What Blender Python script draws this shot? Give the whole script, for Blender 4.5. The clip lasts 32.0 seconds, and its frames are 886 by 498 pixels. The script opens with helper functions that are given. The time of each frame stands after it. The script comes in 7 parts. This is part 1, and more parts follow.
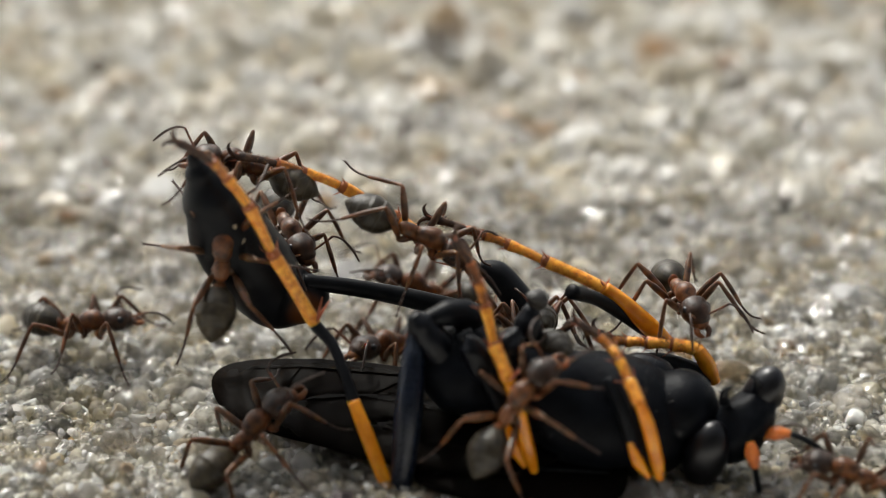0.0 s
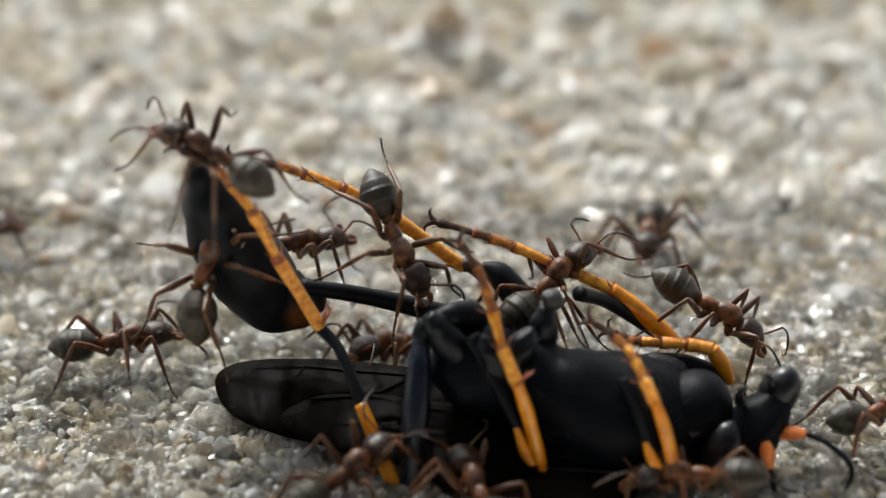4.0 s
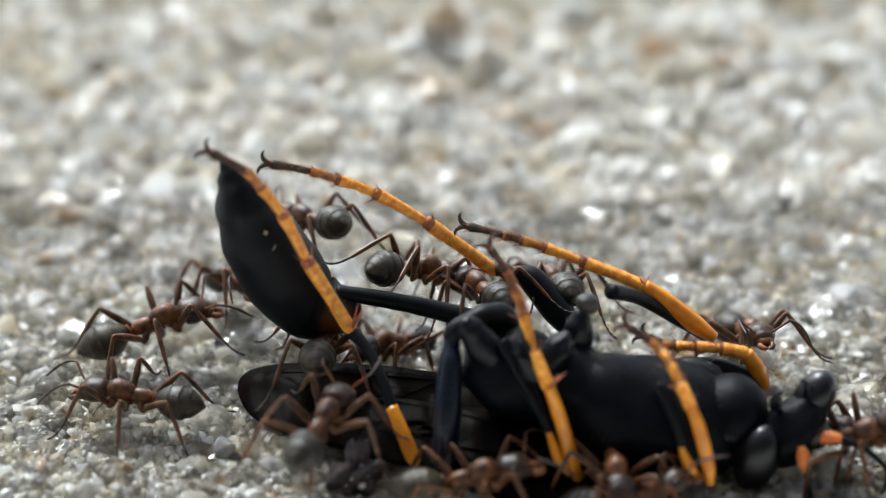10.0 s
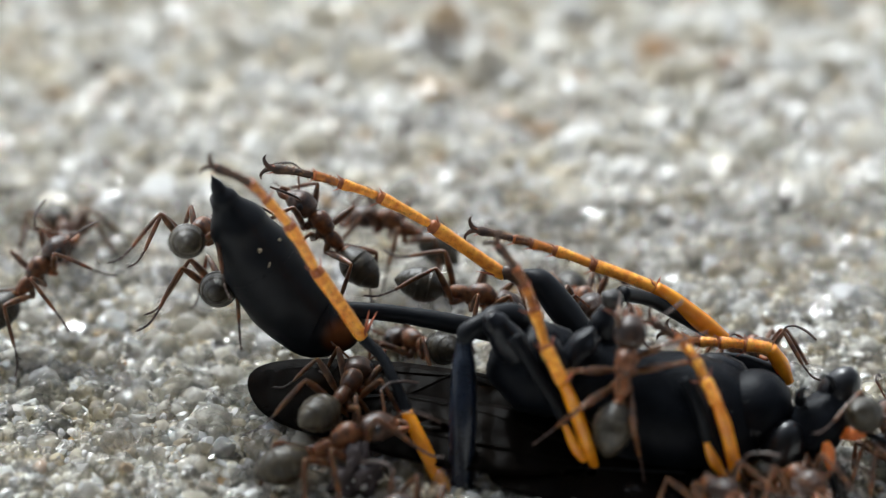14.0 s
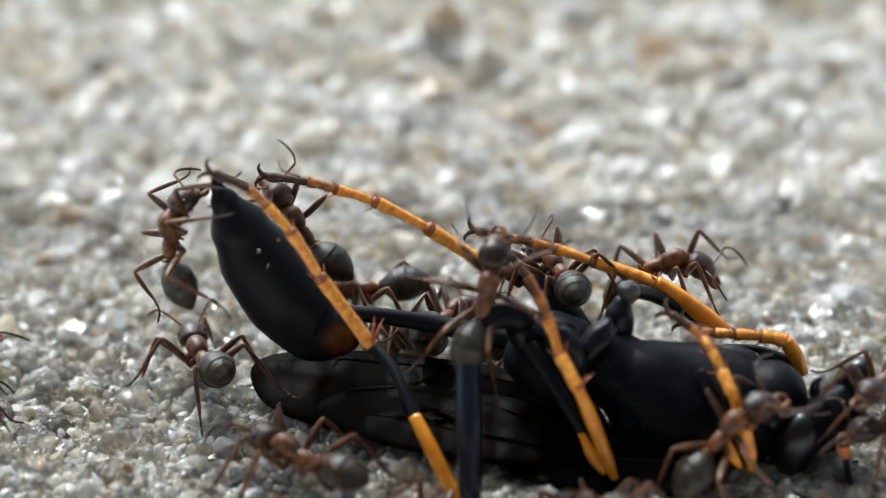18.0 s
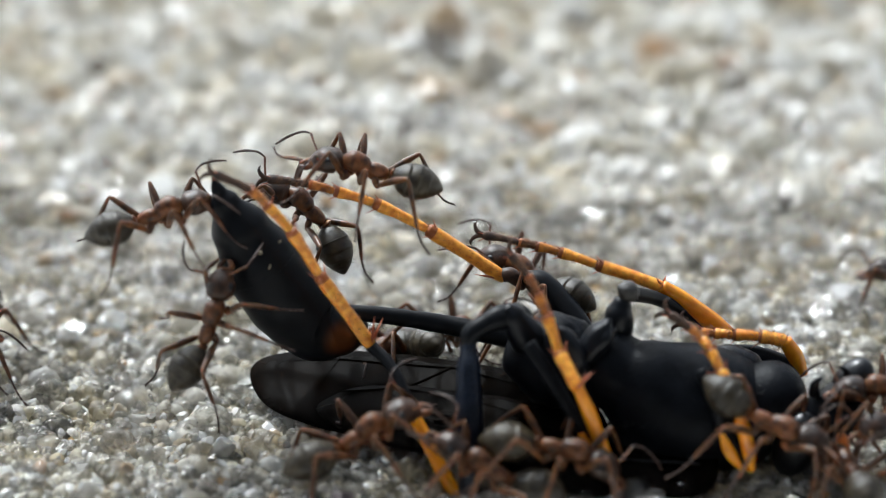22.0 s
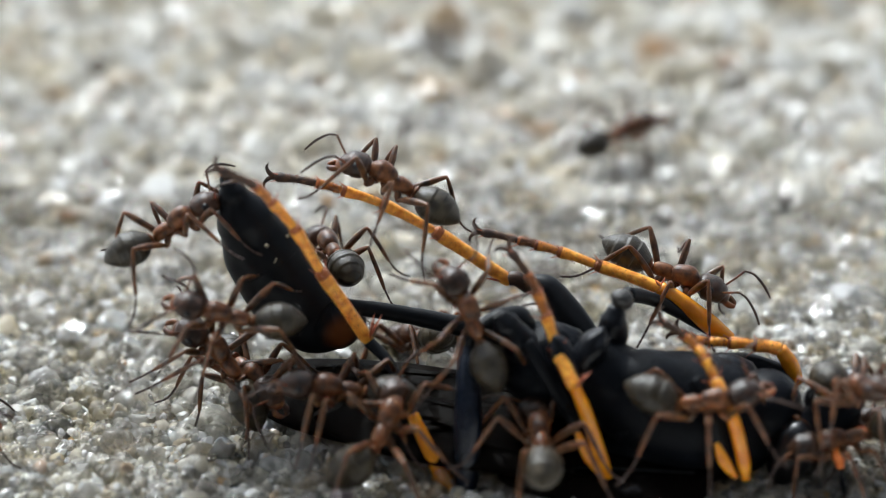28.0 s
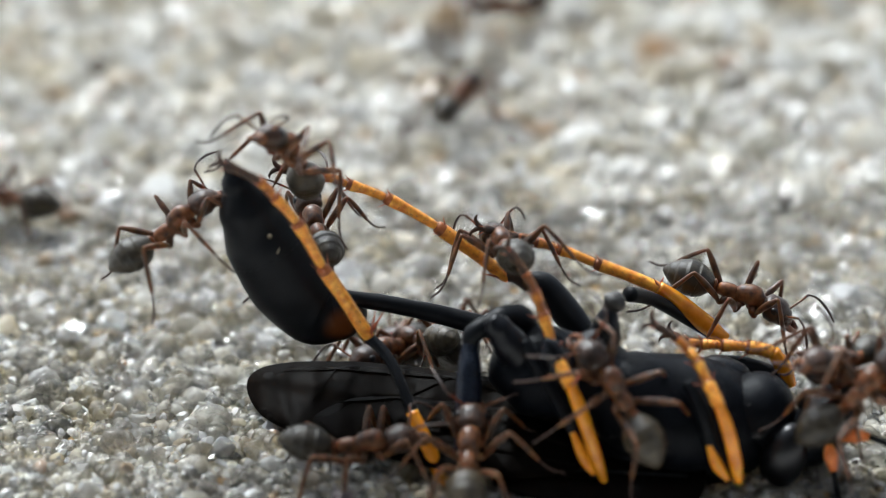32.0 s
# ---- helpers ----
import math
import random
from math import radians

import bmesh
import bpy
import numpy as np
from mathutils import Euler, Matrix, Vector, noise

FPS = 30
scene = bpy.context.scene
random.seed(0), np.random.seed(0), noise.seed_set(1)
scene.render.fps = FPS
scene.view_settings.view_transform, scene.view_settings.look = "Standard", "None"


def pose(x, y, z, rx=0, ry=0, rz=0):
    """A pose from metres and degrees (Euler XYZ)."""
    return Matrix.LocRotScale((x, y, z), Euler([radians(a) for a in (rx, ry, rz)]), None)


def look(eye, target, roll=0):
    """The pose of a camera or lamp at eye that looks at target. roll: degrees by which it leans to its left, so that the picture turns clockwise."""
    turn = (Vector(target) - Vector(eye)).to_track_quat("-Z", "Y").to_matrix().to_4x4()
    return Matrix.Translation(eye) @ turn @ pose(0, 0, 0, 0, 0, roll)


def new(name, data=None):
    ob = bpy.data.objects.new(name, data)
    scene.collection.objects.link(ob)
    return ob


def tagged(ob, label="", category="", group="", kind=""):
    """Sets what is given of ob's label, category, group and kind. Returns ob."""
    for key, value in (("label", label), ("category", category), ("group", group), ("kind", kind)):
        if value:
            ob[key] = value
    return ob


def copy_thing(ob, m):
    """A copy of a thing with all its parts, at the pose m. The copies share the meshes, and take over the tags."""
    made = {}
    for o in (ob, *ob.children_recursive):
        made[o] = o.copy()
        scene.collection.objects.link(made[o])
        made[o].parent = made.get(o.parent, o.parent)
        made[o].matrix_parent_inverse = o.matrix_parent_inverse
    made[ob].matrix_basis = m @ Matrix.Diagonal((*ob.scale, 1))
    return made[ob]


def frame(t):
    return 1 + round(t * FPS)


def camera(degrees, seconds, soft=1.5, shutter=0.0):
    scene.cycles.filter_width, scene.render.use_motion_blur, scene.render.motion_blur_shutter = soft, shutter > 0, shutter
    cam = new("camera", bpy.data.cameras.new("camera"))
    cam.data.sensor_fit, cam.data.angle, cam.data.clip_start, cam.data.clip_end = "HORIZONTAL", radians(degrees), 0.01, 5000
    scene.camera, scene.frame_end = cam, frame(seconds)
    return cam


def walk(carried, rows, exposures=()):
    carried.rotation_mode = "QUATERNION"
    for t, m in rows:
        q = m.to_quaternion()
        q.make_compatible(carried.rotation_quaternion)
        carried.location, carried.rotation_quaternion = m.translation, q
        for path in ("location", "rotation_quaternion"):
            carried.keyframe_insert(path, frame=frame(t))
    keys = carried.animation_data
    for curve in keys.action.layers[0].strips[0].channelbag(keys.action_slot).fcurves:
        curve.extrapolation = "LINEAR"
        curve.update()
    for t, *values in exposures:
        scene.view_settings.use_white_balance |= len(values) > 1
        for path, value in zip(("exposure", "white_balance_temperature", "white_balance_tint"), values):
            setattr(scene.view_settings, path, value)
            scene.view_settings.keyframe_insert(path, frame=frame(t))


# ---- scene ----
cam = camera(20, 32.0, soft=0.6, shutter=0.35)
cam.data.dof.use_dof = True
cam.data.dof.focus_distance = 0.109
cam.data.dof.aperture_fstop = 28.5
still = pose(0, -0.09511, 0.0579, 62, 0, 0)
walk(cam, [(0.0, still), (32.0, still)],
     exposures=[(0.0, 0.5, 6500, 7), (3.5, 0.55, 6400, 7), (6.0, 0.65, 6120, 6), (12.0, 0.74, 5870, 5), (32.0, 0.74, 5830, 5)])

# ---- daylight ----
world = bpy.data.worlds.new("sky")
scene.world = world
world.use_nodes = True
sky = world.node_tree.nodes.new("ShaderNodeTexSky")
sky.sky_type = "NISHITA"
sky.sun_disc = False
sky.sun_elevation = radians(50)
sky.sun_rotation = radians(-25)
sky.air_density, sky.dust_density, sky.ozone_density = 0.7, 6.0, 0.3
back = world.node_tree.nodes["Background"]
back.inputs[1].default_value = 0.128
haze = world.node_tree.nodes.new("ShaderNodeHueSaturation")  # thin cloud takes most of the blue out of the sky
haze.inputs["Saturation"].default_value = 0.3
world.node_tree.links.new(sky.outputs[0], haze.inputs["Color"])
world.node_tree.links.new(haze.outputs[0], back.inputs[0])
sun = new("sun", bpy.data.lights.new("sun", "SUN"))
sun.data.energy, sun.data.angle, sun.data.color = 1.9, radians(3), (1.0, 0.97, 0.91)
sun.matrix_world = look((-0.3, 0.57, 0.78), (0, 0, 0))

# an added, unseen dark panel behind the viewpoint keeps sky light off near sides
wall = bpy.data.meshes.new("wall_south")
wall.from_pydata([(x, y, z) for y in (-0.2, -0.19) for x, z in ((-0.4, -0.001), (0.4, -0.001), (0.4, 0.28), (-0.4, 0.28))], [],
                 [(0, 1, 2, 3), (7, 6, 5, 4), (0, 4, 5, 1), (1, 5, 6, 2), (2, 6, 7, 3), (3, 7, 4, 0)])
tagged(new("wall_south", wall), "added unseen dark panel behind the viewpoint, blocking sky light", "wall", kind="structure")

MM = 0.001


def mm(x, y, z, rx=0, ry=0, rz=0):
    """A pose from millimetres and degrees."""
    return pose(x * MM, y * MM, z * MM, rx, ry, rz)


# ---- materials ----
def material(name):
    m = bpy.data.materials.new(name)
    m.use_nodes = True
    return m, m.node_tree.nodes, m.node_tree.links, m.node_tree.nodes["Principled BSDF"]


def ramp(nodes, stops):
    r = nodes.new("ShaderNodeValToRGB")
    while len(r.color_ramp.elements) < len(stops):
        r.color_ramp.elements.new(0.5)
    for e, (p, c) in zip(r.color_ramp.elements, stops):
        e.position, e.color = p, (*c, 1)
    return r


def chitin(name, dark, light, rough=0.35, grain=6.0, relief=0.004, sheen=0.0, see=0.0, coat=0.0, patch=1.3, gloss=0.4, vary=0.0):
    """Insect cuticle: two colours blended by patches, fine punctures, slight gloss. grain in spots per mm."""
    m, nodes, links, b = material(name)
    co = nodes.new("ShaderNodeTexCoord")
    mp = nodes.new("ShaderNodeMapping")
    mp.inputs["Scale"].default_value = (1000, 1000, 1000)
    links.new(co.outputs["Object"], mp.inputs[0])
    big = nodes.new("ShaderNodeTexNoise")
    big.inputs["Scale"].default_value, big.inputs["Detail"].default_value = patch, 4
    fine = nodes.new("ShaderNodeTexNoise")
    fine.inputs["Scale"].default_value, fine.inputs["Detail"].default_value = grain, 3
    for n in (big, fine):
        links.new(mp.outputs[0], n.inputs["Vector"])
    r = ramp(nodes, [(0.32, dark), (0.68, light)])
    links.new(big.outputs[0], r.inputs[0])
    links.new(r.outputs[0], b.inputs["Base Color"])
    if vary:  # no two of the animals are quite alike
        who = nodes.new("ShaderNodeObjectInfo")
        much = nodes.new("ShaderNodeMapRange")
        much.inputs["To Min"].default_value, much.inputs["To Max"].default_value = 1 - vary, 1 + vary
        links.new(who.outputs["Random"], much.inputs[0])
        tone = nodes.new("ShaderNodeHueSaturation")
        links.new(much.outputs[0], tone.inputs["Value"])
        links.new(r.outputs[0], tone.inputs["Color"])
        links.new(tone.outputs[0], b.inputs["Base Color"])
    bump = nodes.new("ShaderNodeBump")
    bump.inputs["Strength"].default_value, bump.inputs["Distance"].default_value = 0.6, relief * MM
    links.new(fine.outputs[0], bump.inputs["Height"])
    links.new(bump.outputs[0], b.inputs["Normal"])
    rr = nodes.new("ShaderNodeMapRange")
    rr.inputs["To Min"].default_value, rr.inputs["To Max"].default_value = rough * 0.75, rough * 1.3
    links.new(fine.outputs[0], rr.inputs[0])
    links.new(rr.outputs[0], b.inputs["Roughness"])
    b.inputs["Specular IOR Level"].default_value = gloss
    b.inputs["Sheen Weight"].default_value, b.inputs["Sheen Roughness"].default_value = sheen, 0.4
    b.inputs["Coat Weight"].default_value = coat
    b.inputs["Coat Roughness"].default_value = 0.2
    b.inputs["Subsurface Weight"].default_value = see
    b.inputs["Subsurface Radius"].default_value = (0.0004, 0.00015, 0.00005)
    b.inputs["Subsurface Scale"].default_value = 1.0
    return m


BLACK = chitin("black_cuticle", (0.0025, 0.003, 0.004), (0.005, 0.006, 0.008), 0.42, 14, 0.006, gloss=0.13)
GLOSS_BLACK = chitin("glossy_black_cuticle", (0.002, 0.0025, 0.004), (0.005, 0.006, 0.009), 0.32, 12, 0.02, gloss=0.22)
BLUE_BLACK = chitin("blue_black_cuticle", (0.003, 0.006, 0.013), (0.006, 0.01, 0.022), 0.28, 10, 0.006, gloss=0.35)
SOFT_BLACK = chitin("dull_black_cuticle", (0.002, 0.0025, 0.0037), (0.005, 0.006, 0.0085), 0.4, 9, 0.05, 0.0, gloss=0.07)
ORANGE = chitin("orange_cuticle", (0.62, 0.19, 0.012), (0.95, 0.46, 0.05), 0.34, 11, 0.035, 0.0, 0.2, patch=3.4, gloss=0.5)
YELLOW = chitin("yellow_cuticle", (0.6, 0.19, 0.005), (0.82, 0.34, 0.012), 0.24, 7, 0.008, 0.0, 0.25, gloss=0.5)
DUSKY = chitin("dusky_brown_cuticle", (0.07, 0.024, 0.009), (0.3, 0.1, 0.024), 0.4, 11, 0.04, 0.0, 0.1, patch=3.0, gloss=0.45)
BROWN_ORANGE = chitin("brownish_orange_cuticle", (0.2, 0.06, 0.012), (0.72, 0.27, 0.03), 0.3, 9, 0.016, 0.0, 0.2, patch=2.6, gloss=0.55)
JOINT = chitin("brown_joint", (0.17, 0.045, 0.012), (0.42, 0.12, 0.025), 0.4, 9, 0.006)
RUST = chitin("rusty_spur", (0.3, 0.075, 0.035), (0.52, 0.17, 0.09), 0.4, 9, 0.004)
TIP_BROWN = chitin("dark_tarsus", (0.018, 0.011, 0.008), (0.07, 0.032, 0.016), 0.5, 10, 0.02, patch=3.0)
GREY_JOINT = chitin("grey_joint", (0.012, 0.011, 0.01), (0.05, 0.045, 0.04), 0.42, 9, 0.05, gloss=0.4)
RED_ORANGE = chitin("reddish_orange_cuticle", (0.5, 0.11, 0.02), (0.85, 0.26, 0.05), 0.3, 9, 0.02, 0.0, 0.2, patch=2.0, gloss=0.5)
EYE = chitin("eye_black", (0.003, 0.003, 0.004), (0.006, 0.006, 0.008), 0.3, 30, 0.001, gloss=0.4)
HAIR = chitin("fine_hair", (0.03, 0.027, 0.024), (0.16, 0.15, 0.135), 0.6, 8, 0.001)
GRIT = chitin("yellowish_grit", (0.12, 0.1, 0.06), (0.42, 0.36, 0.24), 0.6, 8, 0.02)
BRISTLE = chitin("brown_bristle", (0.08, 0.035, 0.012), (0.3, 0.12, 0.03), 0.5, 8, 0.001)
ANT_RED = chitin("red_brown_cuticle", (0.03, 0.011, 0.005), (0.19, 0.07, 0.022), 0.36, 16, 0.03, 0.0, 0.3, patch=2.6, gloss=0.35, vary=0.4)
ANT_HEAD = chitin("dark_red_cuticle", (0.012, 0.0072, 0.0045), (0.055, 0.024, 0.012), 0.34, 18, 0.03, 0.0, patch=2.2, gloss=0.35, vary=0.3)
ANT_LEG = chitin("brown_leg_cuticle", (0.024, 0.0105, 0.005), (0.16, 0.066, 0.022), 0.36, 10, 0.008, 0.0, 0.3, patch=2.4, gloss=0.4)
ANT_FOOT = chitin("dark_foot_cuticle", (0.018, 0.01, 0.008), (0.055, 0.028, 0.018), 0.45, 10, 0.004)
ANT_GASTER = chitin("grey_silky_cuticle", (0.01, 0.0075, 0.0037), (0.042, 0.031, 0.015), 0.33, 30, 0.03, 0.0, patch=2.0, gloss=0.4, vary=0.35)
CRUMB = chitin("soil_crumb", (0.03, 0.022, 0.022), (0.09, 0.07, 0.07), 0.7, 5, 0.08)
ANT_RIM = chitin("pale_band", (0.03, 0.025, 0.016), (0.07, 0.058, 0.038), 0.4, 12, 0.004)


def amber_based(spot):
    """Black cuticle that turns amber round one spot at the base of the abdomen."""
    m = chitin("abdomen_cuticle", (0.0025, 0.003, 0.004), (0.005, 0.006, 0.008), 0.42, 14, 0.006, gloss=0.13)
    nodes, links = m.node_tree.nodes, m.node_tree.links
    b = nodes["Principled BSDF"]
    black = b.inputs["Base Color"].links[0].from_socket
    co = nodes.new("ShaderNodeTexCoord")
    far = nodes.new("ShaderNodeVectorMath")
    far.operation = "DISTANCE"
    far.inputs[1].default_value = [v * MM for v in spot]
    links.new(co.outputs["Object"], far.inputs[0])
    fade = nodes.new("ShaderNodeMapRange")
    fade.interpolation_type = "SMOOTHSTEP"
    fade.inputs["From Min"].default_value, fade.inputs["From Max"].default_value = 0.35 * MM, 1.05 * MM
    fade.inputs["To Min"].default_value, fade.inputs["To Max"].default_value = 1.0, 0.0
    links.new(far.outputs["Value"], fade.inputs["Value"])
    mix = nodes.new("ShaderNodeMix")
    mix.data_type = "RGBA"
    mix.inputs["B"].default_value = (0.085, 0.027, 0.006, 1)
    links.new(fade.outputs[0], mix.inputs["Factor"])
    links.new(black, mix.inputs["A"])
    links.new(mix.outputs["Result"], b.inputs["Base Color"])
    return m


def wing_material():
    m, nodes, links, b = material("smoky_wing")
    co = nodes.new("ShaderNodeTexCoord")
    n = nodes.new("ShaderNodeTexNoise")
    n.inputs["Scale"].default_value, n.inputs["Detail"].default_value = 900, 5
    links.new(co.outputs["Object"], n.inputs["Vector"])
    r = ramp(nodes, [(0.3, (0.0016, 0.0012, 0.0009)), (0.7, (0.0055, 0.0038, 0.0026))])
    links.new(n.outputs[0], r.inputs[0])
    links.new(r.outputs[0], b.inputs["Base Color"])
    b.inputs["Roughness"].default_value = 0.5
    b.inputs["Specular IOR Level"].default_value = 0.02
    crease = nodes.new("ShaderNodeTexWave")
    crease.inputs["Scale"].default_value, crease.inputs["Distortion"].default_value = 260, 5
    crease.inputs["Detail"].default_value, crease.inputs["Detail Scale"].default_value = 3, 1.5
    links.new(co.outputs["Object"], crease.inputs["Vector"])
    bump = nodes.new("ShaderNodeBump")
    bump.inputs["Strength"].default_value, bump.inputs["Distance"].default_value = 0.7, 0.12 * MM
    links.new(crease.outputs["Fac"], bump.inputs["Height"])
    links.new(bump.outputs[0], b.inputs["Normal"])
    clear = nodes.new("ShaderNodeBsdfTransparent")
    clear.inputs[0].default_value = (0.42, 0.27, 0.13, 1)
    mix = nodes.new("ShaderNodeMixShader")
    mix.inputs[0].default_value = 0.14
    links.new(b.outputs[0], mix.inputs[1])
    links.new(clear.outputs[0], mix.inputs[2])
    links.new(mix.outputs[0], nodes["Material Output"].inputs[0])
    return m


WING = wing_material()

QUARTZ = [(0.0, (0.85, 0.84, 0.80)), (0.18, (0.955, 0.95, 0.93)), (0.36, (0.56, 0.53, 0.47)), (0.48, (0.955, 0.95, 0.93)),
          (0.66, (0.87, 0.825, 0.725)), (0.75, (0.91, 0.90, 0.875)), (0.85, (0.68, 0.57, 0.43)), (0.90, (0.36, 0.32, 0.28)),
          (0.93, (0.94, 0.94, 0.92)), (0.985, (0.72, 0.55, 0.38))]
NEAR_QUARTZ = [(0.0, (0.94, 0.92, 0.87)), (0.2, (0.98, 0.97, 0.94)), (0.36, (0.8, 0.77, 0.69)), (0.48, (0.96, 0.955, 0.95)),
               (0.6, (0.93, 0.88, 0.78)), (0.71, (0.98, 0.975, 0.95)), (0.84, (0.82, 0.75, 0.64)), (0.9, (0.97, 0.97, 0.96)), (0.975, (0.86, 0.64, 0.38)), (0.988, (0.45, 0.41, 0.38))]


def sand_material(name, clear=(-0.5, 0.6), inner=0.36, thin=0.0, gloss=(0.02, 0.3), tints=QUARTZ, stains=((0.84, 0.79, 0.67), (0.97, 0.965, 0.94))):
    """Quartz grains: each its own tint, clearness and gloss."""
    m, nodes, links, b = material(name)
    pick = nodes.new("ShaderNodeNewGeometry").outputs["Random Per Island"]
    r = ramp(nodes, tints)
    r.color_ramp.interpolation = "CONSTANT"
    links.new(pick, r.inputs[0])
    co = nodes.new("ShaderNodeTexCoord")
    mp = nodes.new("ShaderNodeMapping")
    mp.inputs["Scale"].default_value = (1000, 1000, 1000)
    links.new(co.outputs["Object"], mp.inputs[0])
    n = nodes.new("ShaderNodeTexNoise")
    n.inputs["Scale"].default_value, n.inputs["Detail"].default_value = 4.5, 5
    links.new(mp.outputs[0], n.inputs["Vector"])
    tone = ramp(nodes, [(0.3, (0.86, 0.85, 0.83)), (0.65, (1.0, 1.0, 1.0))])
    links.new(n.outputs[0], tone.inputs[0])
    mul = nodes.new("ShaderNodeMix")
    mul.data_type, mul.blend_type = "RGBA", "MULTIPLY"
    mul.inputs["Factor"].default_value = 1.0
    patch = nodes.new("ShaderNodeTexNoise")
    patch.inputs["Scale"].default_value, patch.inputs["Detail"].default_value = 0.34, 3
    links.new(mp.outputs[0], patch.inputs["Vector"])
    dusk = ramp(nodes, [(0.36, stains[0]), (0.52, stains[1]), (0.7, (1.0, 1.0, 1.0))])
    links.new(patch.outputs[0], dusk.inputs[0])
    stain = nodes.new("ShaderNodeMix")
    stain.data_type, stain.blend_type = "RGBA", "MULTIPLY"
    stain.inputs["Factor"].default_value = 1.0
    links.new(r.outputs[0], stain.inputs["A"])
    links.new(dusk.outputs[0], stain.inputs["B"])
    links.new(stain.outputs["Result"], mul.inputs["A"])
    links.new(tone.outputs[0], mul.inputs["B"])
    body = nodes.new("ShaderNodeMix")  # clear grains take little colour from what shines through them
    body.data_type = "RGBA"
    body.inputs["Factor"].default_value = 0.38 if thin else 0.0
    body.inputs["B"].default_value = (1, 1, 1, 1)
    links.new(mul.outputs["Result"], body.inputs["A"])
    links.new(body.outputs["Result"], b.inputs["Base Color"])

    def spread(k, low, high):
        a = nodes.new("ShaderNodeMath")
        a.operation = "MULTIPLY"
        a.inputs[1].default_value = k
        links.new(pick, a.inputs[0])
        w = nodes.new("ShaderNodeMath")
        w.operation = "FRACT"
        links.new(a.outputs[0], w.inputs[0])
        q = nodes.new("ShaderNodeMapRange")
        q.inputs["To Min"].default_value, q.inputs["To Max"].default_value = low, high
        links.new(w.outputs[0], q.inputs[0])
        return q.outputs[0]

    links.new(spread(37.0, *gloss), b.inputs["Roughness"])
    links.new(spread(91.0, *clear), b.inputs["Transmission Weight"])
    b.inputs["IOR"].default_value = 1.55
    b.inputs["Specular IOR Level"].default_value = 0.8
    glow = nodes.new("ShaderNodeBsdfTranslucent")
    links.new(mul.outputs["Result"], glow.inputs["Color"])
    both = nodes.new("ShaderNodeMixShader")
    both.inputs[0].default_value = inner
    links.new(b.outputs[0], both.inputs[1])
    links.new(glow.outputs[0], both.inputs[2])
    pale = nodes.new("ShaderNodeBsdfTransparent")
    links.new(body.outputs["Result"], pale.inputs["Color"])
    all_three = nodes.new("ShaderNodeMixShader")
    all_three.inputs[0].default_value = thin
    links.new(both.outputs[0], all_three.inputs[1])
    links.new(pale.outputs[0], all_three.inputs[2])
    links.new((all_three if thin else both).outputs[0], nodes["Material Output"].inputs[0])
    bump = nodes.new("ShaderNodeBump")
    bump.inputs["Strength"].default_value, bump.inputs["Distance"].default_value = 0.5, 0.06 * MM
    links.new(n.outputs[0], bump.inputs["Height"])
    links.new(bump.outputs[0], b.inputs["Normal"])
    return m


# near-black surface of the added light-blocking panel
panel_dark, _, _, b = material("panel_dark")
b.inputs["Base Color"].default_value, b.inputs["Roughness"].default_value = (0.03, 0.03, 0.03, 1), 0.9
wall.materials.append(panel_dark)
WARM = ((0.94, 0.9, 0.78), (1.0, 0.995, 0.98))
SAND = sand_material("quartz_sand", (-0.5, 0.6), 0.45, gloss=(0.15, 0.4))
CLEAR_SAND = sand_material("clear_quartz_sand", (0.75, 1.6), 0.16, 0.18, (0.0, 0.05), NEAR_QUARTZ, WARM)
MID_SAND = sand_material("bright_quartz_sand", (0.6, 1.5), 0.15, 0.16, (0.02, 0.12), NEAR_QUARTZ, WARM)
GLINT_SAND = sand_material("glinting_quartz_chips", (0.2, 1.2), 0.2, 0.1, (0.06, 0.2), NEAR_QUARTZ, ((0.97, 0.97, 0.97), (1.0, 1.0, 1.0)))
FILL_SAND = sand_material("milky_quartz_sand", (-0.1, 0.7), 0.7, 0.0, (0.02, 0.2), NEAR_QUARTZ, WARM)


def pebble_material(name, colour, clear, rough):
    m, nodes, links, b = material(name)
    co = nodes.new("ShaderNodeTexCoord")
    n = nodes.new("ShaderNodeTexNoise")
    n.inputs["Scale"].default_value, n.inputs["Detail"].default_value = 2600, 5
    links.new(co.outputs["Object"], n.inputs["Vector"])
    r = ramp(nodes, [(0.3, tuple(c * 0.7 for c in colour)), (0.7, colour)])
    links.new(n.outputs[0], r.inputs[0])
    links.new(r.outputs[0], b.inputs["Base Color"])
    bump = nodes.new("ShaderNodeBump")
    bump.inputs["Strength"].default_value, bump.inputs["Distance"].default_value = 0.5, 0.05 * MM
    links.new(n.outputs[0], bump.inputs["Height"])
    links.new(bump.outputs[0], b.inputs["Normal"])
    b.inputs["Roughness"].default_value, b.inputs["Transmission Weight"].default_value = rough, clear
    b.inputs["Subsurface Weight"].default_value = 0.5
    b.inputs["Subsurface Radius"].default_value = (0.0008, 0.0007, 0.0006)
    return m


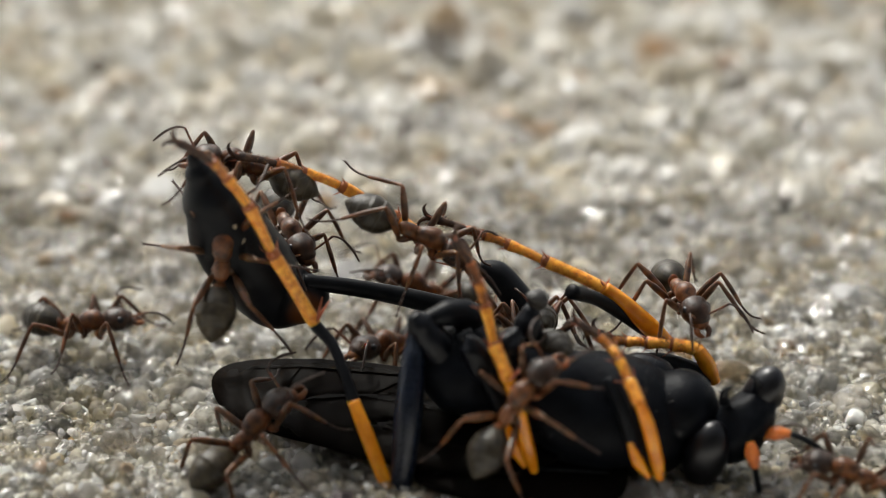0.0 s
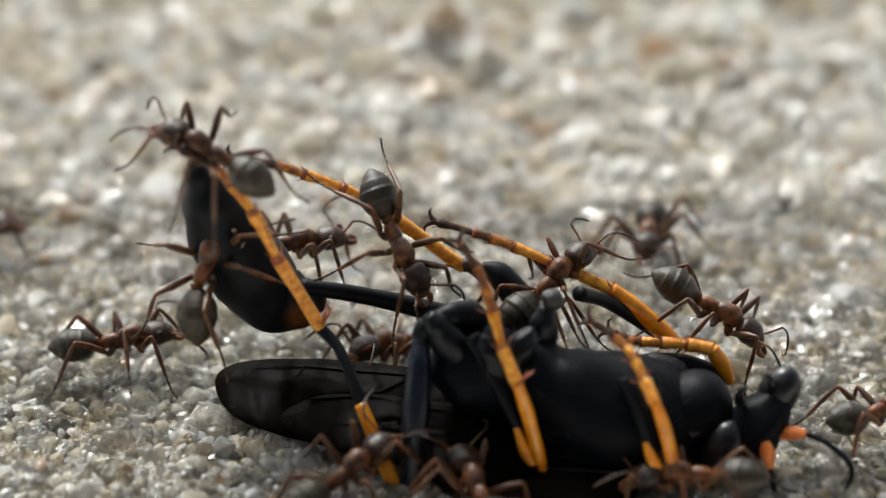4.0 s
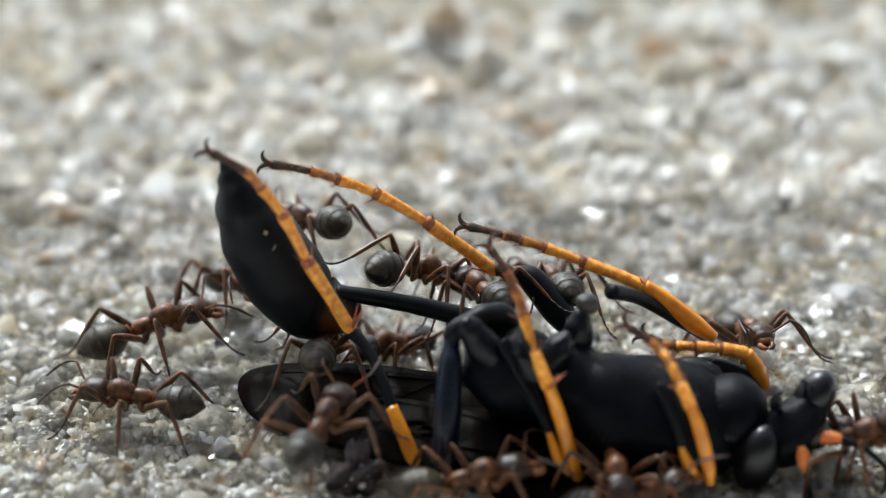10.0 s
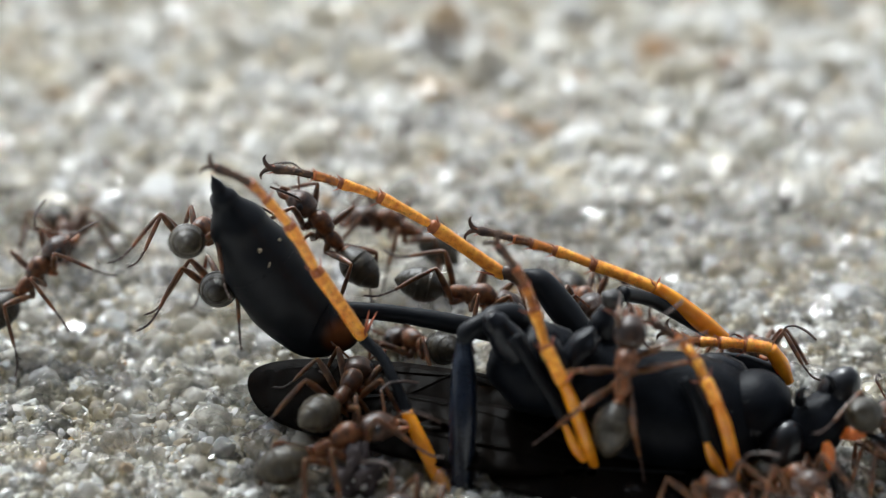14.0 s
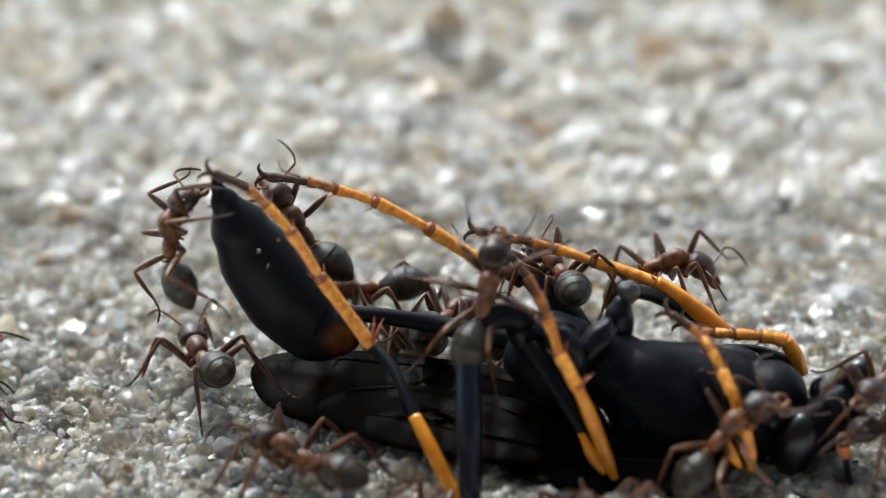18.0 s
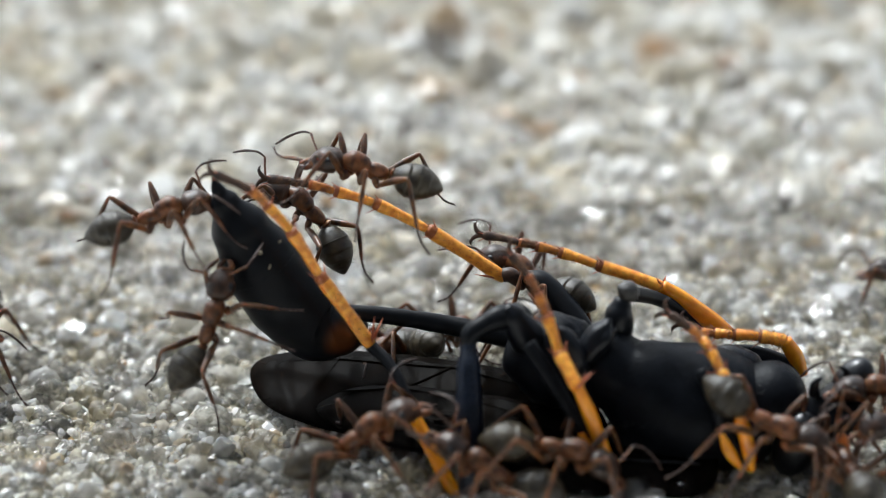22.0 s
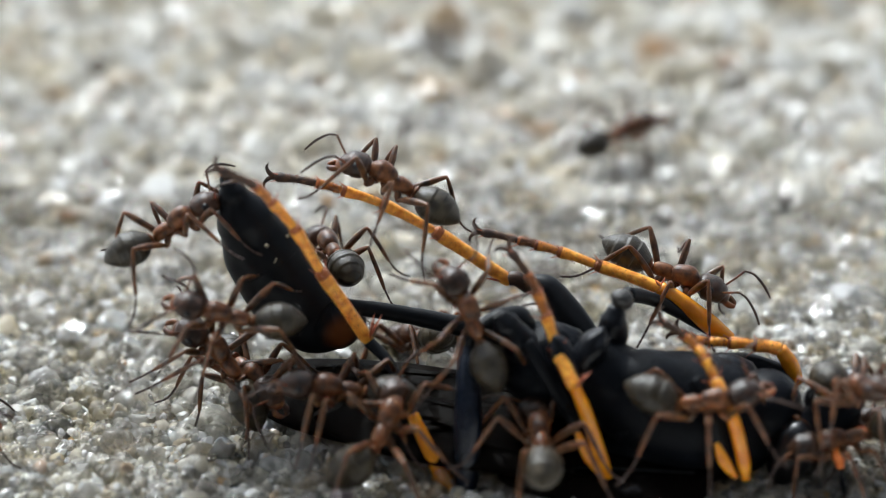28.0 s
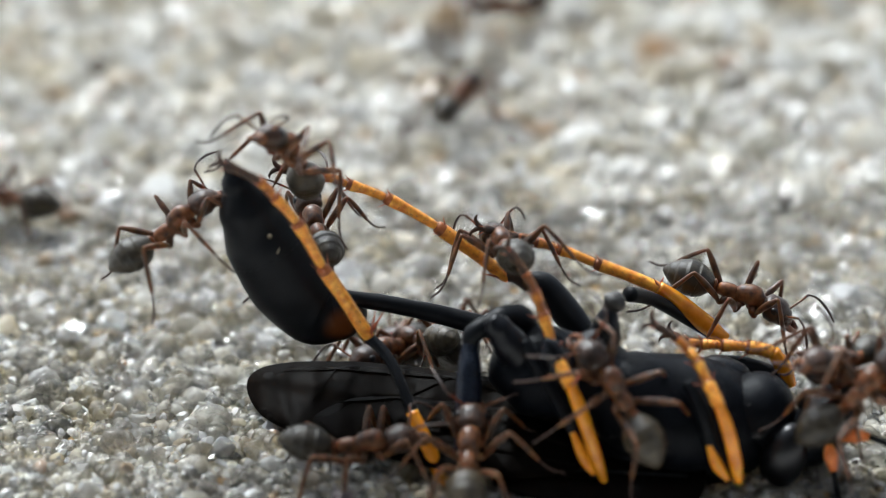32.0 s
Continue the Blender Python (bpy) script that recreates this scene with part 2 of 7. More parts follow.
PEBBLES = {"clear": (pebble_material("clear_pebble", (0.9, 0.89, 0.84), 0.75, 0.12), "clear glassy quartz grain lying in the sand"),
           "white": (pebble_material("white_pebble", (0.93, 0.92, 0.87), 0.15, 0.2), "milky white quartz grain lying in the sand"),
           "brown": (pebble_material("brown_pebble", (0.42, 0.32, 0.21), 0.0, 0.5), "brown rounded grain lying in the sand"),
           "dark": (pebble_material("dark_pebble", (0.3, 0.285, 0.26), 0.0, 0.5), "dark grey mineral grain lying in the sand"),
           "rust": (pebble_material("rust_pebble", (0.5, 0.32, 0.2), 0.0, 0.45), "rusty orange grain lying in the sand"),
           "tan": (pebble_material("tan_pebble", (0.6, 0.5, 0.36), 0.2, 0.35), "tan translucent grain lying in the sand")}


def ground_material():
    m, nodes, links, b = material("packed_sand")
    co = nodes.new("ShaderNodeTexCoord")
    v = nodes.new("ShaderNodeTexVoronoi")
    v.inputs["Scale"].default_value = 1500
    links.new(co.outputs["Object"], v.inputs["Vector"])
    sep = nodes.new("ShaderNodeSeparateColor")
    links.new(v.outputs["Color"], sep.inputs[0])
    r = ramp(nodes, QUARTZ)
    links.new(sep.outputs[0], r.inputs[0])
    links.new(r.outputs[0], b.inputs["Base Color"])
    b.inputs["Roughness"].default_value = 0.6
    return m


# ---- mesh tools: everything is drawn in millimetres ----
def mesh_of(name, verts, faces, mat, smooth=True):
    me = bpy.data.meshes.new(name)
    me.from_pydata([(x * MM, y * MM, z * MM) for x, y, z in verts], [], faces)
    me.materials.append(mat)
    if smooth:
        me.polygons.foreach_set("use_smooth", [True] * len(me.polygons))
    me.update()
    return me


def part(name, shape, mat, parent, label="", at=None):
    """Links a (verts, faces) shape as one mesh under a thing or part; at is its pose in the parent."""
    ob = new(name, mesh_of(name, shape[0], shape[1], mat))
    ob.parent = parent
    if at is not None:
        ob.matrix_basis = at
    return tagged(ob, label)


def loft(points, radii, sides=10, tall=1.0):
    """A round body along a line of points with a radius at each; tall stretches it upwards."""
    pts = [Vector(p) for p in points]
    verts, faces = [], []
    side = None
    for i, p in enumerate(pts):
        d = (pts[min(i + 1, len(pts) - 1)] - pts[max(i - 1, 0)]).normalized()
        if side is None:
            side = d.cross(Vector((0, 0, 1)) if abs(d.z) < 0.9 else Vector((0, 1, 0))).normalized()
        side = (side - d * side.dot(d)).normalized()
        up = side.cross(d)
        for k in range(sides):
            a = 2 * math.pi * k / sides
            verts.append(p + (side * math.cos(a) + up * (math.sin(a) * tall)) * radii[i])
    for i in range(len(pts) - 1):
        for k in range(sides):
            a, b = i * sides + k, i * sides + (k + 1) % sides
            faces.append((a, a + sides, b + sides, b))
    n = len(verts)
    verts += [pts[0], pts[-1]]
    for k in range(sides):
        faces.append((n, k, (k + 1) % sides))
        faces.append((n + 1, n - sides + (k + 1) % sides, n - sides + k))
    return verts, faces


def curve_loft(points, radii, steps=6, sides=10, tall=1.0, wobble=0.0):
    """A loft through few points, smoothed between them."""
    pts = [Vector(p) for p in points]
    out, rad = [], []
    for i in range(len(pts) - 1):
        a, b = pts[max(i - 1, 0)], pts[min(i + 2, len(pts) - 1)]
        for s in range(steps):
            t = s / steps
            t2, t3 = t * t, t * t * t
            out.append(0.5 * (2 * pts[i] + (pts[i + 1] - a) * t + (2 * a - 5 * pts[i] + 4 * pts[i + 1] - b) * t2
                              + (3 * pts[i] - a - 3 * pts[i + 1] + b) * t3))
            e = t * t * (3 - 2 * t)
            rad.append((radii[i] * (1 - e) + radii[i + 1] * e) * (1 + wobble * noise.noise(out[-1] * 2.0)))
    out.append(pts[-1])
    rad.append(radii[-1])
    return loft(out, rad, sides, tall)


def blob(centre, size, turn=(0, 0, 0), rings=12, sides=16, rough=0.0, seed=0):
    """A rounded lump, optionally uneven."""
    m = pose(*centre, *turn)
    verts, faces = [], []
    for i in range(1, rings):
        th = math.pi * i / rings
        for k in range(sides):
            a = 2 * math.pi * k / sides
            v = Vector((math.sin(th) * math.cos(a), math.sin(th) * math.sin(a), math.cos(th)))
            s = 1 + rough * noise.noise(v * 1.7 + Vector((seed, 0, 0))) + 0.3 * rough * noise.noise(v * 5.0 + Vector((0, seed, 0)))
            verts.append(m @ Vector((v.x * size[0] * s, v.y * size[1] * s, v.z * size[2] * s)))
    for i in range(rings - 2):
        for k in range(sides):
            a, b = i * sides + k, i * sides + (k + 1) % sides
            faces.append((a, a + sides, b + sides, b))
    n = len(verts)
    verts += [m @ Vector((0, 0, size[2])), m @ Vector((0, 0, -size[2]))]
    for k in range(sides):
        faces.append((n, k, (k + 1) % sides))
        faces.append((n + 1, n - sides + (k + 1) % sides, n - sides + k))
    return verts, faces


def merged(lumps, centre, rings=44, sides=72, power=9.0, rough=0.03, seed=0):
    """One smooth mass round a centre, out of ellipsoids (centre, size, turn) that melt into each other."""
    rnd = random.Random(seed)
    waves = [(Vector((rnd.gauss(0, 1), rnd.gauss(0, 1), rnd.gauss(0, 1))) * 2.2, rnd.uniform(0, 6.3)) for _ in range(7)]
    c = Vector(centre)
    solids = []
    for at, size, turn in lumps:
        back = pose(0, 0, 0, *turn).to_3x3().transposed()
        solids.append((back @ (c - Vector(at)), back, Vector(size)))

    def reach(d):
        total = 0.0
        for o, back, size in solids:
            e = back @ d
            p = Vector(o[i] / size[i] for i in range(3))
            q = Vector(e[i] / size[i] for i in range(3))
            a, b, k = q.dot(q), p.dot(q), p.dot(p) - 1.0
            root = b * b - a * k
            if root > 0:
                far = (-b + math.sqrt(root)) / a
                if far > 0:
                    total += far ** power
        r = total ** (1.0 / power)
        return r * (1 + rough * sum(math.sin(w.dot(d) + f) for w, f in waves) / 7)

    verts, faces = [c + Vector((0, 0, reach(Vector((0, 0, 1)))))], []
    for i in range(1, rings):
        a = math.pi * i / rings
        for j in range(sides):
            b = 2 * math.pi * j / sides
            d = Vector((math.sin(a) * math.cos(b), math.sin(a) * math.sin(b), math.cos(a)))
            verts.append(c + d * reach(d))
    verts.append(c - Vector((0, 0, reach(Vector((0, 0, -1))))))
    for j in range(sides):
        k = (j + 1) % sides
        faces.append((0, 1 + j, 1 + k))
        for i in range(rings - 2):
            p = 1 + i * sides
            faces.append((p + j, p + sides + j, p + sides + k, p + k))
        p = 1 + (rings - 2) * sides
        faces.append((p + j, len(verts) - 1, p + k))
    return verts, faces


def join(*shapes):
    verts, faces = [], []
    for v, f in shapes:
        n = len(verts)
        verts += list(v)
        faces += [tuple(i + n for i in q) for q in f]
    return verts, faces


def spike(base, tip, r=0.03, sides=5):
    b, t = Vector(base), Vector(tip)
    return loft([b, b.lerp(t, 0.5), t], [r, r * 0.7, r * 0.08], sides)


def bristles(line, r, count, length, seed, lean=0.5):
    """Short stiff hairs along a limb."""
    rnd = random.Random(seed)
    pts = [Vector(p) for p in line]
    shapes = []
    for _ in range(count):
        i = rnd.randrange(len(pts) - 1)
        d = (pts[i] - pts[i + 1]).normalized()
        p = pts[i].lerp(pts[i + 1], rnd.random())
        o = Vector((rnd.gauss(0, 1), rnd.gauss(0, 1), rnd.gauss(0, 1)))
        o = (o - d * o.dot(d)).normalized()
        shapes.append(spike(p + o * r * 0.8, p + o * (r + length * 0.7) + d * (length * lean), 0.013, 3))
    return join(*shapes)


# ---- the sand ----
def grain_shapes(level, broken=False):
    bm = bmesh.new()
    bmesh.ops.create_icosphere(bm, subdivisions=level, radius=1)
    base = np.array([v.co[:] for v in bm.verts])
    faces = np.array([[v.index for v in f.verts] for f in bm.faces])
    bm.free()
    shapes = []
    for s in range(14):
        rnd = np.random.RandomState(40 + s)
        v = base.copy()
        for _ in range(12 if broken else 5 + s):  # from rolled round to freshly broken
            d = rnd.normal(size=3)
            d /= np.linalg.norm(d)
            cut = rnd.uniform(0.4, 0.75) if broken else rnd.uniform(0.55, 0.88)
            h = v @ d
            v -= np.outer(np.clip(h - cut, 0, None) * (1.0 if broken else 0.9), d)
        if broken:
            v *= 1.2
        if not broken:
            v += 0.05 * np.sin(v[:, [1, 2, 0]] * 4.0 + rnd.uniform(0, 6, 3))
        v *= rnd.uniform(0.72, 1.4, 3)
        shapes.append(v)
    return shapes, faces


def sand_height(x, y):
    """The lie of the sand, in millimetres."""
    return (0.3 * noise.noise(Vector((x * 0.13, y * 0.13, 0.0))) + 0.15 * noise.noise(Vector((x * 0.42, y * 0.42, 5.0)))
            + min(0.5, 0.022 * max(y - 6.0, 0.0)) * noise.noise(Vector((x * 0.2, y * 0.26, 9.0))))


def scatter(name, region, pitch, level, seed, label, mat, sink=0.0, size=-1.2, vary=0.42, most=0.85, broken=False):
    """Grains over a stretch of ground (x0, x1, y0, y1), in one mesh."""
    shapes, faces = grain_shapes(level, broken)
    rnd = np.random.RandomState(seed)
    x0, x1, y0, y1 = region
    all_v, all_f, n = [], [], 0
    y = y0
    row = 0
    while y < y1:
        x = x0 + (row % 2) * pitch * 0.5
        while x < x1:
            px, py = x + rnd.uniform(-0.45, 0.45) * pitch, y + rnd.uniform(-0.45, 0.45) * pitch
            x += pitch
            r = float(np.clip(rnd.lognormal(size, vary), 0.13, most))
            q = rnd.normal(size=4)
            q /= np.linalg.norm(q)
            w, a, b, c = q
            rot = np.array([[1 - 2 * (b * b + c * c), 2 * (a * b - w * c), 2 * (a * c + w * b)],
                            [2 * (a * b + w * c), 1 - 2 * (a * a + c * c), 2 * (b * c - w * a)],
                            [2 * (a * c - w * b), 2 * (b * c + w * a), 1 - 2 * (a * a + b * b)]])
            v = shapes[rnd.randint(len(shapes))] @ rot.T * (r * 1.12)
            pz = sand_height(px, py) - 0.3 + rnd.uniform(-0.1, 0.08) + sink
            all_v.append(v + (px, py, pz))
            all_f.append(faces + n)
            n += len(v)
        y += pitch * 0.87
        row += 1
    v = (np.concatenate(all_v) * MM).astype(np.float32)
    f = np.concatenate(all_f).astype(np.int32)
    me = bpy.data.meshes.new(name)
    me.vertices.add(len(v))
    me.vertices.foreach_set("co", v.ravel())
    me.loops.add(f.size)
    me.loops.foreach_set("vertex_index", f.ravel())
    me.polygons.add(len(f))
    me.polygons.foreach_set("loop_start", np.arange(0, f.size, 3, dtype=np.int32))
    me.polygons.foreach_set("use_smooth", np.full(len(f), not broken))
    me.materials.append(mat)
    me.update(calc_edges=True)
    return tagged(new(name, me), label, "sand", kind="stuff")


def build_ground():
    steps = [-4000, -1000, -300, -120, -60, -30, 0, 30, 60, 120, 300, 1000, 4000]
    verts, faces = [], []
    for y in steps:
        for x in steps:
            verts.append((x, y, -1.0))
    k = len(steps)
    for j in range(k - 1):
        for i in range(k - 1):
            faces.append((j * k + i, j * k + i + 1, (j + 1) * k + i + 1, (j + 1) * k + i))
    ob = new("ground", mesh_of("ground", verts, faces, ground_material()))
    tagged(ob, "flat pale packed sand reaching to the horizon", "ground", kind="structure")
    scatter("sand", (-25, 25, -10.5, 20), 0.42, 2, 9, "small milky sand grains filling the gaps", FILL_SAND, 0.1, -1.45, 0.3)
    scatter("sand", (-21, 21, -10, 4), 0.55, 3, 3, "loose pale quartz sand grains, glassy, grey, tan and white", CLEAR_SAND, 0.12, -1.2, 0.46, 0.8)
    scatter("sand", (-25, 25, 4, 20), 0.46, 2, 6, "glassy quartz sand grains behind the wasp", MID_SAND, 0.12, -1.3, 0.48, 0.85, True)
    scatter("sand", (-27, 27, -10, 32), 0.55, 2, 12, "small glinting chips of quartz lying on the sand", GLINT_SAND, 0.31, -1.8, 0.35, 0.34, True)
    scatter("sand", (-33, 33, 18, 62), 0.58, 2, 4, "pale quartz sand stretching away behind the insects", SAND, 0.0, -1.25, 0.58, 1.3, True)


def pebble(kind, x, y, r, k):
    shapes, faces = grain_shapes(3)
    mat, label = PEBBLES[kind]
    v = shapes[k % len(shapes)] * r * 0.9
    m = pose(0, 0, 0, k * 37, k * 61, k * 23)
    pts = [m @ Vector(p) for p in v]
    low = min(p.z for p in pts)
    ob = new("pebble", mesh_of("pebble", pts, [tuple(int(i) for i in f) for f in faces], mat))
    ob.matrix_basis = mm(x, y, -0.38 - low * 0.6)
    tagged(ob, label, "grain", "coarse grains in the sand")


def build_pebbles():
    spots = [("clear", (-15.31, 6.14), 0.8), ("clear", (-14.17, 3.86), 0.85), ("white", (-14.55, -7.49), 0.62), ("brown", (-13.35, -6.29), 0.62),
             ("rust", (-16.95, -6.03), 0.45), ("clear", (-2.25, -5.59), 0.8), ("clear", (-9.4, -4.9), 0.8), ("white", (-11.3, -3.27), 0.55),
             ("brown", (-2.51, 40.46), 0.9), ("dark", (-0.25, 28.48), 0.75), ("brown", (3.63, 29.21), 0.85), ("rust", (16.14, 36.37), 0.7),
             ("white", (7.11, 32.63), 0.75), ("white", (-8.5, 42.67), 0.7), ("dark", (-15.03, 14.8), 0.3), ("clear", (18.42, 10.28), 0.7),
             ("white", (15.67, 5.62), 0.6), ("white", (24.38, 34.79), 0.7), ("white", (17.9, -2.08), 0.7), ("tan", (7.49, 14.92), 0.75),
             ("brown", (20.87, 22.52), 0.7), ("white", (-5.92, 29.36), 0.8), ("white", (5.89, 17.99), 0.7), ("tan", (-17.44, 32.63), 1.1),
             ("dark", (0.52, 36.93), 0.8), ("dark", (16.01, 33.4), 0.6), ("rust", (-18.92, 17.18), 0.6), ("tan", (-14.18, -1.52), 0.45),
             ("dark", (-18.27, -2.91), 0.25), ("dark", (-12.95, -3.82), 0.25), ("brown", (-19.29, 12.1), 0.7), ("white", (-14.02, 14.74), 0.5)]
    for k, (kind, (x, y), r) in enumerate(spots):
        pebble(kind, x, y, r, k)


# ---- the wasp, lying on its back ----
def plate(outline, thick, sag, seed):
    """A thin wing blade from corner points, domed and slightly wavy."""
    pts = [Vector(p) for p in outline]
    c = sum(pts, Vector()) / len(pts)
    n = Vector((0.0, -0.25, 1.0)).normalized()
    dense = []
    k = len(pts)
    for i in range(k):
        p0, p1, p2, p3 = pts[i - 1], pts[i], pts[(i + 1) % k], pts[(i + 2) % k]
        for s in range(5):
            t = s / 5
            dense.append(0.5 * (2 * p1 + (p2 - p0) * t + (2 * p0 - 5 * p1 + 4 * p2 - p3) * t * t + (3 * p1 - p0 - 3 * p2 + p3) * t ** 3))
    verts, faces = [], []
    rings, m = 6, len(dense)
    for side in (1, -1):
        for r in range(rings):
            f = 1 - r / rings
            for p in dense:
                q = c.lerp(p, f)
                q = q + n * (sag * (1 - f * f) + 0.1 * noise.noise(q * 0.6 + Vector((seed, 0, 0)))) + n * (side * thick)
                verts.append(q)
        verts.append(c + n * (sag + side * thick))
    half = rings * m + 1
    for side in (0, 1):
        o = side * half
        for r in range(rings - 1):
            for i in range(m):
                a, b = o + r * m + i, o + r * m + (i + 1) % m
                faces.append((a, b, b + m, a + m) if side else (a, a + m, b + m, b))
        for i in range(m):
            a, b = o + (rings - 1) * m + i, o + (rings - 1) * m + (i + 1) % m
            faces.append((a, b, o + half - 1))
    for i in range(m):
        faces.append((i, (i + 1) % m, half + (i + 1) % m, half + i))
    return verts, faces


def limb(name, root, femur, tibia, tarsus, tarsus_r, seed, spur=True, dusky=False, spur_way=(0.15, -0.1, 1.5)):
    """A wasp's leg: femur mesh, with tibia, spurs, foot joints and claws under it."""
    leg = part(name, curve_loft(femur[0], femur[1], 6, 14), femur[2], root, femur[3])
    for pts, radii, mat, lab in tibia:
        part("tibia", curve_loft(pts, radii, 6, 12), mat, leg, lab)
    joints = [Vector(p) for p in tarsus]
    n = len(joints) - 1
    for i in range(n):
        a, b = joints[i], joints[i + 1]
        r = tarsus_r * (1 - 0.09 * i)
        mat = TIP_BROWN if i == n - 1 else (DUSKY if dusky else BROWN_ORANGE) if i == n - 2 else BROWN_ORANGE if dusky and i == n - 3 else ORANGE
        last = i == n - 1
        mid = a.lerp(b, 0.5) + Vector((0, 0, 0.03))
        girth = [r * 0.7, r * 0.95, r * 0.9, r * 1.3, r * 0.9] if last else [r * 0.95, r * 1.12, r * 1.05, r * 1.18, r * 0.8] if i == 0 else [r * 0.62, r * 0.85, r * 0.92, r * 1.15, r * 0.78]
        body = curve_loft([a, a.lerp(b, 0.12), mid, a.lerp(b, 0.88), b], girth, 4, 10, 1.0, 0.05)
        d = (b - a).normalized()
        seg = part("foot_joint", body, mat, leg, "dark brown end joint" if last else "bristly orange joint")
        tagged(part("bristles", bristles([a, mid, b], r * (1.08 if i == 0 else 0.9), 150, 0.16, seed + i), BRISTLE, seg), kind="stuff")
        if not last:
            part("joint_ring", curve_loft([a.lerp(b, 0.86), a.lerp(b, 0.93), a.lerp(b, 0.985), b + d * 0.06], [r * 1.0, r * 1.16, r * 1.1, r * 0.55], 3, 10, 1.0, 0.04), JOINT, leg, "brown joint")
        rnd = random.Random(seed + i)
        for k in range(3):
            o = (d.orthogonal().normalized() * math.cos(k * 2.1 + rnd.uniform(-0.5, 0.5)) + d.cross(d.orthogonal()).normalized() * math.sin(k * 2.1 + rnd.uniform(-0.5, 0.5)))
            part("thorn", spike(a.lerp(b, 0.94) + o * r * 0.9, b + d * rnd.uniform(0.1, 0.3) + o * r * rnd.uniform(1.6, 2.4), 0.04, 4), RUST, leg)
    tip, d = joints[-1], (joints[-1] - joints[-2]).normalized()
    for s in (1, -1):
        o = d.cross(Vector((0, 1, 0))).normalized() * s
        part("claw", curve_loft([tip, tip + d * 0.25 + o * 0.12, tip + d * 0.42 + o * 0.38, tip + d * 0.36 + o * 0.62], [0.13, 0.11, 0.07, 0.01], 4, 7), TIP_BROWN, leg, "curved dark claw")
    if spur:
        s0 = joints[0]
        for k in (0, 1):
            tip = s0 + Vector(spur_way) * (1 - 0.22 * k) + Vector((0.4 * k, 0.3 * k, 0.05 * k))
            part("spur", spike(s0 + Vector((0.05, -0.1 + 0.25 * k, 0)), tip, 0.085, 7), RUST, leg, "pointed rust-red spur")
    return leg


wasp = tagged(new("wasp"), "dead black mud wasp with orange legs lying on its back", "wasp")


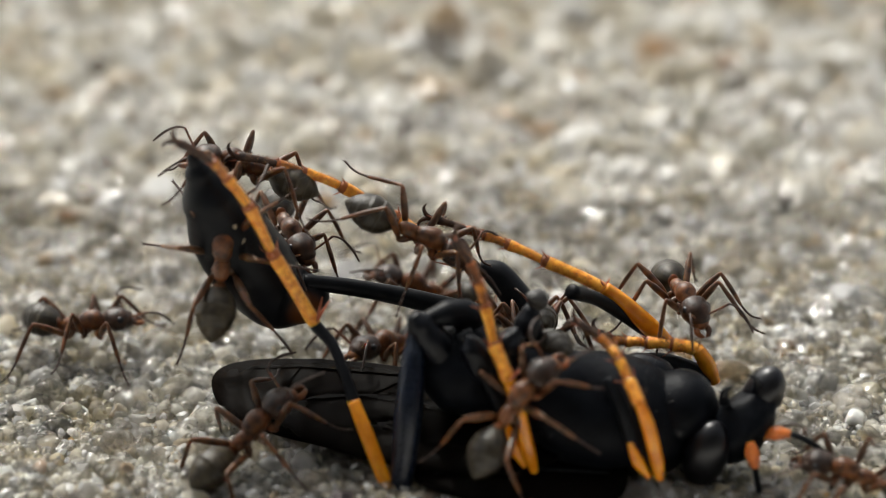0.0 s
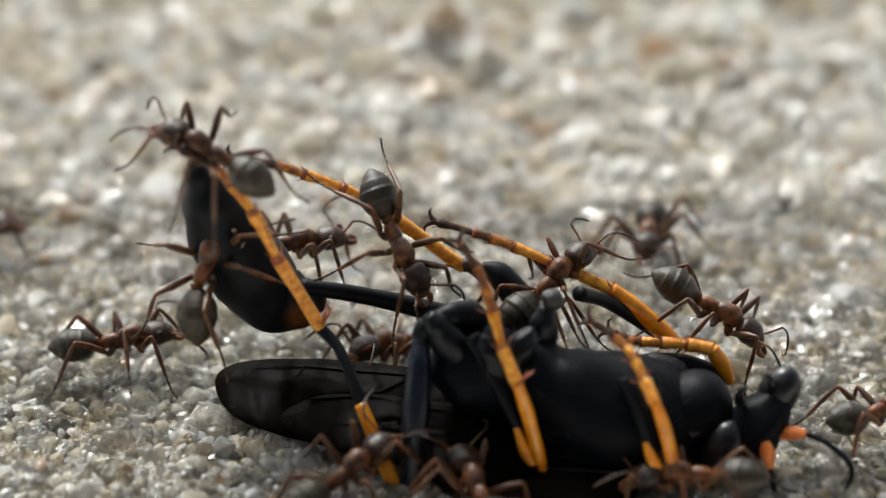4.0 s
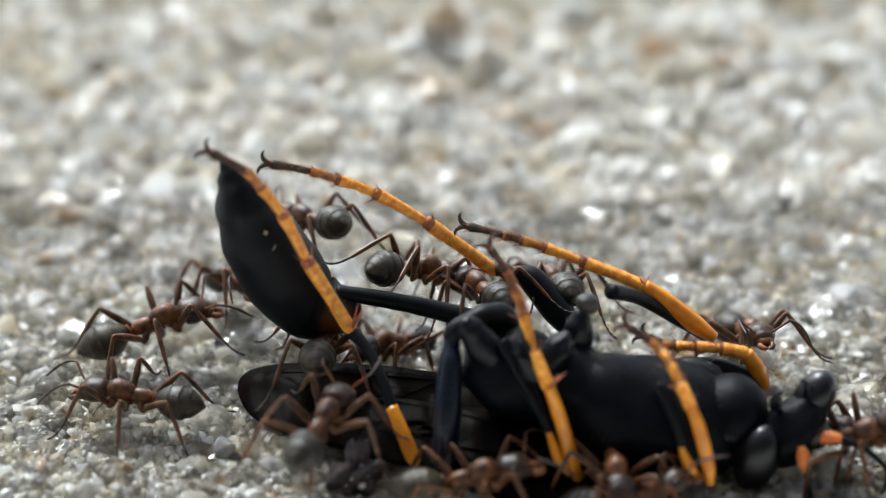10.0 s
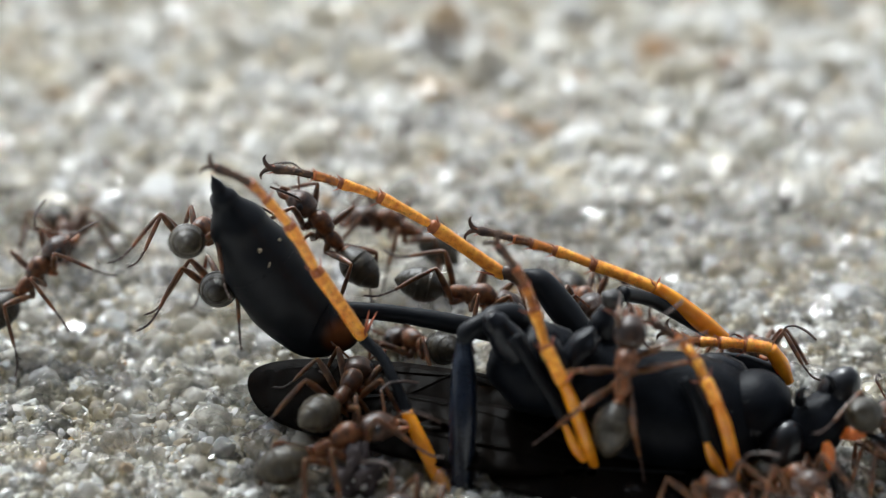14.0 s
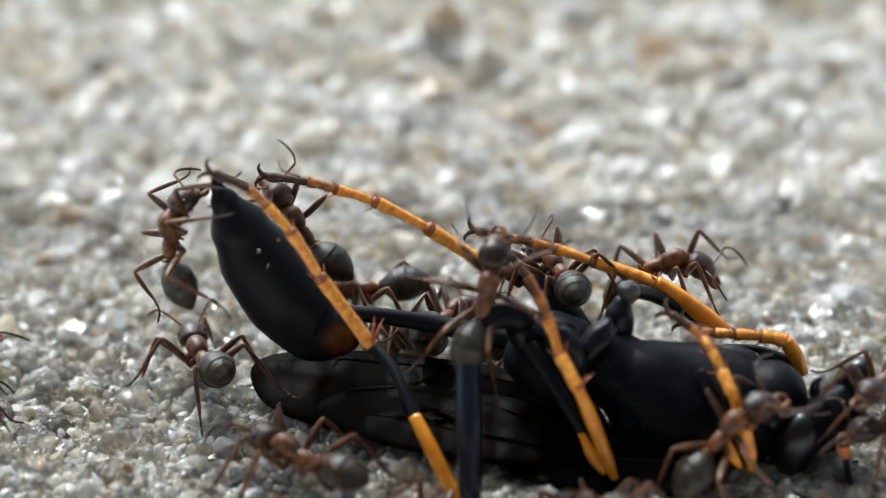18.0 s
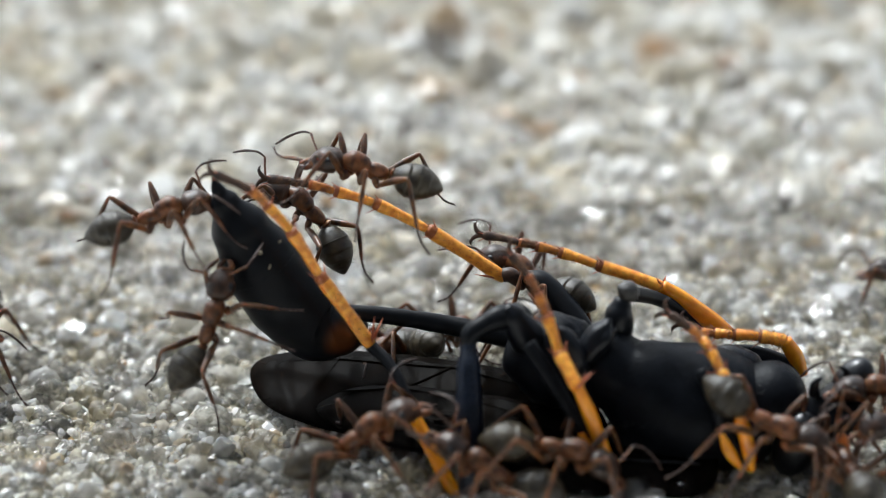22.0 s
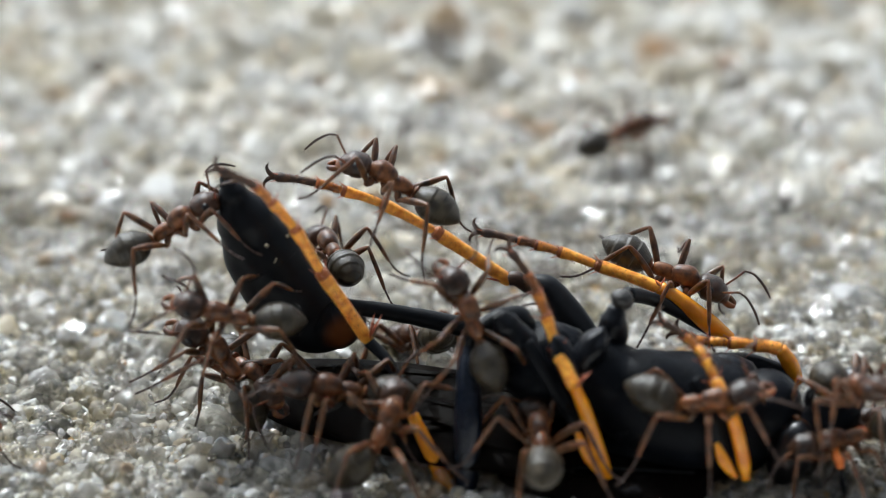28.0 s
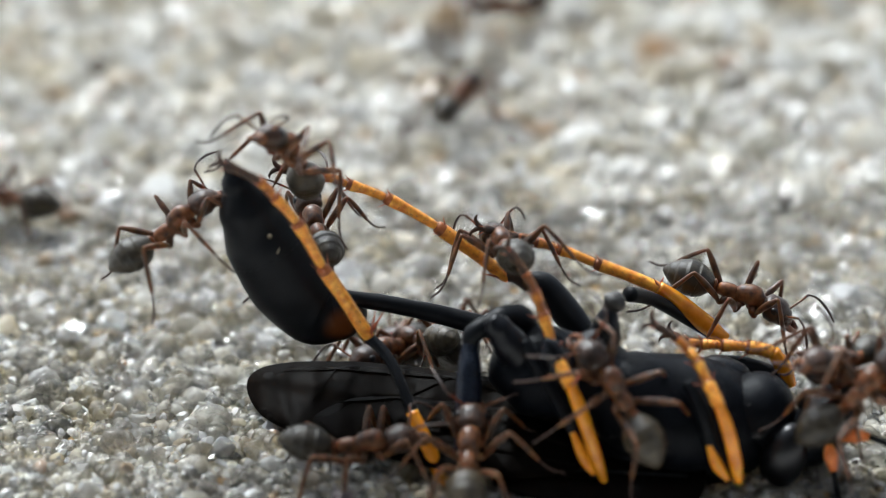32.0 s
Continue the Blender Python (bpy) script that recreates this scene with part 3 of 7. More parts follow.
def build_wasp():
    # middle body
    part("thorax", merged([((10.68, -4.2, 2.14), (3.75, 2.75, 2.6), (0, 8, 0)), ((6.93, -3.8, 3.8), (1.5, 1.9, 1.6), (0, 20, 0)),
                           ((8.7, -4.4, 3.1), (2.2, 1.8, 1.95), (0, 20, 0)), ((12.35, -4.6, 1.32), (1.8, 1.7, 1.7), (0, -20, 0)),
                           ((9.13, -4.9, 0.38), (2.9, 1.6, 1.3), (0, 0, 0))], (9.8, -4.2, 2.3), seed=1), SOFT_BLACK, wasp, "large dull black hairy middle body")
    part("collar", merged([((13.97, -4.4, 2.6), (1.4, 1.7, 1.5), (0, 0, 0)), ((13.2, -4.3, 2.2), (1.8, 1.7, 1.6), (0, 0, 0))], (13.6, -4.35, 2.4), 20, 32, seed=3), SOFT_BLACK, wasp)
    part("rear_thorax", blob((4.8, -3.6, 3.87), (2.2, 2.0, 1.9), (0, 25, 0), 20, 28, 0.15, 4), SOFT_BLACK, wasp)
    part("coxa", curve_loft([(2.6, -4.2, 6.85), (2.95, -4.2, 6.35), (3.55, -4.2, 5.4), (4.2, -4.1, 4.3), (4.7, -4.0, 3.5)], [0.3, 0.58, 0.76, 0.8, 0.6], 6, 16, 1.0, 0.06), GLOSS_BLACK, wasp)
    part("coxa", blob((6.3, -4.6, 5.3), (0.62, 0.8, 1.25), (0, 32, 0), 14, 18, 0.25, 6), GLOSS_BLACK, wasp)
    part("coxa", blob((5.35, -5.1, 5.15), (0.55, 0.62, 1.3), (0, -24, 0), 14, 18, 0.25, 7), GLOSS_BLACK, wasp)
    knob = part("coxa", curve_loft([(7.5, -3.2, 4.7), (7.42, -3.2, 5.3), (7.42, -3.2, 5.9), (7.55, -3.1, 6.4), (7.68, -3.05, 6.65)], [0.5, 0.64, 0.62, 0.42, 0.25], 5, 18, 1.0, 0.05), GLOSS_BLACK, wasp)
    part("trochanter", blob((7.78, -3.0, 6.93), (0.5, 0.46, 0.42), (0, 20, 0), 12, 16, 0.15, 31), GREY_JOINT, knob, "dull grey-brown joint ball")
    part("coxa", blob((12.4, -3, 3.51), (1.3, 0.8, 0.7), (0, 10, 0), 10, 14, 0.1, 9), GLOSS_BLACK, wasp)
    # hairs
    rnd = random.Random(8)
    hairs = []
    for _ in range(320):
        a = rnd.uniform(-0.9, 0.9)
        u = Vector((rnd.uniform(-0.85, 0.85), math.sin(a) * 0.9 - 0.2, 0))
        z = math.sqrt(max(0.02, 1 - u.x ** 2 - u.y ** 2))
        p = Vector((10.68, -4.2, 2.14)) + Vector((u.x * 3.9, u.y * 2.7, z * 2.6))
        d = Vector((u.x * 0.4 + rnd.gauss(0, 0.25), u.y + rnd.gauss(0, 0.25), z)).normalized()
        hairs.append(spike(p - d * 0.2, p + d * rnd.uniform(0.05, 0.3), 0.009, 3))
    tagged(part("hair", join(*hairs), HAIR, wasp, "fine short pale hairs"), kind="stuff")
    # waist and abdomen
    part_petiole = part("petiole", curve_loft([(-4.47, -1, 4.89), (-3.01, -1, 4.81), (-1.56, -1, 4.64), (0.02, -1.1, 4.45), (1.6, -1.4, 4.31), (3.53, -1.8, 4.15)],
                        [0.34, 0.36, 0.38, 0.42, 0.46, 0.5], 6, 14, 1.0, 0.03), BLACK, wasp, "long thin black waist")
    line = [(-3.6, -1, 4.7), (-3.85, -0.95, 4.42), (-4.44, -0.8, 4.05), (-5.53, -0.6, 4.05), (-6.77, -0.5, 5.31), (-7.84, -0.4, 6.83), (-8.75, -0.4, 8.47), (-9.4, -0.4, 9.75), (-9.68, -0.4, 10.35), (-9.95, -0.4, 10.95)]
    part_abdomen = part("abdomen", curve_loft(line, [0.32, 0.8, 1.28, 1.64, 1.82, 1.72, 1.28, 0.62, 0.3, 0.02], 8, 30, 1.0, 0.015), amber_based((-4.31, -1.9, 3.99)), wasp, "swollen smooth black abdomen curled upwards")
    pts = [Vector(p) for p in line]
    for i, r in ((4, 1.825), (5, 1.722)):
        d = (pts[i + 1] - pts[i - 1]).normalized()
        part("segment_rim", loft([pts[i] - d * 0.09, pts[i], pts[i] + d * 0.13], [r * 0.985, r * 1.0, r * 0.985], 30), BLACK, part_abdomen)
    part("speck", blob((-7.86, -2.14, 8.37), (0.1, 0.06, 0.09), (0, 30, 0), 6, 8, 0.5, 3), GRIT, part_abdomen, "tiny yellow grain stuck on")
    part("speck", blob((-7.44, -2.35, 7.8), (0.03, 0.05, 0.14), (0, 14, 0), 6, 8, 0.5, 6), GRIT, part_abdomen)
    part("speck", blob((-7.03, -2.3, 9.01), (0.05, 0.05, 0.06), (0, 30, 0), 6, 8, 0.5, 4), GRIT, part_abdomen)
    # head
    head = part("head", join(blob((16.24, -5.2, 2.11), (1.2, 1.4, 1.8), (0, 38, 0), 18, 26, 0.15, 11)), SOFT_BLACK, wasp, "black head with long face")
    part("eye", blob((14.8, -6.1, 1.34), (0.95, 0.9, 1.55), (0, 14, 0), 18, 24), EYE, head, "glossy black eye")
    part("eye", blob((17.19, -4.6, 3.3), (0.85, 0.9, 1.35), (0, 24, 0), 18, 24), EYE, head, "glossy black eye")
    part("mandible", curve_loft([(15.5, -5.4, 3.4), (15.45, -5.6, 3.85), (15.55, -5.7, 4.2), (15.8, -5.8, 4.4)], [0.26, 0.2, 0.12, 0.02], 5, 10), GLOSS_BLACK, head)
    part("mandible", curve_loft([(16.8, -5, 3.5), (16.85, -5.2, 4.1), (16.7, -5.3, 4.5), (16.4, -5.4, 4.7)], [0.24, 0.18, 0.11, 0.02], 5, 10), GLOSS_BLACK, head)
    for a in ([(16.51, -6.6, 2.24), (16.61, -6.8, 1.81), (16.74, -7, 1.19)], [(17.12, -6, 2.14), (17.66, -6.2, 2.4), (18.21, -6.4, 2.47)]):
        part("antenna_base", curve_loft(a, [0.16, 0.31, 0.17], 6, 14), RED_ORANGE, head, "reddish orange first antenna joint")
    part("antenna", curve_loft([(16.74, -7, 1.19), (16.91, -7.3, 0.32), (17.11, -7.8, -0.47), (16.26, -8.5, -0.42), (14.24, -9, 0.89)], [0.13, 0.13, 0.12, 0.12, 0.08], 6, 8), BLACK, head)
    part("antenna", curve_loft([(18.21, -6.4, 2.47), (19.11, -6.8, 2.22), (20.05, -7.2, 1.37), (19.78, -7.8, 0.65)], [0.13, 0.13, 0.12, 0.08], 6, 8), BLACK, head)
    # wings flat on the sand
    fore = part("fore_wing", plate([(-8.5, 0.05, 0.9), (-8.06, 0.84, 1.3), (-6.38, 1.29, 1.5), (-3.6, 0.95, 1.7), (-0.1, -0.2, 2), (3.32, -1.74, 2.2), (6.16, -3.61, 2.2), (7.03, -5.87, 0.8), (4.18, -6.06, 0.5), (0.38, -5.59, 0.45), (-3.47, -4.29, 0.5), (-5.94, -3.06, 0.5), (-7.73, -1.65, 0.6)], 0.03, 0.15, 2), WING, wasp, "smoky brown-black wing")
    hind = part("hind_wing", plate([(-5.45, -2.83, 1.1), (-4.75, -2.05, 1.25), (-3.04, -1.7, 1.55), (-0.1, -2.57, 1.85), (4.21, -4.29, 2.05), (6.52, -6.3, 1.35), (3.67, -7.04, 0.85), (-0.09, -6.3, 0.85), (-3.2, -5.06, 0.9), (-4.67, -4.05, 1)], 0.03, 0.3, 5), WING, wasp, "shorter smoky brown-black wing")
    # drawn wider than the wing: its dark blade also stands for shaded sand
    under = part("fore_wing", plate([(11.27, -6.06, 1.2), (8, -5.46, 1.1), (4.69, -5.08, 0.8), (3.61, -5.3, 0.6), (2.64, -6.02, 0.5), (2.97, -7.08, 0.4), (4.7, -7.95, 0.3), (7.13, -8.46, 0.25), (10.86, -8.35, 0.4)], 0.03, 0.2, 9), WING, wasp, "smoky brown-black wing under the body, widened over shaded sand")
    part("vein", curve_loft([(10.69, -7.21, 1.1), (6.51, -6.55, 0.9), (4.63, -6.45, 0.75), (3.45, -6.6, 0.65)], [0.05, 0.05, 0.04, 0.03], 5, 6), BLACK, under)
    for owner, lines in ((fore, ([(5.88, -4.17, 2.4), (0.39, -0.92, 2), (-4.59, 0.53, 1.6), (-7.34, 0.58, 1.4)], [(0.39, -0.92, 2), (-2.06, -1.97, 1.2), (-4.53, -1.33, 1.1)], [(-4.59, 0.53, 1.6), (-5.51, -1.48, 0.9)])),
                         (hind, ([(5.79, -6.16, 2.1), (1.59, -3.86, 1.9), (-2.05, -2.16, 1.6), (-4.5, -1.97, 1.2)], [(5.55, -6.69, 1.6), (0.86, -5.33, 1.3), (-3.23, -3.75, 1.1)]))):
        for ln in lines:
            pts = [Vector(p) for p in ln]
            dense = [a.lerp(b, k / 8) for a, b in zip(pts, pts[1:]) for k in range(8)] + [pts[-1]]
            face = [v.co / MM for v in owner.data.vertices]
            for p in dense:
                near = sorted(face, key=lambda v: (v.x - p.x) ** 2 + (v.y - p.y) ** 2)[:6]
                p.z = max(v.z for v in near) - 0.01
            for _ in range(3):
                for k in range(1, len(dense) - 1):
                    dense[k].z = (dense[k - 1].z + 2 * dense[k].z + dense[k + 1].z) / 4
            part("vein", loft(dense, [0.045] * (len(dense) - 1) + [0.02], 6), WING, owner)
    # legs
    near_hind = limb("hind_leg", wasp,
                     ([(1.02, -5.3, 6.1), (1.02, -5.55, 5.7), (1.04, -6.2, 4.95), (1.1, -7.2, 3.3), (1.17, -8.2, 0.91), (1.12, -8.6, 0.01)], [0.26, 0.36, 0.5, 0.57, 0.5, 0.34], BLUE_BLACK, "blue-black hind leg"),
                     [([(0.98, -8.6, -0.1), (0.37, -8.2, 0.58), (-0.44, -7.3, 1.85), (-1.15, -6.28, 2.81)], [0.2, 0.31, 0.32, 0.27], YELLOW, "bright yellow shin"),
                      ([(-1.1, -6.3, 2.71), (-1.63, -5.3, 3.5), (-2.23, -4.2, 4.08), (-3.01, -3.4, 4.41)], [0.27, 0.22, 0.24, 0.26], BLACK, "black shin end")],
                     [(-3.03, -3.4, 4.47), (-5.23, -2.8, 7.51), (-6.44, -2.5, 9.49), (-7.45, -2.3, 10.57), (-8.09, -2.2, 11.2), (-9.6, -2.2, 11.93)], 0.27, 20)
    part("trochanter", curve_loft([(3.45, -4, 5.75), (3.0, -4.4, 6.5), (2.3, -4.75, 6.72), (1.55, -5.05, 6.5), (1.1, -5.25, 6.2), (1.0, -5.5, 5.7)], [0.55, 0.66, 0.55, 0.42, 0.4, 0.3], 6, 14, 1.0, 0.08), BLACK, near_hind, "black first leg joint")
    far_hind = limb("hind_leg", wasp,
                    ([(6.25, -1, 3.61), (5.3, 0, 4.3), (4.33, 0.8, 5.12), (3.47, 1, 5.44)], [0.5, 0.68, 0.62, 0.3], BLACK, "black hind leg"),
                    [([(3.6, 1, 5.01), (2.98, 1, 5.52), (2.61, 1, 5.49)], [0.3, 0.34, 0.3], TIP_BROWN, "dark shin end")],
                    [(2.68, 1, 5.38), (-0.68, 1.2, 7.69), (-2.99, 1.4, 8.88), (-4.69, 1.4, 9.45), (-5.77, 1.4, 9.77), (-7.56, 1.4, 10.04)], 0.27, 40, spur_way=(-1.3, -0.3, 0.35))
    far_middle = limb("middle_leg", wasp,
                      ([(7.9, -2, 6.3), (9.15, -0.7, 5.35), (10.85, 0, 4.0), (12.11, 0.1, 3.15)], [0.34, 0.3, 0.26, 0.2], BLACK, "black middle leg"),
                      [([(12.43, 0, 3.23), (11.45, 0, 3.96), (10.31, 0, 4.87), (9.3, 0, 5.62)], [0.26, 0.42, 0.4, 0.3], YELLOW, "bright yellow shin")],
                      [(9.32, 0, 5.59), (6.54, 0.4, 6.43), (4.9, 0.6, 6.93), (3.92, 0.6, 7.21), (3.19, 0.6, 7.4), (1.6, 0.6, 7.76)], 0.25, 60, dusky=True, spur_way=(-0.25, -0.1, 0.5))
    near_middle = limb("middle_leg", wasp,
                       ([(3.52, -5.4, 5.74), (4.22, -6, 4.88), (5.45, -7, 3.17), (6.83, -7.6, 0.8)], [0.34, 0.34, 0.28, 0.16], BLACK, "black middle leg"),
                       [([(7.16, -7.8, 0.59), (6.7, -7.7, 1.83), (6.04, -7.4, 3.56), (5.49, -7.2, 4.81)], [0.18, 0.29, 0.3, 0.24], YELLOW, "bright yellow shin"),
                        ([(5.72, -7.3, 2.68), (6.2, -7.6, 1.68), (6.68, -7.8, 0.98)], [0.16, 0.25, 0.13], YELLOW, "yellow knee")],
                       [(5.49, -7.2, 4.76), (4.78, -6.0, 5.69), (4.29, -5.0, 6.85), (3.92, -4.4, 7.53), (3.52, -4.0, 8.16), (2.77, -3.6, 9.01)], 0.26, 80, dusky=True, spur_way=(0.35, -0.1, 0.75))
    limb("front_leg", wasp,
         ([(10.6, -6.2, 5), (11.18, -6.9, 4.07), (11.65, -7.4, 2.6), (12.16, -7.6, 1.35)], [0.3, 0.32, 0.3, 0.2], BLACK, "black front leg"),
         [([(12.74, -7.8, 1.15), (12.58, -7.7, 2.11), (12.22, -7.5, 3.48), (11.81, -7.3, 4.58)], [0.18, 0.29, 0.29, 0.22], YELLOW, "bright yellow shin"),
          ([(11.51, -7.5, 2.8), (11.82, -7.7, 1.97), (12.31, -7.8, 1.26)], [0.17, 0.26, 0.13], YELLOW, "yellow knee")],
         [(11.81, -7.3, 4.53), (11.41, -6.4, 5.11), (11.04, -5.7, 5.65), (10.77, -5.1, 5.83), (10.33, -4.7, 6.09), (9.41, -4.3, 6.57)], 0.24, 100, False)
    limb("front_leg", wasp,
         ([(12.27, -2, 3.34), (13.49, -2, 3.2), (14.7, -2.2, 2.9), (15.23, -2.4, 2.54)], [0.4, 0.46, 0.4, 0.3], BLACK, "black front leg"),
         [([(15.47, -2.4, 2.54), (15.09, -2.3, 3.38), (14.62, -2.2, 4.1)], [0.24, 0.36, 0.3], YELLOW, "bright yellow shin")],
         [(14.67, -2.2, 4.05), (13.55, -2, 4.18), (12.49, -1.8, 4.15), (11.66, -1.6, 4.09), (11.07, -1.5, 4.09), (10.46, -1.4, 4.4)], 0.27, 120, False)
    return fore, hind, part_petiole, part_abdomen, near_hind, far_hind, far_middle, near_middle


# ---- the ants ----
NECK, WAIST = (0.95, 0.0, 0.05), (-1.15, 0.0, -0.1)
HIPS = [("left", 0.66, 0.26, 44, 0.95), ("left", 0.08, 0.28, 92, 1.0), ("left", -0.5, 0.26, 146, 1.26),
        ("right", 0.66, -0.26, -44, 0.95), ("right", 0.08, -0.28, -92, 1.0), ("right", -0.5, -0.26, -146, 1.26)]


def ant_leg(root, k, size):
    s = size
    front = k % 3 == 0
    hip = 0.21 if front else 0.16
    leg = part("leg", curve_loft([(0.24 * s, 0, -0.1), (0.55 * s, 0, 0.24), (1.0 * s, 0, 0.66), (1.32 * s, 0, 0.93), (1.46 * s, 0, 1.03)], [0.08, 0.15, 0.155, 0.11, 0.075], 4, 9), ANT_LEG, root)
    part("hip", curve_loft([(-0.02, 0, 0.14), (0.1 * s, 0, -0.02), (0.2 * s, 0, -0.16), (0.3 * s, 0, -0.08)], [hip * 0.8, hip, hip * 0.7, 0.08], 3, 9), ANT_RED if front else ANT_LEG, leg)
    shin = part("shin", curve_loft([(1.44 * s, 0, 1.04), (1.58 * s, 0, 0.8), (1.86 * s, 0, 0.25), (2.12 * s, 0, -0.3), (2.28 * s, 0, -0.66)], [0.06, 0.085, 0.105, 0.09, 0.062], 4, 9), ANT_LEG, leg)
    part("spur", spike((2.27 * s, 0, -0.62), (2.36 * s, 0, -0.9), 0.028, 4), ANT_LEG, shin)
    foot = [(2.28 * s, 0, -0.65), (2.5 * s, 0, -1.02), (2.68 * s, 0, -1.24), (2.86 * s, 0, -1.37), (3.1 * s, 0, -1.47)]
    part("foot", join(*[curve_loft([foot[i], foot[i + 1]], [0.04, 0.055], 2, 6) for i in range(4)],
                      spike((3.08 * s, 0, -1.46), (3.2 * s, 0.08, -1.53), 0.03, 4), spike((3.08 * s, 0, -1.46), (3.2 * s, -0.08, -1.53), 0.03, 4)), ANT_FOOT, leg)
    return leg


def gaster_girth(x):
    """The hind body's half width, x from its waist: full in front, drawn out to a point behind."""
    if x < 0.98:
        return 0.82 * (1 - abs((x - 0.98) / 1.18) ** 2.1) ** 0.56
    return 0.82 * max(0.0, 1 - ((x - 0.98) / 1.3) ** 1.75) ** 0.78


def build_ant():
    ant = tagged(new("ant"), "red-brown worker ant with a silky grey hind body", "ant", "ants round the wasp")
    part("thorax", join(
        curve_loft([(1.04, 0, -0.02), (0.86, 0, 0.1), (0.5, 0, 0.24), (0.14, 0, 0.2), (-0.16, 0, 0.02), (-0.44, 0, 0.06), (-0.76, 0, 0.02), (-1.02, 0, -0.2)],
                   [0.15, 0.33, 0.46, 0.4, 0.29, 0.33, 0.31, 0.12], 5, 16, 1.08),
        blob((0.62, 0, -0.2), (0.3, 0.26, 0.24), (0, 0, 0), 8, 10), blob((0.04, 0, -0.24), (0.32, 0.27, 0.2), (0, 0, 0), 8, 10),
        blob((-0.48, 0, -0.2), (0.32, 0.27, 0.2), (0, 0, 0), 8, 10)), ANT_RED, ant)
    part("petiole", join(curve_loft([(-0.96, 0, -0.22), (-1.14, 0, -0.2), (-1.36, 0, -0.14)], [0.12, 0.15, 0.11], 4, 10),
                         blob((-1.17, 0, 0.04), (0.11, 0.25, 0.33), (0, -8, 0), 8, 12)), ANT_RED, ant)
    head = part("head", curve_loft([(-0.02, 0, 0), (0.08, 0, 0.02), (0.32, 0, 0.06), (0.72, 0, 0.04), (1.08, 0, -0.08), (1.32, 0, -0.18), (1.4, 0, -0.22)],
                                   [0.1, 0.4, 0.63, 0.66, 0.5, 0.26, 0.06], 5, 20, 0.84), ANT_HEAD, ant, at=mm(*NECK))
    part("face", blob((1.1, 0, -0.13), (0.4, 0.42, 0.3), (0, 14, 0), 12, 16), ANT_RED, head, "red-brown front of the face")
    for s in (1, -1):
        part("eye", blob((0.62, 0.52 * s, 0.24), (0.2, 0.13, 0.17), (20 * s, 0, 0), 8, 10), EYE, head, "small black eye")
        part("mandible", curve_loft([(1.28, 0.22 * s, -0.22), (1.52, 0.27 * s, -0.3), (1.72, 0.17 * s, -0.36), (1.8, 0.02 * s, -0.38)], [0.12, 0.14, 0.11, 0.03], 4, 8), ANT_RED, head, "red-brown toothed jaw")
        root = Vector((1.05, 0.24 * s, 0.12))
        out = [root, root + Vector((0.3, 0.42 * s, 0.38)), root + Vector((0.52, 0.8 * s, 0.7))]
        tail = [out[-1], root + Vector((0.92, 0.94 * s, 0.66)), root + Vector((1.45, 1.02 * s, 0.32)), root + Vector((1.9, 1.02 * s, -0.12))]
        o = Vector(root)
        shift = lambda ps: [p - o for p in ps]
        feeler = part("antenna", curve_loft(shift(out), [0.045, 0.05, 0.058], 4, 7), ANT_LEG, head, at=mm(*o))
        part("flagellum", curve_loft(shift(tail), [0.04, 0.052, 0.062, 0.04], 4, 7, 1.0, 0.02), ANT_FOOT, feeler)
    line, girth = [(0.0, 0, -0.02)], [0.12]
    edges = (0.0, 0.66, 1.18, 1.62, 1.98, 2.26)
    for a, b in zip(edges, edges[1:]):
        for u in (0.03, 0.3, 0.6, 0.88, 0.99):
            x = a + (b - a) * u
            full = gaster_girth(x)
            line.append((-0.2 - x * 0.93, 0, 0.04 - 0.1 * max(0.0, x - 1.0) ** 1.5))
            girth.append(max(0.03, full * (0.965 + 0.045 * u)))
    tail = part("gaster", loft(line, girth, 22, 0.95), ANT_GASTER, ant, "silky dark grey hind body", at=mm(*WAIST))
    for x in (0.65, 1.17, 1.61):
        r = gaster_girth(x) * 1.012
        z = 0.04 - 0.1 * max(0.0, x - 1.0) ** 1.5
        x = -0.2 - x * 0.93
        part("band", loft([(x + 0.03, 0, z), (x, 0, z), (x - 0.012, 0, z)], [r * 0.99, r * 1.004, r * 0.97], 22, 0.95), ANT_RIM, tail, "thin pale band")
    rnd = random.Random(5)
    hairs = []
    for _ in range(70):
        x = rnd.uniform(-2.0, -0.5)
        a = rnd.uniform(0, 2 * math.pi)
        r = 0.78 * math.sqrt(max(0.02, 1 - ((x + 1.15) / 1.12) ** 2))
        d = Vector((-0.5, math.cos(a), math.sin(a))).normalized()
        p = Vector((x, math.cos(a) * r, math.sin(a) * r * 0.95))
        hairs.append(spike(p, p + d * 0.15, 0.009, 3))
    tagged(part("hair", join(*hairs), HAIR, tail), kind="stuff")
    for k, (side, x, y, turn, size) in enumerate(HIPS):
        leg = ant_leg(ant, k, size)
        leg.matrix_basis = mm(x, y, -0.28, 0, 0, turn)
    return ant


def named(thing, kind):
    return [c for c in thing.children if c.name.split(".")[0] == kind]


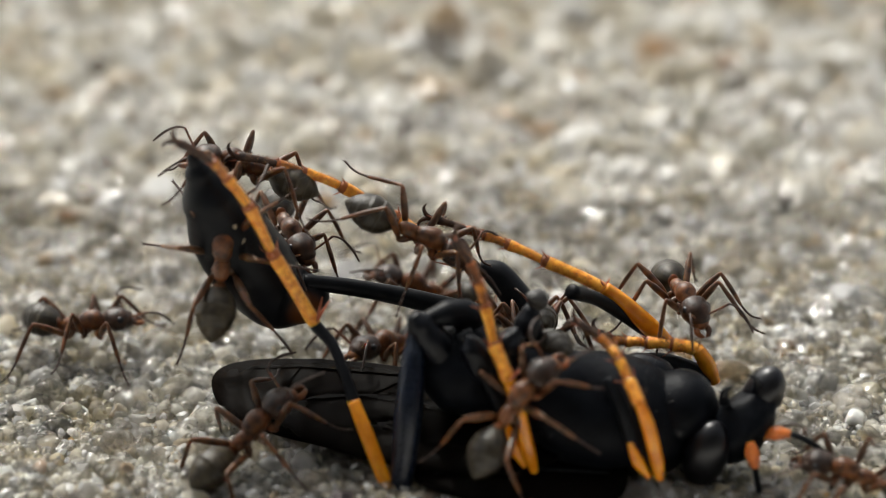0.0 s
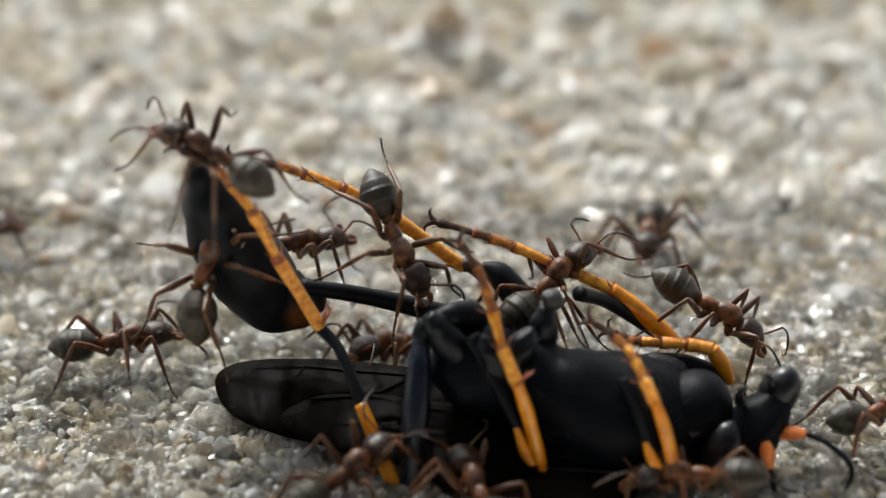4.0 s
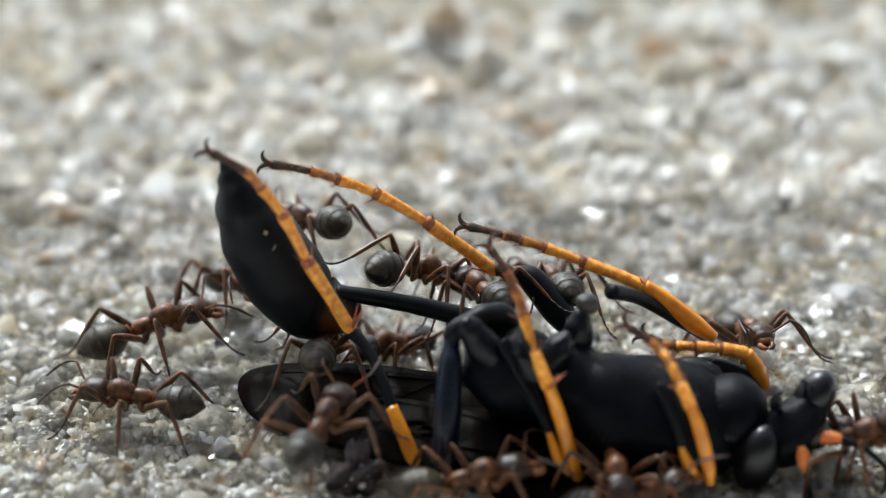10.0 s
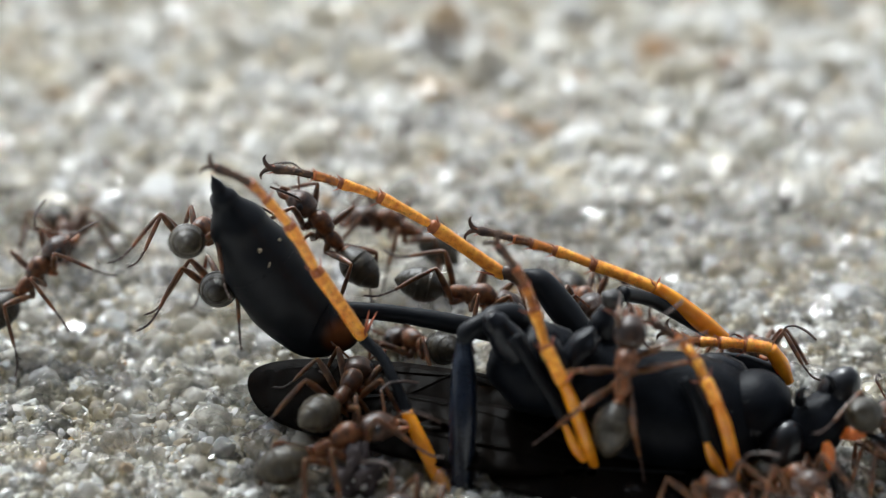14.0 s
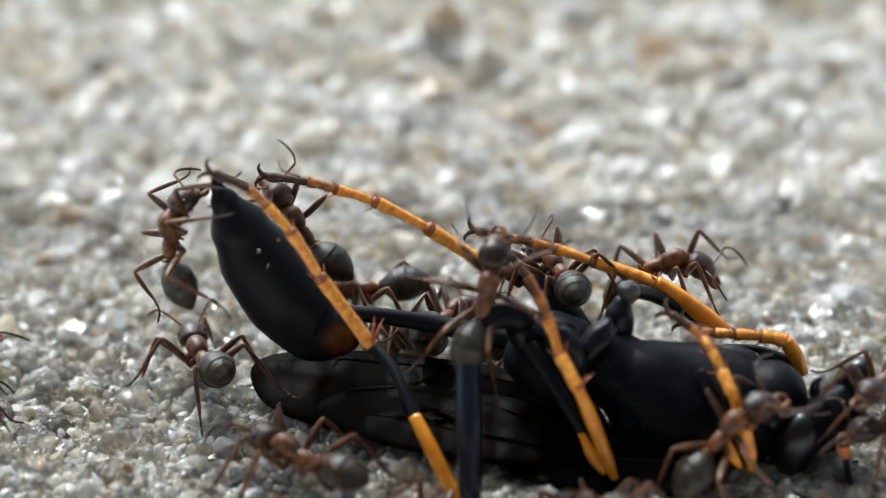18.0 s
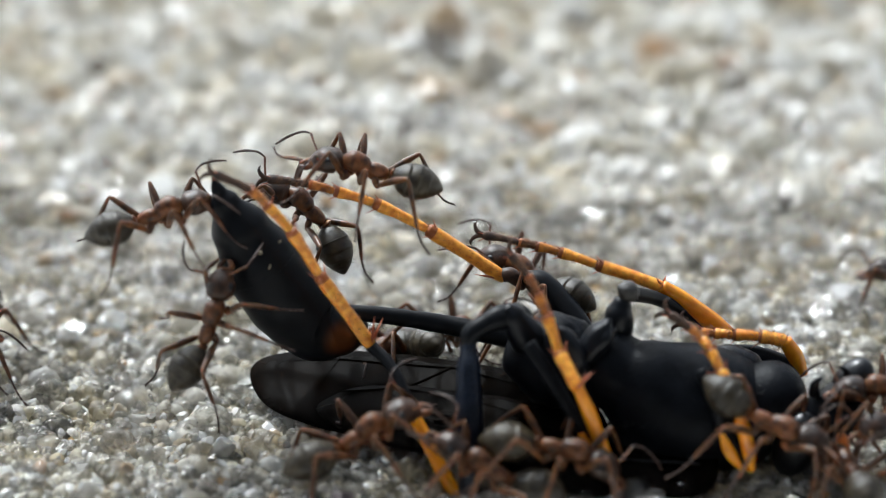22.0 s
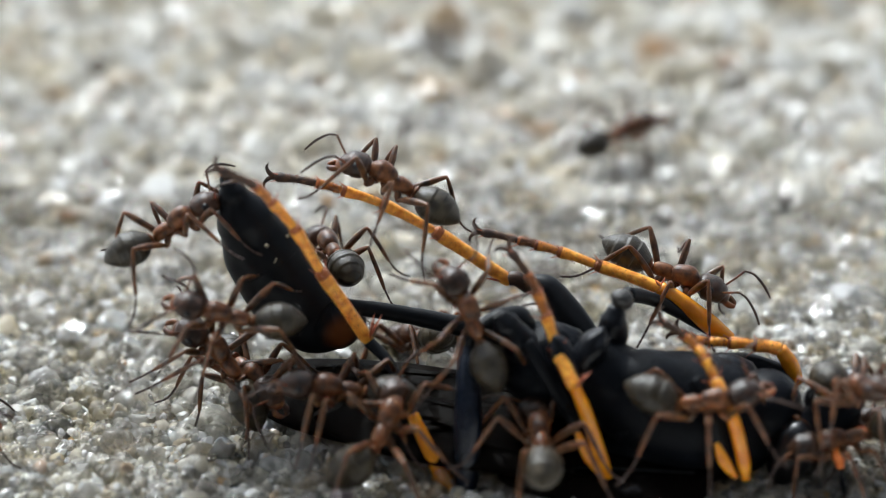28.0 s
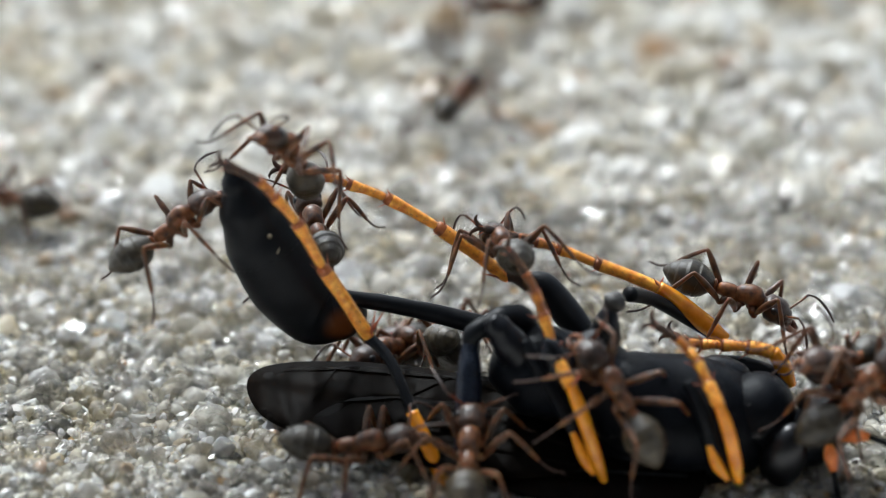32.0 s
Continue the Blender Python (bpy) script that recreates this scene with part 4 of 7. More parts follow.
def bend(ant, kind, rows):
    """Turns the head or the hind body on its joint: seconds, sideways and downward degrees."""
    joint = NECK if kind == "head" else WAIST
    for piece in named(ant, kind):
        walk(piece, [(t, mm(*joint, 0, down, side)) for t, side, down in rows])
        if kind == "head":
            rnd = random.Random(int(rows[0][1] * 10 + len(rows)))
            for s, feeler in zip((1, -1), named(piece, "antenna")):
                beat = rnd.uniform(0.7, 1.3)
                walk(feeler, [(t * 0.5, mm(1.05, 0.24 * s, 0.12, rnd.gauss(0, 8), 18 * math.sin(t * beat) + rnd.gauss(0, 8), s * (10 + 16 * math.sin(t * beat * 0.7 + s)) + rnd.gauss(0, 6))) for t in range(65)])


def gait(ant, rows, seed):
    """Steps of the six legs: they swing by the ground that the ant covers."""
    rnd = random.Random(90 + seed)
    stance = [(rnd.gauss(0, 9), rnd.gauss(0, 7)) for _ in HIPS]
    times, gone, where = [], [], 0.0
    for (t0, a), (t1, b) in zip(rows, rows[1:]):
        far = (b.translation - a.translation).length / MM
        n = max(1, min(int((t1 - t0) / 0.12), int(far / 0.9)))
        for i in range(n):
            times.append(t0 + (t1 - t0) * i / n)
            gone.append(where + far * i / n)
        where += far
    times.append(32.0)
    gone.append(where)
    for k, (leg, (side, x, y, turn, size)) in enumerate(zip(named(ant, "leg"), HIPS)):
        lag = math.pi * ((k % 3) % 2) + (math.pi if side == "right" else 0)
        s = 1 if side == "left" else -1
        out = []
        for t, g in zip(times, gone):
            ph = g * 2 * math.pi / 5.5 + lag
            out.append((t, mm(x, y, -0.28, 0, -7 * max(0, math.cos(ph)) + stance[k][1], turn + s * stance[k][0] - s * 17 * math.sin(ph))))
        walk(leg, out)


def build_crumb():
    shape = blob((0, 0, 0.75), (0.75, 0.65, 1.05), (8, 12, 0), 26, 32, 1.1, 4)
    ob = tagged(new("soil_crumb", mesh_of("soil_crumb", *shape, CRUMB)), "dark purplish porous crumb of soil with pale flecks", "crumb")
    for k, (x, y, z, r) in enumerate(((0.3, -0.5, 0.55, 0.2), (-0.1, -0.6, 0.95, 0.1), (0.35, -0.35, 1.35, 0.14), (0.55, -0.35, 0.9, 0.09), (-0.35, -0.55, 0.6, 0.07))):
        part("fleck", blob((x, y, z), (r, r * 0.7, r * 0.7), (10 * k, 20 * k, 0), 8, 10, 0.5, k), PEBBLES["white"][0], ob, "pale fleck of quartz")
    return ob


build_ground()
build_pebbles()
crumb = build_crumb()
fore_wing, hind_wing, petiole, abdomen, near_hind_leg, far_hind_leg, far_middle_leg, near_middle_leg = build_wasp()
ants = [build_ant()]
LABELS = ("red-brown worker ant exploring the raised abdomen tip",
          "red-brown worker ant climbing the wasp's black abdomen",
          "red-brown worker ant straddling the wasp's orange hind leg",
          "red-brown worker ant walking along the raised orange leg",
          "red-brown worker ant crossing the pale sand beside the wing",
          "red-brown worker ant pushing in beneath the smoky wing",
          "red-brown worker ant standing on the wasp's black middle body",
          "red-brown worker ant biting at the wasp's black head",
          "red-brown worker ant clinging behind the curled abdomen",
          "red-brown worker ant tugging at the abdomen from the sand",
          "red-brown worker ant climbing the wasp's middle legs",
          "red-brown worker ant running over the bare sand, out of focus",
          "red-brown worker ant pulling at the wasp's thin waist",
          "red-brown worker ant approaching over the pale sand",
          "red-brown worker ant burrowing under the wasp's wing edge",
          "red-brown worker ant hurrying past on the pale sand",
          "red-brown worker ant crowding round the wasp's body",
          "red-brown worker ant racing across the far sand, blurred",
          "red-brown worker ant hanging from the abdomen's side",
          "red-brown worker ant tangled among ants at the wasp's head")
tagged(ants[0], LABELS[0], "ant", "ants round the wasp")
SIZES = (1.0, 1.08, 1.03, 1.0, 0.98, 1.04, 1.02, 0.95, 1.0, 0.97, 1.03, 1.0, 0.98, 1.04, 1.02, 0.95, 1.0, 0.97, 1.03, 1.0)
for i in range(1, 20):
    one = copy_thing(ants[0], Matrix())
    one.scale = [SIZES[i]] * 3
    tagged(one, LABELS[i], "ant", "ants round the wasp")
    ants.append(one)


def motions():
    # the crumb of soil is pushed in and out again
    walk(crumb, [(0.0, mm(*(-4.19, -11.35), 0)), (4.0, mm(*(-4.19, -11.35), 0)), (5.6, mm(*(-3.85, -7.58), 0)), (14.6, mm(*(-3.66, -7.75), 0, 0, 0, 10)), (16.4, mm(*(-4.19, -11.35), 0)), (32.0, mm(*(-4.19, -11.35), 0))])
    walk(wasp, [
        (0, mm(-3.85, -0.73, 0)),
        (1, mm(-3.8, -0.73, 0)),
        (2, mm(-3.73, -0.73, 0)),
        (3, mm(-3.52, -0.73, 0)),
        (3.5, mm(-3.47, -0.73, 0)),
        (5.5, mm(-2.02, -0.6, 0)),
        (6, mm(-1.9, -0.52, 0)),
        (7, mm(-1.9, -0.52, 0)),
        (8, mm(-1.88, -0.86, 0)),
        (9, mm(-1.94, -0.95, 0)),
        (10, mm(-1.78, -1.08, 0)),
        (11, mm(-1.21, -1.2, 0)),
        (12, mm(-1.13, -1.08, 0)),
        (13, mm(-0.79, -0.73, 0)),
        (14, mm(-0.72, -0.73, 0)),
        (17, mm(0, 0, 0)),
        (20, mm(0, 0, 0)),
        (23, mm(-0.06, -0.09, 0)),
        (25, mm(-0.17, -0.3, 0)),
        (28, mm(-0.31, -0.73, 0)),
        (30, mm(-0.52, -0.43, 0)),
        (31, mm(-0.63, -0.78, 0)),
        (32, mm(-0.64, -0.95, 0)),
    ])
    walk(abdomen, [
        (0, mm(1.33, 2.51, 0.68, 8.2, 8, 8.2)),
        (3, mm(1.02, 2.5, 0.61, 8.1, 8.2, 8.1)),
        (6, mm(-0.43, 2.28, -0.13, 8.5, 11, 8.2)),
        (9, mm(0.78, 2.21, -0.16, 5.7, 8.3, 5.4)),
        (10, mm(0.8, 2.38, 0.1, 5.1, 7.7, 4.9)),
        (11, mm(0.08, 2.97, 1.14, 8.1, 7.7, 8.1)),
        (12, mm(0.31, 2.1, 0.16, 3.6, 6.2, 3.3)),
        (13, mm(0.55, 0.84, 0.01, 0.1, 2.6, -0.1)),
        (14, mm(0.34, 1.34, -0.25, 2.4, 3, 2.4)),
        (17, mm(-0.25, 0.64, -0.5, 1.9, 1.5, 1.9)),
        (18, mm(-0.26, 0.06, -0.27, 0.6, 2.5, 0.4)),
        (20, mm(0, 0, 0, 0, 0, 0)),
        (23, mm(-0.24, 0.43, -0.39, 2, 3.1, 1.9)),
        (24, mm(-0.14, 0.64, -0.49, 1.9, 2.6, 1.9)),
        (25, mm(-0.2, 0.89, -0.02, 3.9, 4.1, 3.9)),
        (28, mm(-0.3, 1.76, -0.45, 3.5, 6, 3.3)),
        (29, mm(-0.26, 1.53, -0.14, 4.6, 6.9, 4.4)),
        (30, mm(-0.09, 1, 0.15, 3.1, 6.9, 2.8)),
        (31, mm(0.01, 1.6, 0.03, 3.6, 6.8, 3.3)),
        (32, mm(-0.02, 1.54, 0.18, 4.1, 7.3, 3.8)),
    ])
    walk(petiole, [
        (0, mm(1.33, 2.51, 0.68, 8.2, 8, 8.2)),
        (3, mm(1.02, 2.5, 0.61, 8.1, 8.2, 8.1)),
        (6, mm(-0.43, 2.28, -0.13, 8.5, 11, 8.2)),
        (9, mm(0.78, 2.21, -0.16, 5.7, 8.3, 5.4)),
        (10, mm(0.8, 2.38, 0.1, 5.1, 7.7, 4.9)),
        (11, mm(0.08, 2.97, 1.14, 8.1, 7.7, 8.1)),
        (12, mm(0.31, 2.1, 0.16, 3.6, 6.2, 3.3)),
        (13, mm(0.55, 0.84, 0.01, 0.1, 2.6, -0.1)),
        (14, mm(0.34, 1.34, -0.25, 2.4, 3, 2.4)),
        (17, mm(-0.25, 0.64, -0.5, 1.9, 1.5, 1.9)),
        (18, mm(-0.26, 0.06, -0.27, 0.6, 2.5, 0.4)),
        (20, mm(0, 0, 0, 0, 0, 0)),
        (23, mm(-0.24, 0.43, -0.39, 2, 3.1, 1.9)),
        (24, mm(-0.14, 0.64, -0.49, 1.9, 2.6, 1.9)),
        (25, mm(-0.2, 0.89, -0.02, 3.9, 4.1, 3.9)),
        (28, mm(-0.3, 1.76, -0.45, 3.5, 6, 3.3)),
        (29, mm(-0.26, 1.53, -0.14, 4.6, 6.9, 4.4)),
        (30, mm(-0.09, 1, 0.15, 3.1, 6.9, 2.8)),
        (31, mm(0.01, 1.6, 0.03, 3.6, 6.8, 3.3)),
        (32, mm(-0.02, 1.54, 0.18, 4.1, 7.3, 3.8)),
    ])
    walk(near_hind_leg, [
        (0, mm(0.66, 1.73, 0.87, 6.4, 8.5, 2.5)),
        (3, mm(0.42, 1.74, 0.88, 6.4, 8.3, 2.5)),
        (5.5, mm(0.23, 1.65, 0.44, 6.2, 6.1, 3.2)),
        (6, mm(0.21, 1.57, 0.45, 6.3, 6.4, 3.1)),
        (7, mm(0.1, 1.61, 0.58, 6.6, 6.8, 3.2)),
        (8, mm(0.08, 1.95, 0.59, 6.6, 7.1, 3.2)),
        (9, mm(0.22, 2.03, 0.58, 6.7, 7.9, 3)),
        (10, mm(0.15, 2.15, 0.6, 6.6, 7.3, 3.1)),
        (11, mm(0.4, 1.35, 0.54, 1.2, 4.4, -0.7)),
        (12, mm(-0.12, 2.2, 0.58, 6.6, 5.9, 3.6)),
        (13, mm(-0.33, 1.85, 0.44, 6.3, 4.6, 3.8)),
        (14, mm(-0.25, 1.85, 0.32, 6.3, 4.7, 3.8)),
        (17, mm(-0.12, 0.25, -0.05, 0.7, 0, 0.6)),
        (18, mm(-0.08, 0.03, 0.04, 0.5, 0.8, 0.1)),
        (20, mm(0, 0, 0, 0, 0, 0)),
        (23, mm(-0.33, 0.97, -0.13, 3.2, 2.5, 1.9)),
        (25, mm(-0.18, 0.75, 0.05, 2.6, 2.7, 1.2)),
        (28, mm(-0.45, 1.86, 0.2, 6.4, 4.7, 3.9)),
        (29, mm(-0.38, 1.69, 0.36, 6.3, 4.9, 3.7)),
        (30, mm(-0.4, 1.55, 0.61, 6.6, 6, 3.5)),
        (31, mm(-0.3, 1.9, 0.58, 6.6, 6, 3.6)),
        (32, mm(-0.11, 2.02, 0.33, 6.2, 5.5, 3.5)),
    ])
    walk(far_hind_leg, [
        (0, mm(1.51, 1.51, 0.4, 3, 6.3, 5.6)),
        (3, mm(1.29, 1.32, 0.43, 2, 5.6, 3.7)),
        (6, mm(0.62, 1.29, 0.29, 3.9, 5.3, 7.6)),
        (8, mm(0.8, 1.64, 0.2, 2.9, 5.3, 5.6)),
        (9, mm(0.89, 1.7, 0.19, 4, 7, 7.6)),
        (10, mm(0.97, 1.55, 0.26, 3.2, 5.9, 6.1)),
        (11, mm(0.46, 1.97, 0.6, 3.8, 5.1, 7.6)),
        (12, mm(0.44, 1.84, 0.33, 3.8, 5.3, 7.6)),
        (13, mm(0.28, 1.52, -0.01, 2.1, 3.7, 4.2)),
        (14, mm(0.46, 1.03, 0.08, 1, 3.1, 1.8)),
        (17, mm(-0.2, 0.59, -0.15, 1.9, 0.9, 4.2)),
        (18, mm(-0.21, 0.59, -0.17, 1.3, 1.5, 2.8)),
        (20, mm(0, 0, 0, 0, 0, 0)),
        (23, mm(-0.02, 0.58, -0.23, 1.1, 1.3, 2.3)),
        (25, mm(0, 0.99, -0.28, 1.8, 2.7, 3.7)),
        (28, mm(0.43, 0.74, -0.13, 0, 1.4, 0)),
        (29, mm(0.67, -0.2, 0.35, -1.6, -0.5, -3.7)),
        (30, mm(0.6, 0.44, 0.15, 0.3, 3.1, 0.4)),
        (32, mm(0.43, 1.64, -0.17, 2, 5, 3.7)),
    ])
    walk(far_middle_leg, [
        (0, mm(1.1, 0.71, 0.93, -1.2, 4.2, -5)),
        (3, mm(0.98, 0.71, 0.8, -1.2, 3.3, -5.2)),
        (6, mm(0.59, 0.55, 0.54, -0.1, 4.1, -1.5)),
        (9, mm(1.17, 0.91, 0.33, -1.4, 1, -5.3)),
        (11, mm(0.88, 1.06, 0.48, -1.2, 0.1, -4.8)),
        (13, mm(0.46, 0.59, 0.25, -1.2, -0.1, -4.7)),
        (14, mm(0.55, 0.58, 0.24, -1.2, -0.2, -4.7)),
        (17, mm(-0.06, -0.05, 0.17, -0.9, -1.3, -3.4)),
        (20, mm(0, 0, 0, 0, 0, 0)),
        (25, mm(0.46, 0.22, -0.12, -1.5, -2.3, -5.4)),
        (28, mm(0.41, 0.68, 0.08, -1.3, -0.8, -4.8)),
        (30, mm(0.39, 0.52, 0.27, -0.8, 1.4, -3.5)),
        (32, mm(0.4, 0.96, 0.35, -0.2, 2.4, -1.4)),
    ])
    walk(near_middle_leg, [
        (0, mm(0.49, 1.01, 1.38, 3.1, 7, 0.4)),
        (3, mm(0.22, 1.14, 1.34, 4.3, 6.5, 0.9)),
        (6, mm(0.25, 1.04, 0.8, 3.6, 5.2, 0.8)),
        (9, mm(0.22, 1.25, 1.08, 4.2, 5.8, 1)),
        (11, mm(0.38, 0.69, 0.2, -3.2, 3.2, -1.9)),
        (13, mm(-0.46, 1.03, 1.7, 8.5, 3, 3.2)),
        (17, mm(-0.23, 0.44, 0.39, 3.9, 0.9, 1.5)),
        (20, mm(0, 0, 0, 0, 0, 0)),
        (25, mm(-0.03, 0.3, 0.21, 0.6, 1.1, 0.1)),
        (28, mm(0.02, 0.82, 0.34, 1.2, 1.9, 0.2)),
        (29, mm(0.15, 0.52, 0.34, 0.1, 2.1, -0.3)),
        (30, mm(0.28, 0.34, 0.19, -1.6, 2.4, -1.1)),
        (32, mm(0.31, 0.88, 0.04, -2.1, 2.3, -1.3)),
    ])
    walk(fore_wing, [(0, mm(2.2, 0, 0)), (3, mm(1.9, 0, 0)), (6, mm(1.5, 0, 0)), (9, mm(1.5, 0, 0)), (11, mm(1.05, 0, 0)), (12, mm(1.02, 0, 0)), (14, mm(0.65, 0, 0)), (17, mm(0.05, 0, 0)), (20, mm(0, 0, 0)), (25, mm(0.1, 0, 0)), (28, mm(0.2, 0, 0)), (32, mm(0.55, 0, 0))])
    walk(hind_wing, [(0, mm(2.2, 0, 0)), (3, mm(1.9, 0, 0)), (6, mm(1.5, 0, 0)), (9, mm(1.5, 0, 0)), (11, mm(1.05, 0, 0)), (12, mm(1.02, 0, 0)), (14, mm(0.65, 0, 0)), (17, mm(0.05, 0, 0)), (20, mm(0, 0, 0)), (25, mm(0.1, 0, 0)), (28, mm(0.2, 0, 0)), (32, mm(0.55, 0, 0))])

    # top ant
    rows = [
        (0, mm(-8.57, 1.5, 10.54, 0, -16, 177)), (1, mm(-9.34, 1.5, 12.27, 0, -21, 175)), (2, mm(-9.1, 1.5, 12.3, 0, -16, 177)),
        (3, mm(-9.2, 1.5, 12.58, 0, -15, 178)), (3.5, mm(-9.33, 1.5, 12.41, 0, -16, 178)), (4.17, mm(-9.84, -3.47, 13.53, -27, -19, 143)),
        (4.83, mm(-10.9, -2.73, 11.98, -50, -36, 110)), (5.5, mm(-11.96, -2, 10.42, -60, -61, 75)), (6, mm(-11.52, -2, 9.81, -56, -12, 85)),
        (6.25, mm(-10.95, -2.25, 8.98, -35, -27, 116)), (6.5, mm(-10.38, -2.5, 8.15, -23, -49, 148)), (6.75, mm(-10.05, -2.75, 7.83, -29, -19, 172)),
        (7, mm(-9.73, -3, 7.51, -22, 11, -168)), (7.5, mm(-8.3, -1.5, 5.34, -11, 7, 158)), (8, mm(-6.88, 0, 3.17, 0, 10, 123)),
        (8.5, mm(-6.77, -1, 2.98, -4, 8, -177)), (9, mm(-6.66, -2, 2.78, -8, 9, -118)), (9.33, mm(-6.14, -1.67, 3.01, -8, 5, -173)),
        (9.67, mm(-5.62, -1.33, 3.24, -5, 1, 133)), (10, mm(-5.11, -1, 3.46, 0, 2, 79)), (11, mm(-6.23, -3, 3.23, 3, -2, 79)),
        (12, mm(-4.91, -3, 3.23, 13, -30, 23)), (13, mm(-5.05, -3.5, 4.58, 4, -12, 78)), (14, mm(-4.04, -4, 2.71, 6, -1, 68)),
        (14.5, mm(-4.04, -4, 2.71, 6, -1, 68)), (15.33, mm(-3.24, -1.67, 2.19, 13, -8, 125)), (16.17, mm(-2.43, 0.67, 1.67, 10, -18, -177)),
        (17, mm(-1.63, 3, 1.15, 0, -21, -116)), (17.5, mm(-1.5, 3, 1.22, 14, 1, -180)), (18, mm(-1.37, 3, 1.3, 0, 23, 116)),
        (19, mm(-1.5, 3, 1.15, 15, -1, 180)), (20, mm(-1.63, 3, 1, 0, -24, -117)), (20.5, mm(-1.63, 2.96, 0.95, 14, 0, -178)),
        (21, mm(-1.63, 2.93, 0.9, 0, 24, 120)), (25, mm(-1.5, 3, 1.15, 0, 27, 113)), (28, mm(-1.25, 3, 1.15, 0, 26, 121)),
        (32, mm(-1.25, 3, 1, 0, 23, 130)),
    ]
    walk(ants[0], rows)
    bend(ants[0], "head", [
        (0, 6, 9), (1, 10, 17), (2, 5, 8), (5.5, -3, 7), (6, -21, 10), (6.5, 4, 4), (8, -3, -17), (9, 5, 15), (10, -14, -12),
        (12, -2, 2), (14.5, 21, 2), (21, -2, 1), (32, 8, -7),
    ])
    bend(ants[0], "gaster", [
        (0, -5, -1), (1, -8, -8), (5.5, 2, 0), (6, 17, -2), (6.5, -3, 3), (8, 2, 20), (9, -4, -6), (10, 11, 16), (14.5, -17, 4),
        (21, 2, 6), (32, -7, 12),
    ])
    gait(ants[0], rows, 0)
    # abdomen ant
    rows = [
        (0, mm(-9.24, -2.00, 8.10, 7, -61, 77)), (1, mm(-9.44, -2.00, 8.23, 14, -58, 66)), (2, mm(-9.79, -2.00, 8.02, 19, -52, 49)),
        (3, mm(-10.50, -2.00, 8.02, 18, -52, 50)), (5.5, mm(-8.47, -2.00, 7.62, 21, -51, 47)), (6, mm(-8.42, -2.00, 7.67, 21, -50, 46)),
        (7, mm(-8.16, -2.00, 7.12, 19, -55, 55)), (7.25, mm(-9.67, -0.75, 5.23, 23, -24, -1)), (7.5, mm(-11.43, 3.3, 1.8, 0, -2, -50)),
        (8, mm(-11.28, 2.13, 1.8, 0, -2, -37)), (8.5, mm(-11.85, 2.28, 1.8, 0, -3, -16)), (9, mm(-12.04, 1.63, 1.8, 0, -2, -14)),
        (9.5, mm(-12.62, 2.38, 1.8, 0, -28, -40)), (10, mm(-12.77, 2.2, 2.43, 0, -13, 15)), (11, mm(-12.45, 2.6, 2.98, 0, -23, 21)),
        (12, mm(-11.88, 2.2, 2.63, 0, -18, 18)), (12.5, mm(-11.8, 3.15, 1.8, 0, -3, 26)), (12.75, mm(-11.46, 2.89, 1.8, 0, -2, -9)),
        (13, mm(-11.12, 2.64, 1.8, 0, -2, -45)), (13.5, mm(-12.84, -5.01, 1.8, 0, -13, -77)), (13.75, mm(-8.57, -6.01, 1.87, 1, -15, -32)),
        (14, mm(-4.31, -7, 1.94, 0, -17, 14)), (14.5, mm(-4.31, -7, 1.94, 0, -17, 14)), (16.5, mm(-0.09, -9.85, 0.9, 0, -11, 8)),
        (16.67, mm(0.95, -9.4, 1.04, 4, -14, 58)), (16.83, mm(1.99, -8.95, 1.19, 4, -19, 110)), (17, mm(3.04, -8.5, 1.33, 0, -22, 163)),
        (17.5, mm(-4.04, -8, 1.75, 0, -27, 163)), (18, mm(-6.15, -7.65, 1.8, 0, -2, 141)), (18.5, mm(-8.33, -2.96, 1.8, 0, -23, 105)),
        (19, mm(-8.66, -1.78, 1.8, -2, -39, 101)), (20, mm(-9.55, -2.26, 1.8, -4, -37, 134)), (20.17, mm(-9, -3.4, 1.8, 12, -28, 73)),
        (20.33, mm(-8.46, -4.54, 1.8, 12, -12, 20)), (20.5, mm(-7.91, -5.68, 1.8, 0, -2, -30)), (21, mm(-1.96, -7.5, 2.06, 0, 2, 0)),
        (22, mm(-3.23, -7.5, 2.67, 0, -24, 19)), (23, mm(-2.18, -7.5, 3.08, 0, -2, 3)), (23.5, mm(-4.41, -7, 3.18, -1, -7, -34)),
        (24, mm(-6.64, -6.5, 3.27, 0, -11, -71)), (24.33, mm(-3.68, -7, 2.77, -10, -2, -23)), (24.67, mm(-0.73, -7.5, 2.26, -10, 12, 23)),
        (25, mm(2.23, -8, 1.75, 0, 21, 73)), (28, mm(-2.29, -7.5, 3.21, 8, -31, 62)), (29, mm(-1.91, -7.5, 1.7, 4, -8, 74)),
        (30, mm(0.56, -8.5, 1.38, 2, 0, 81)), (31, mm(1.41, -8.5, 1.25, 1, 0, 86)), (32, mm(1.06, -8.5, 2.48, 1, -14, 86)),
        
    ]
    walk(ants[1], rows)
    bend(ants[1], "head", [
        (0, 3, 1), (2, -10, 5), (3, -38, 15), (6, 4, 0), (7.5, 3, 2), (8, 22, 2), (8.5, 10, 1), (9, 19, 2), (10, -3, 5),
        (12, 4, -6), (12.5, -2, 1), (13, -39, 49), (13.5, 2, 14), (14, -2, 2), (17.5, -12, -15), (18, -13, 2), (18.5, -8, 2),
        (19, -13, 38), (20, 1, -10), (21, -3, 3), (25, -1, 1), (28, 45, 24), (29, -2, 0), (32, -1, -10),
    ])
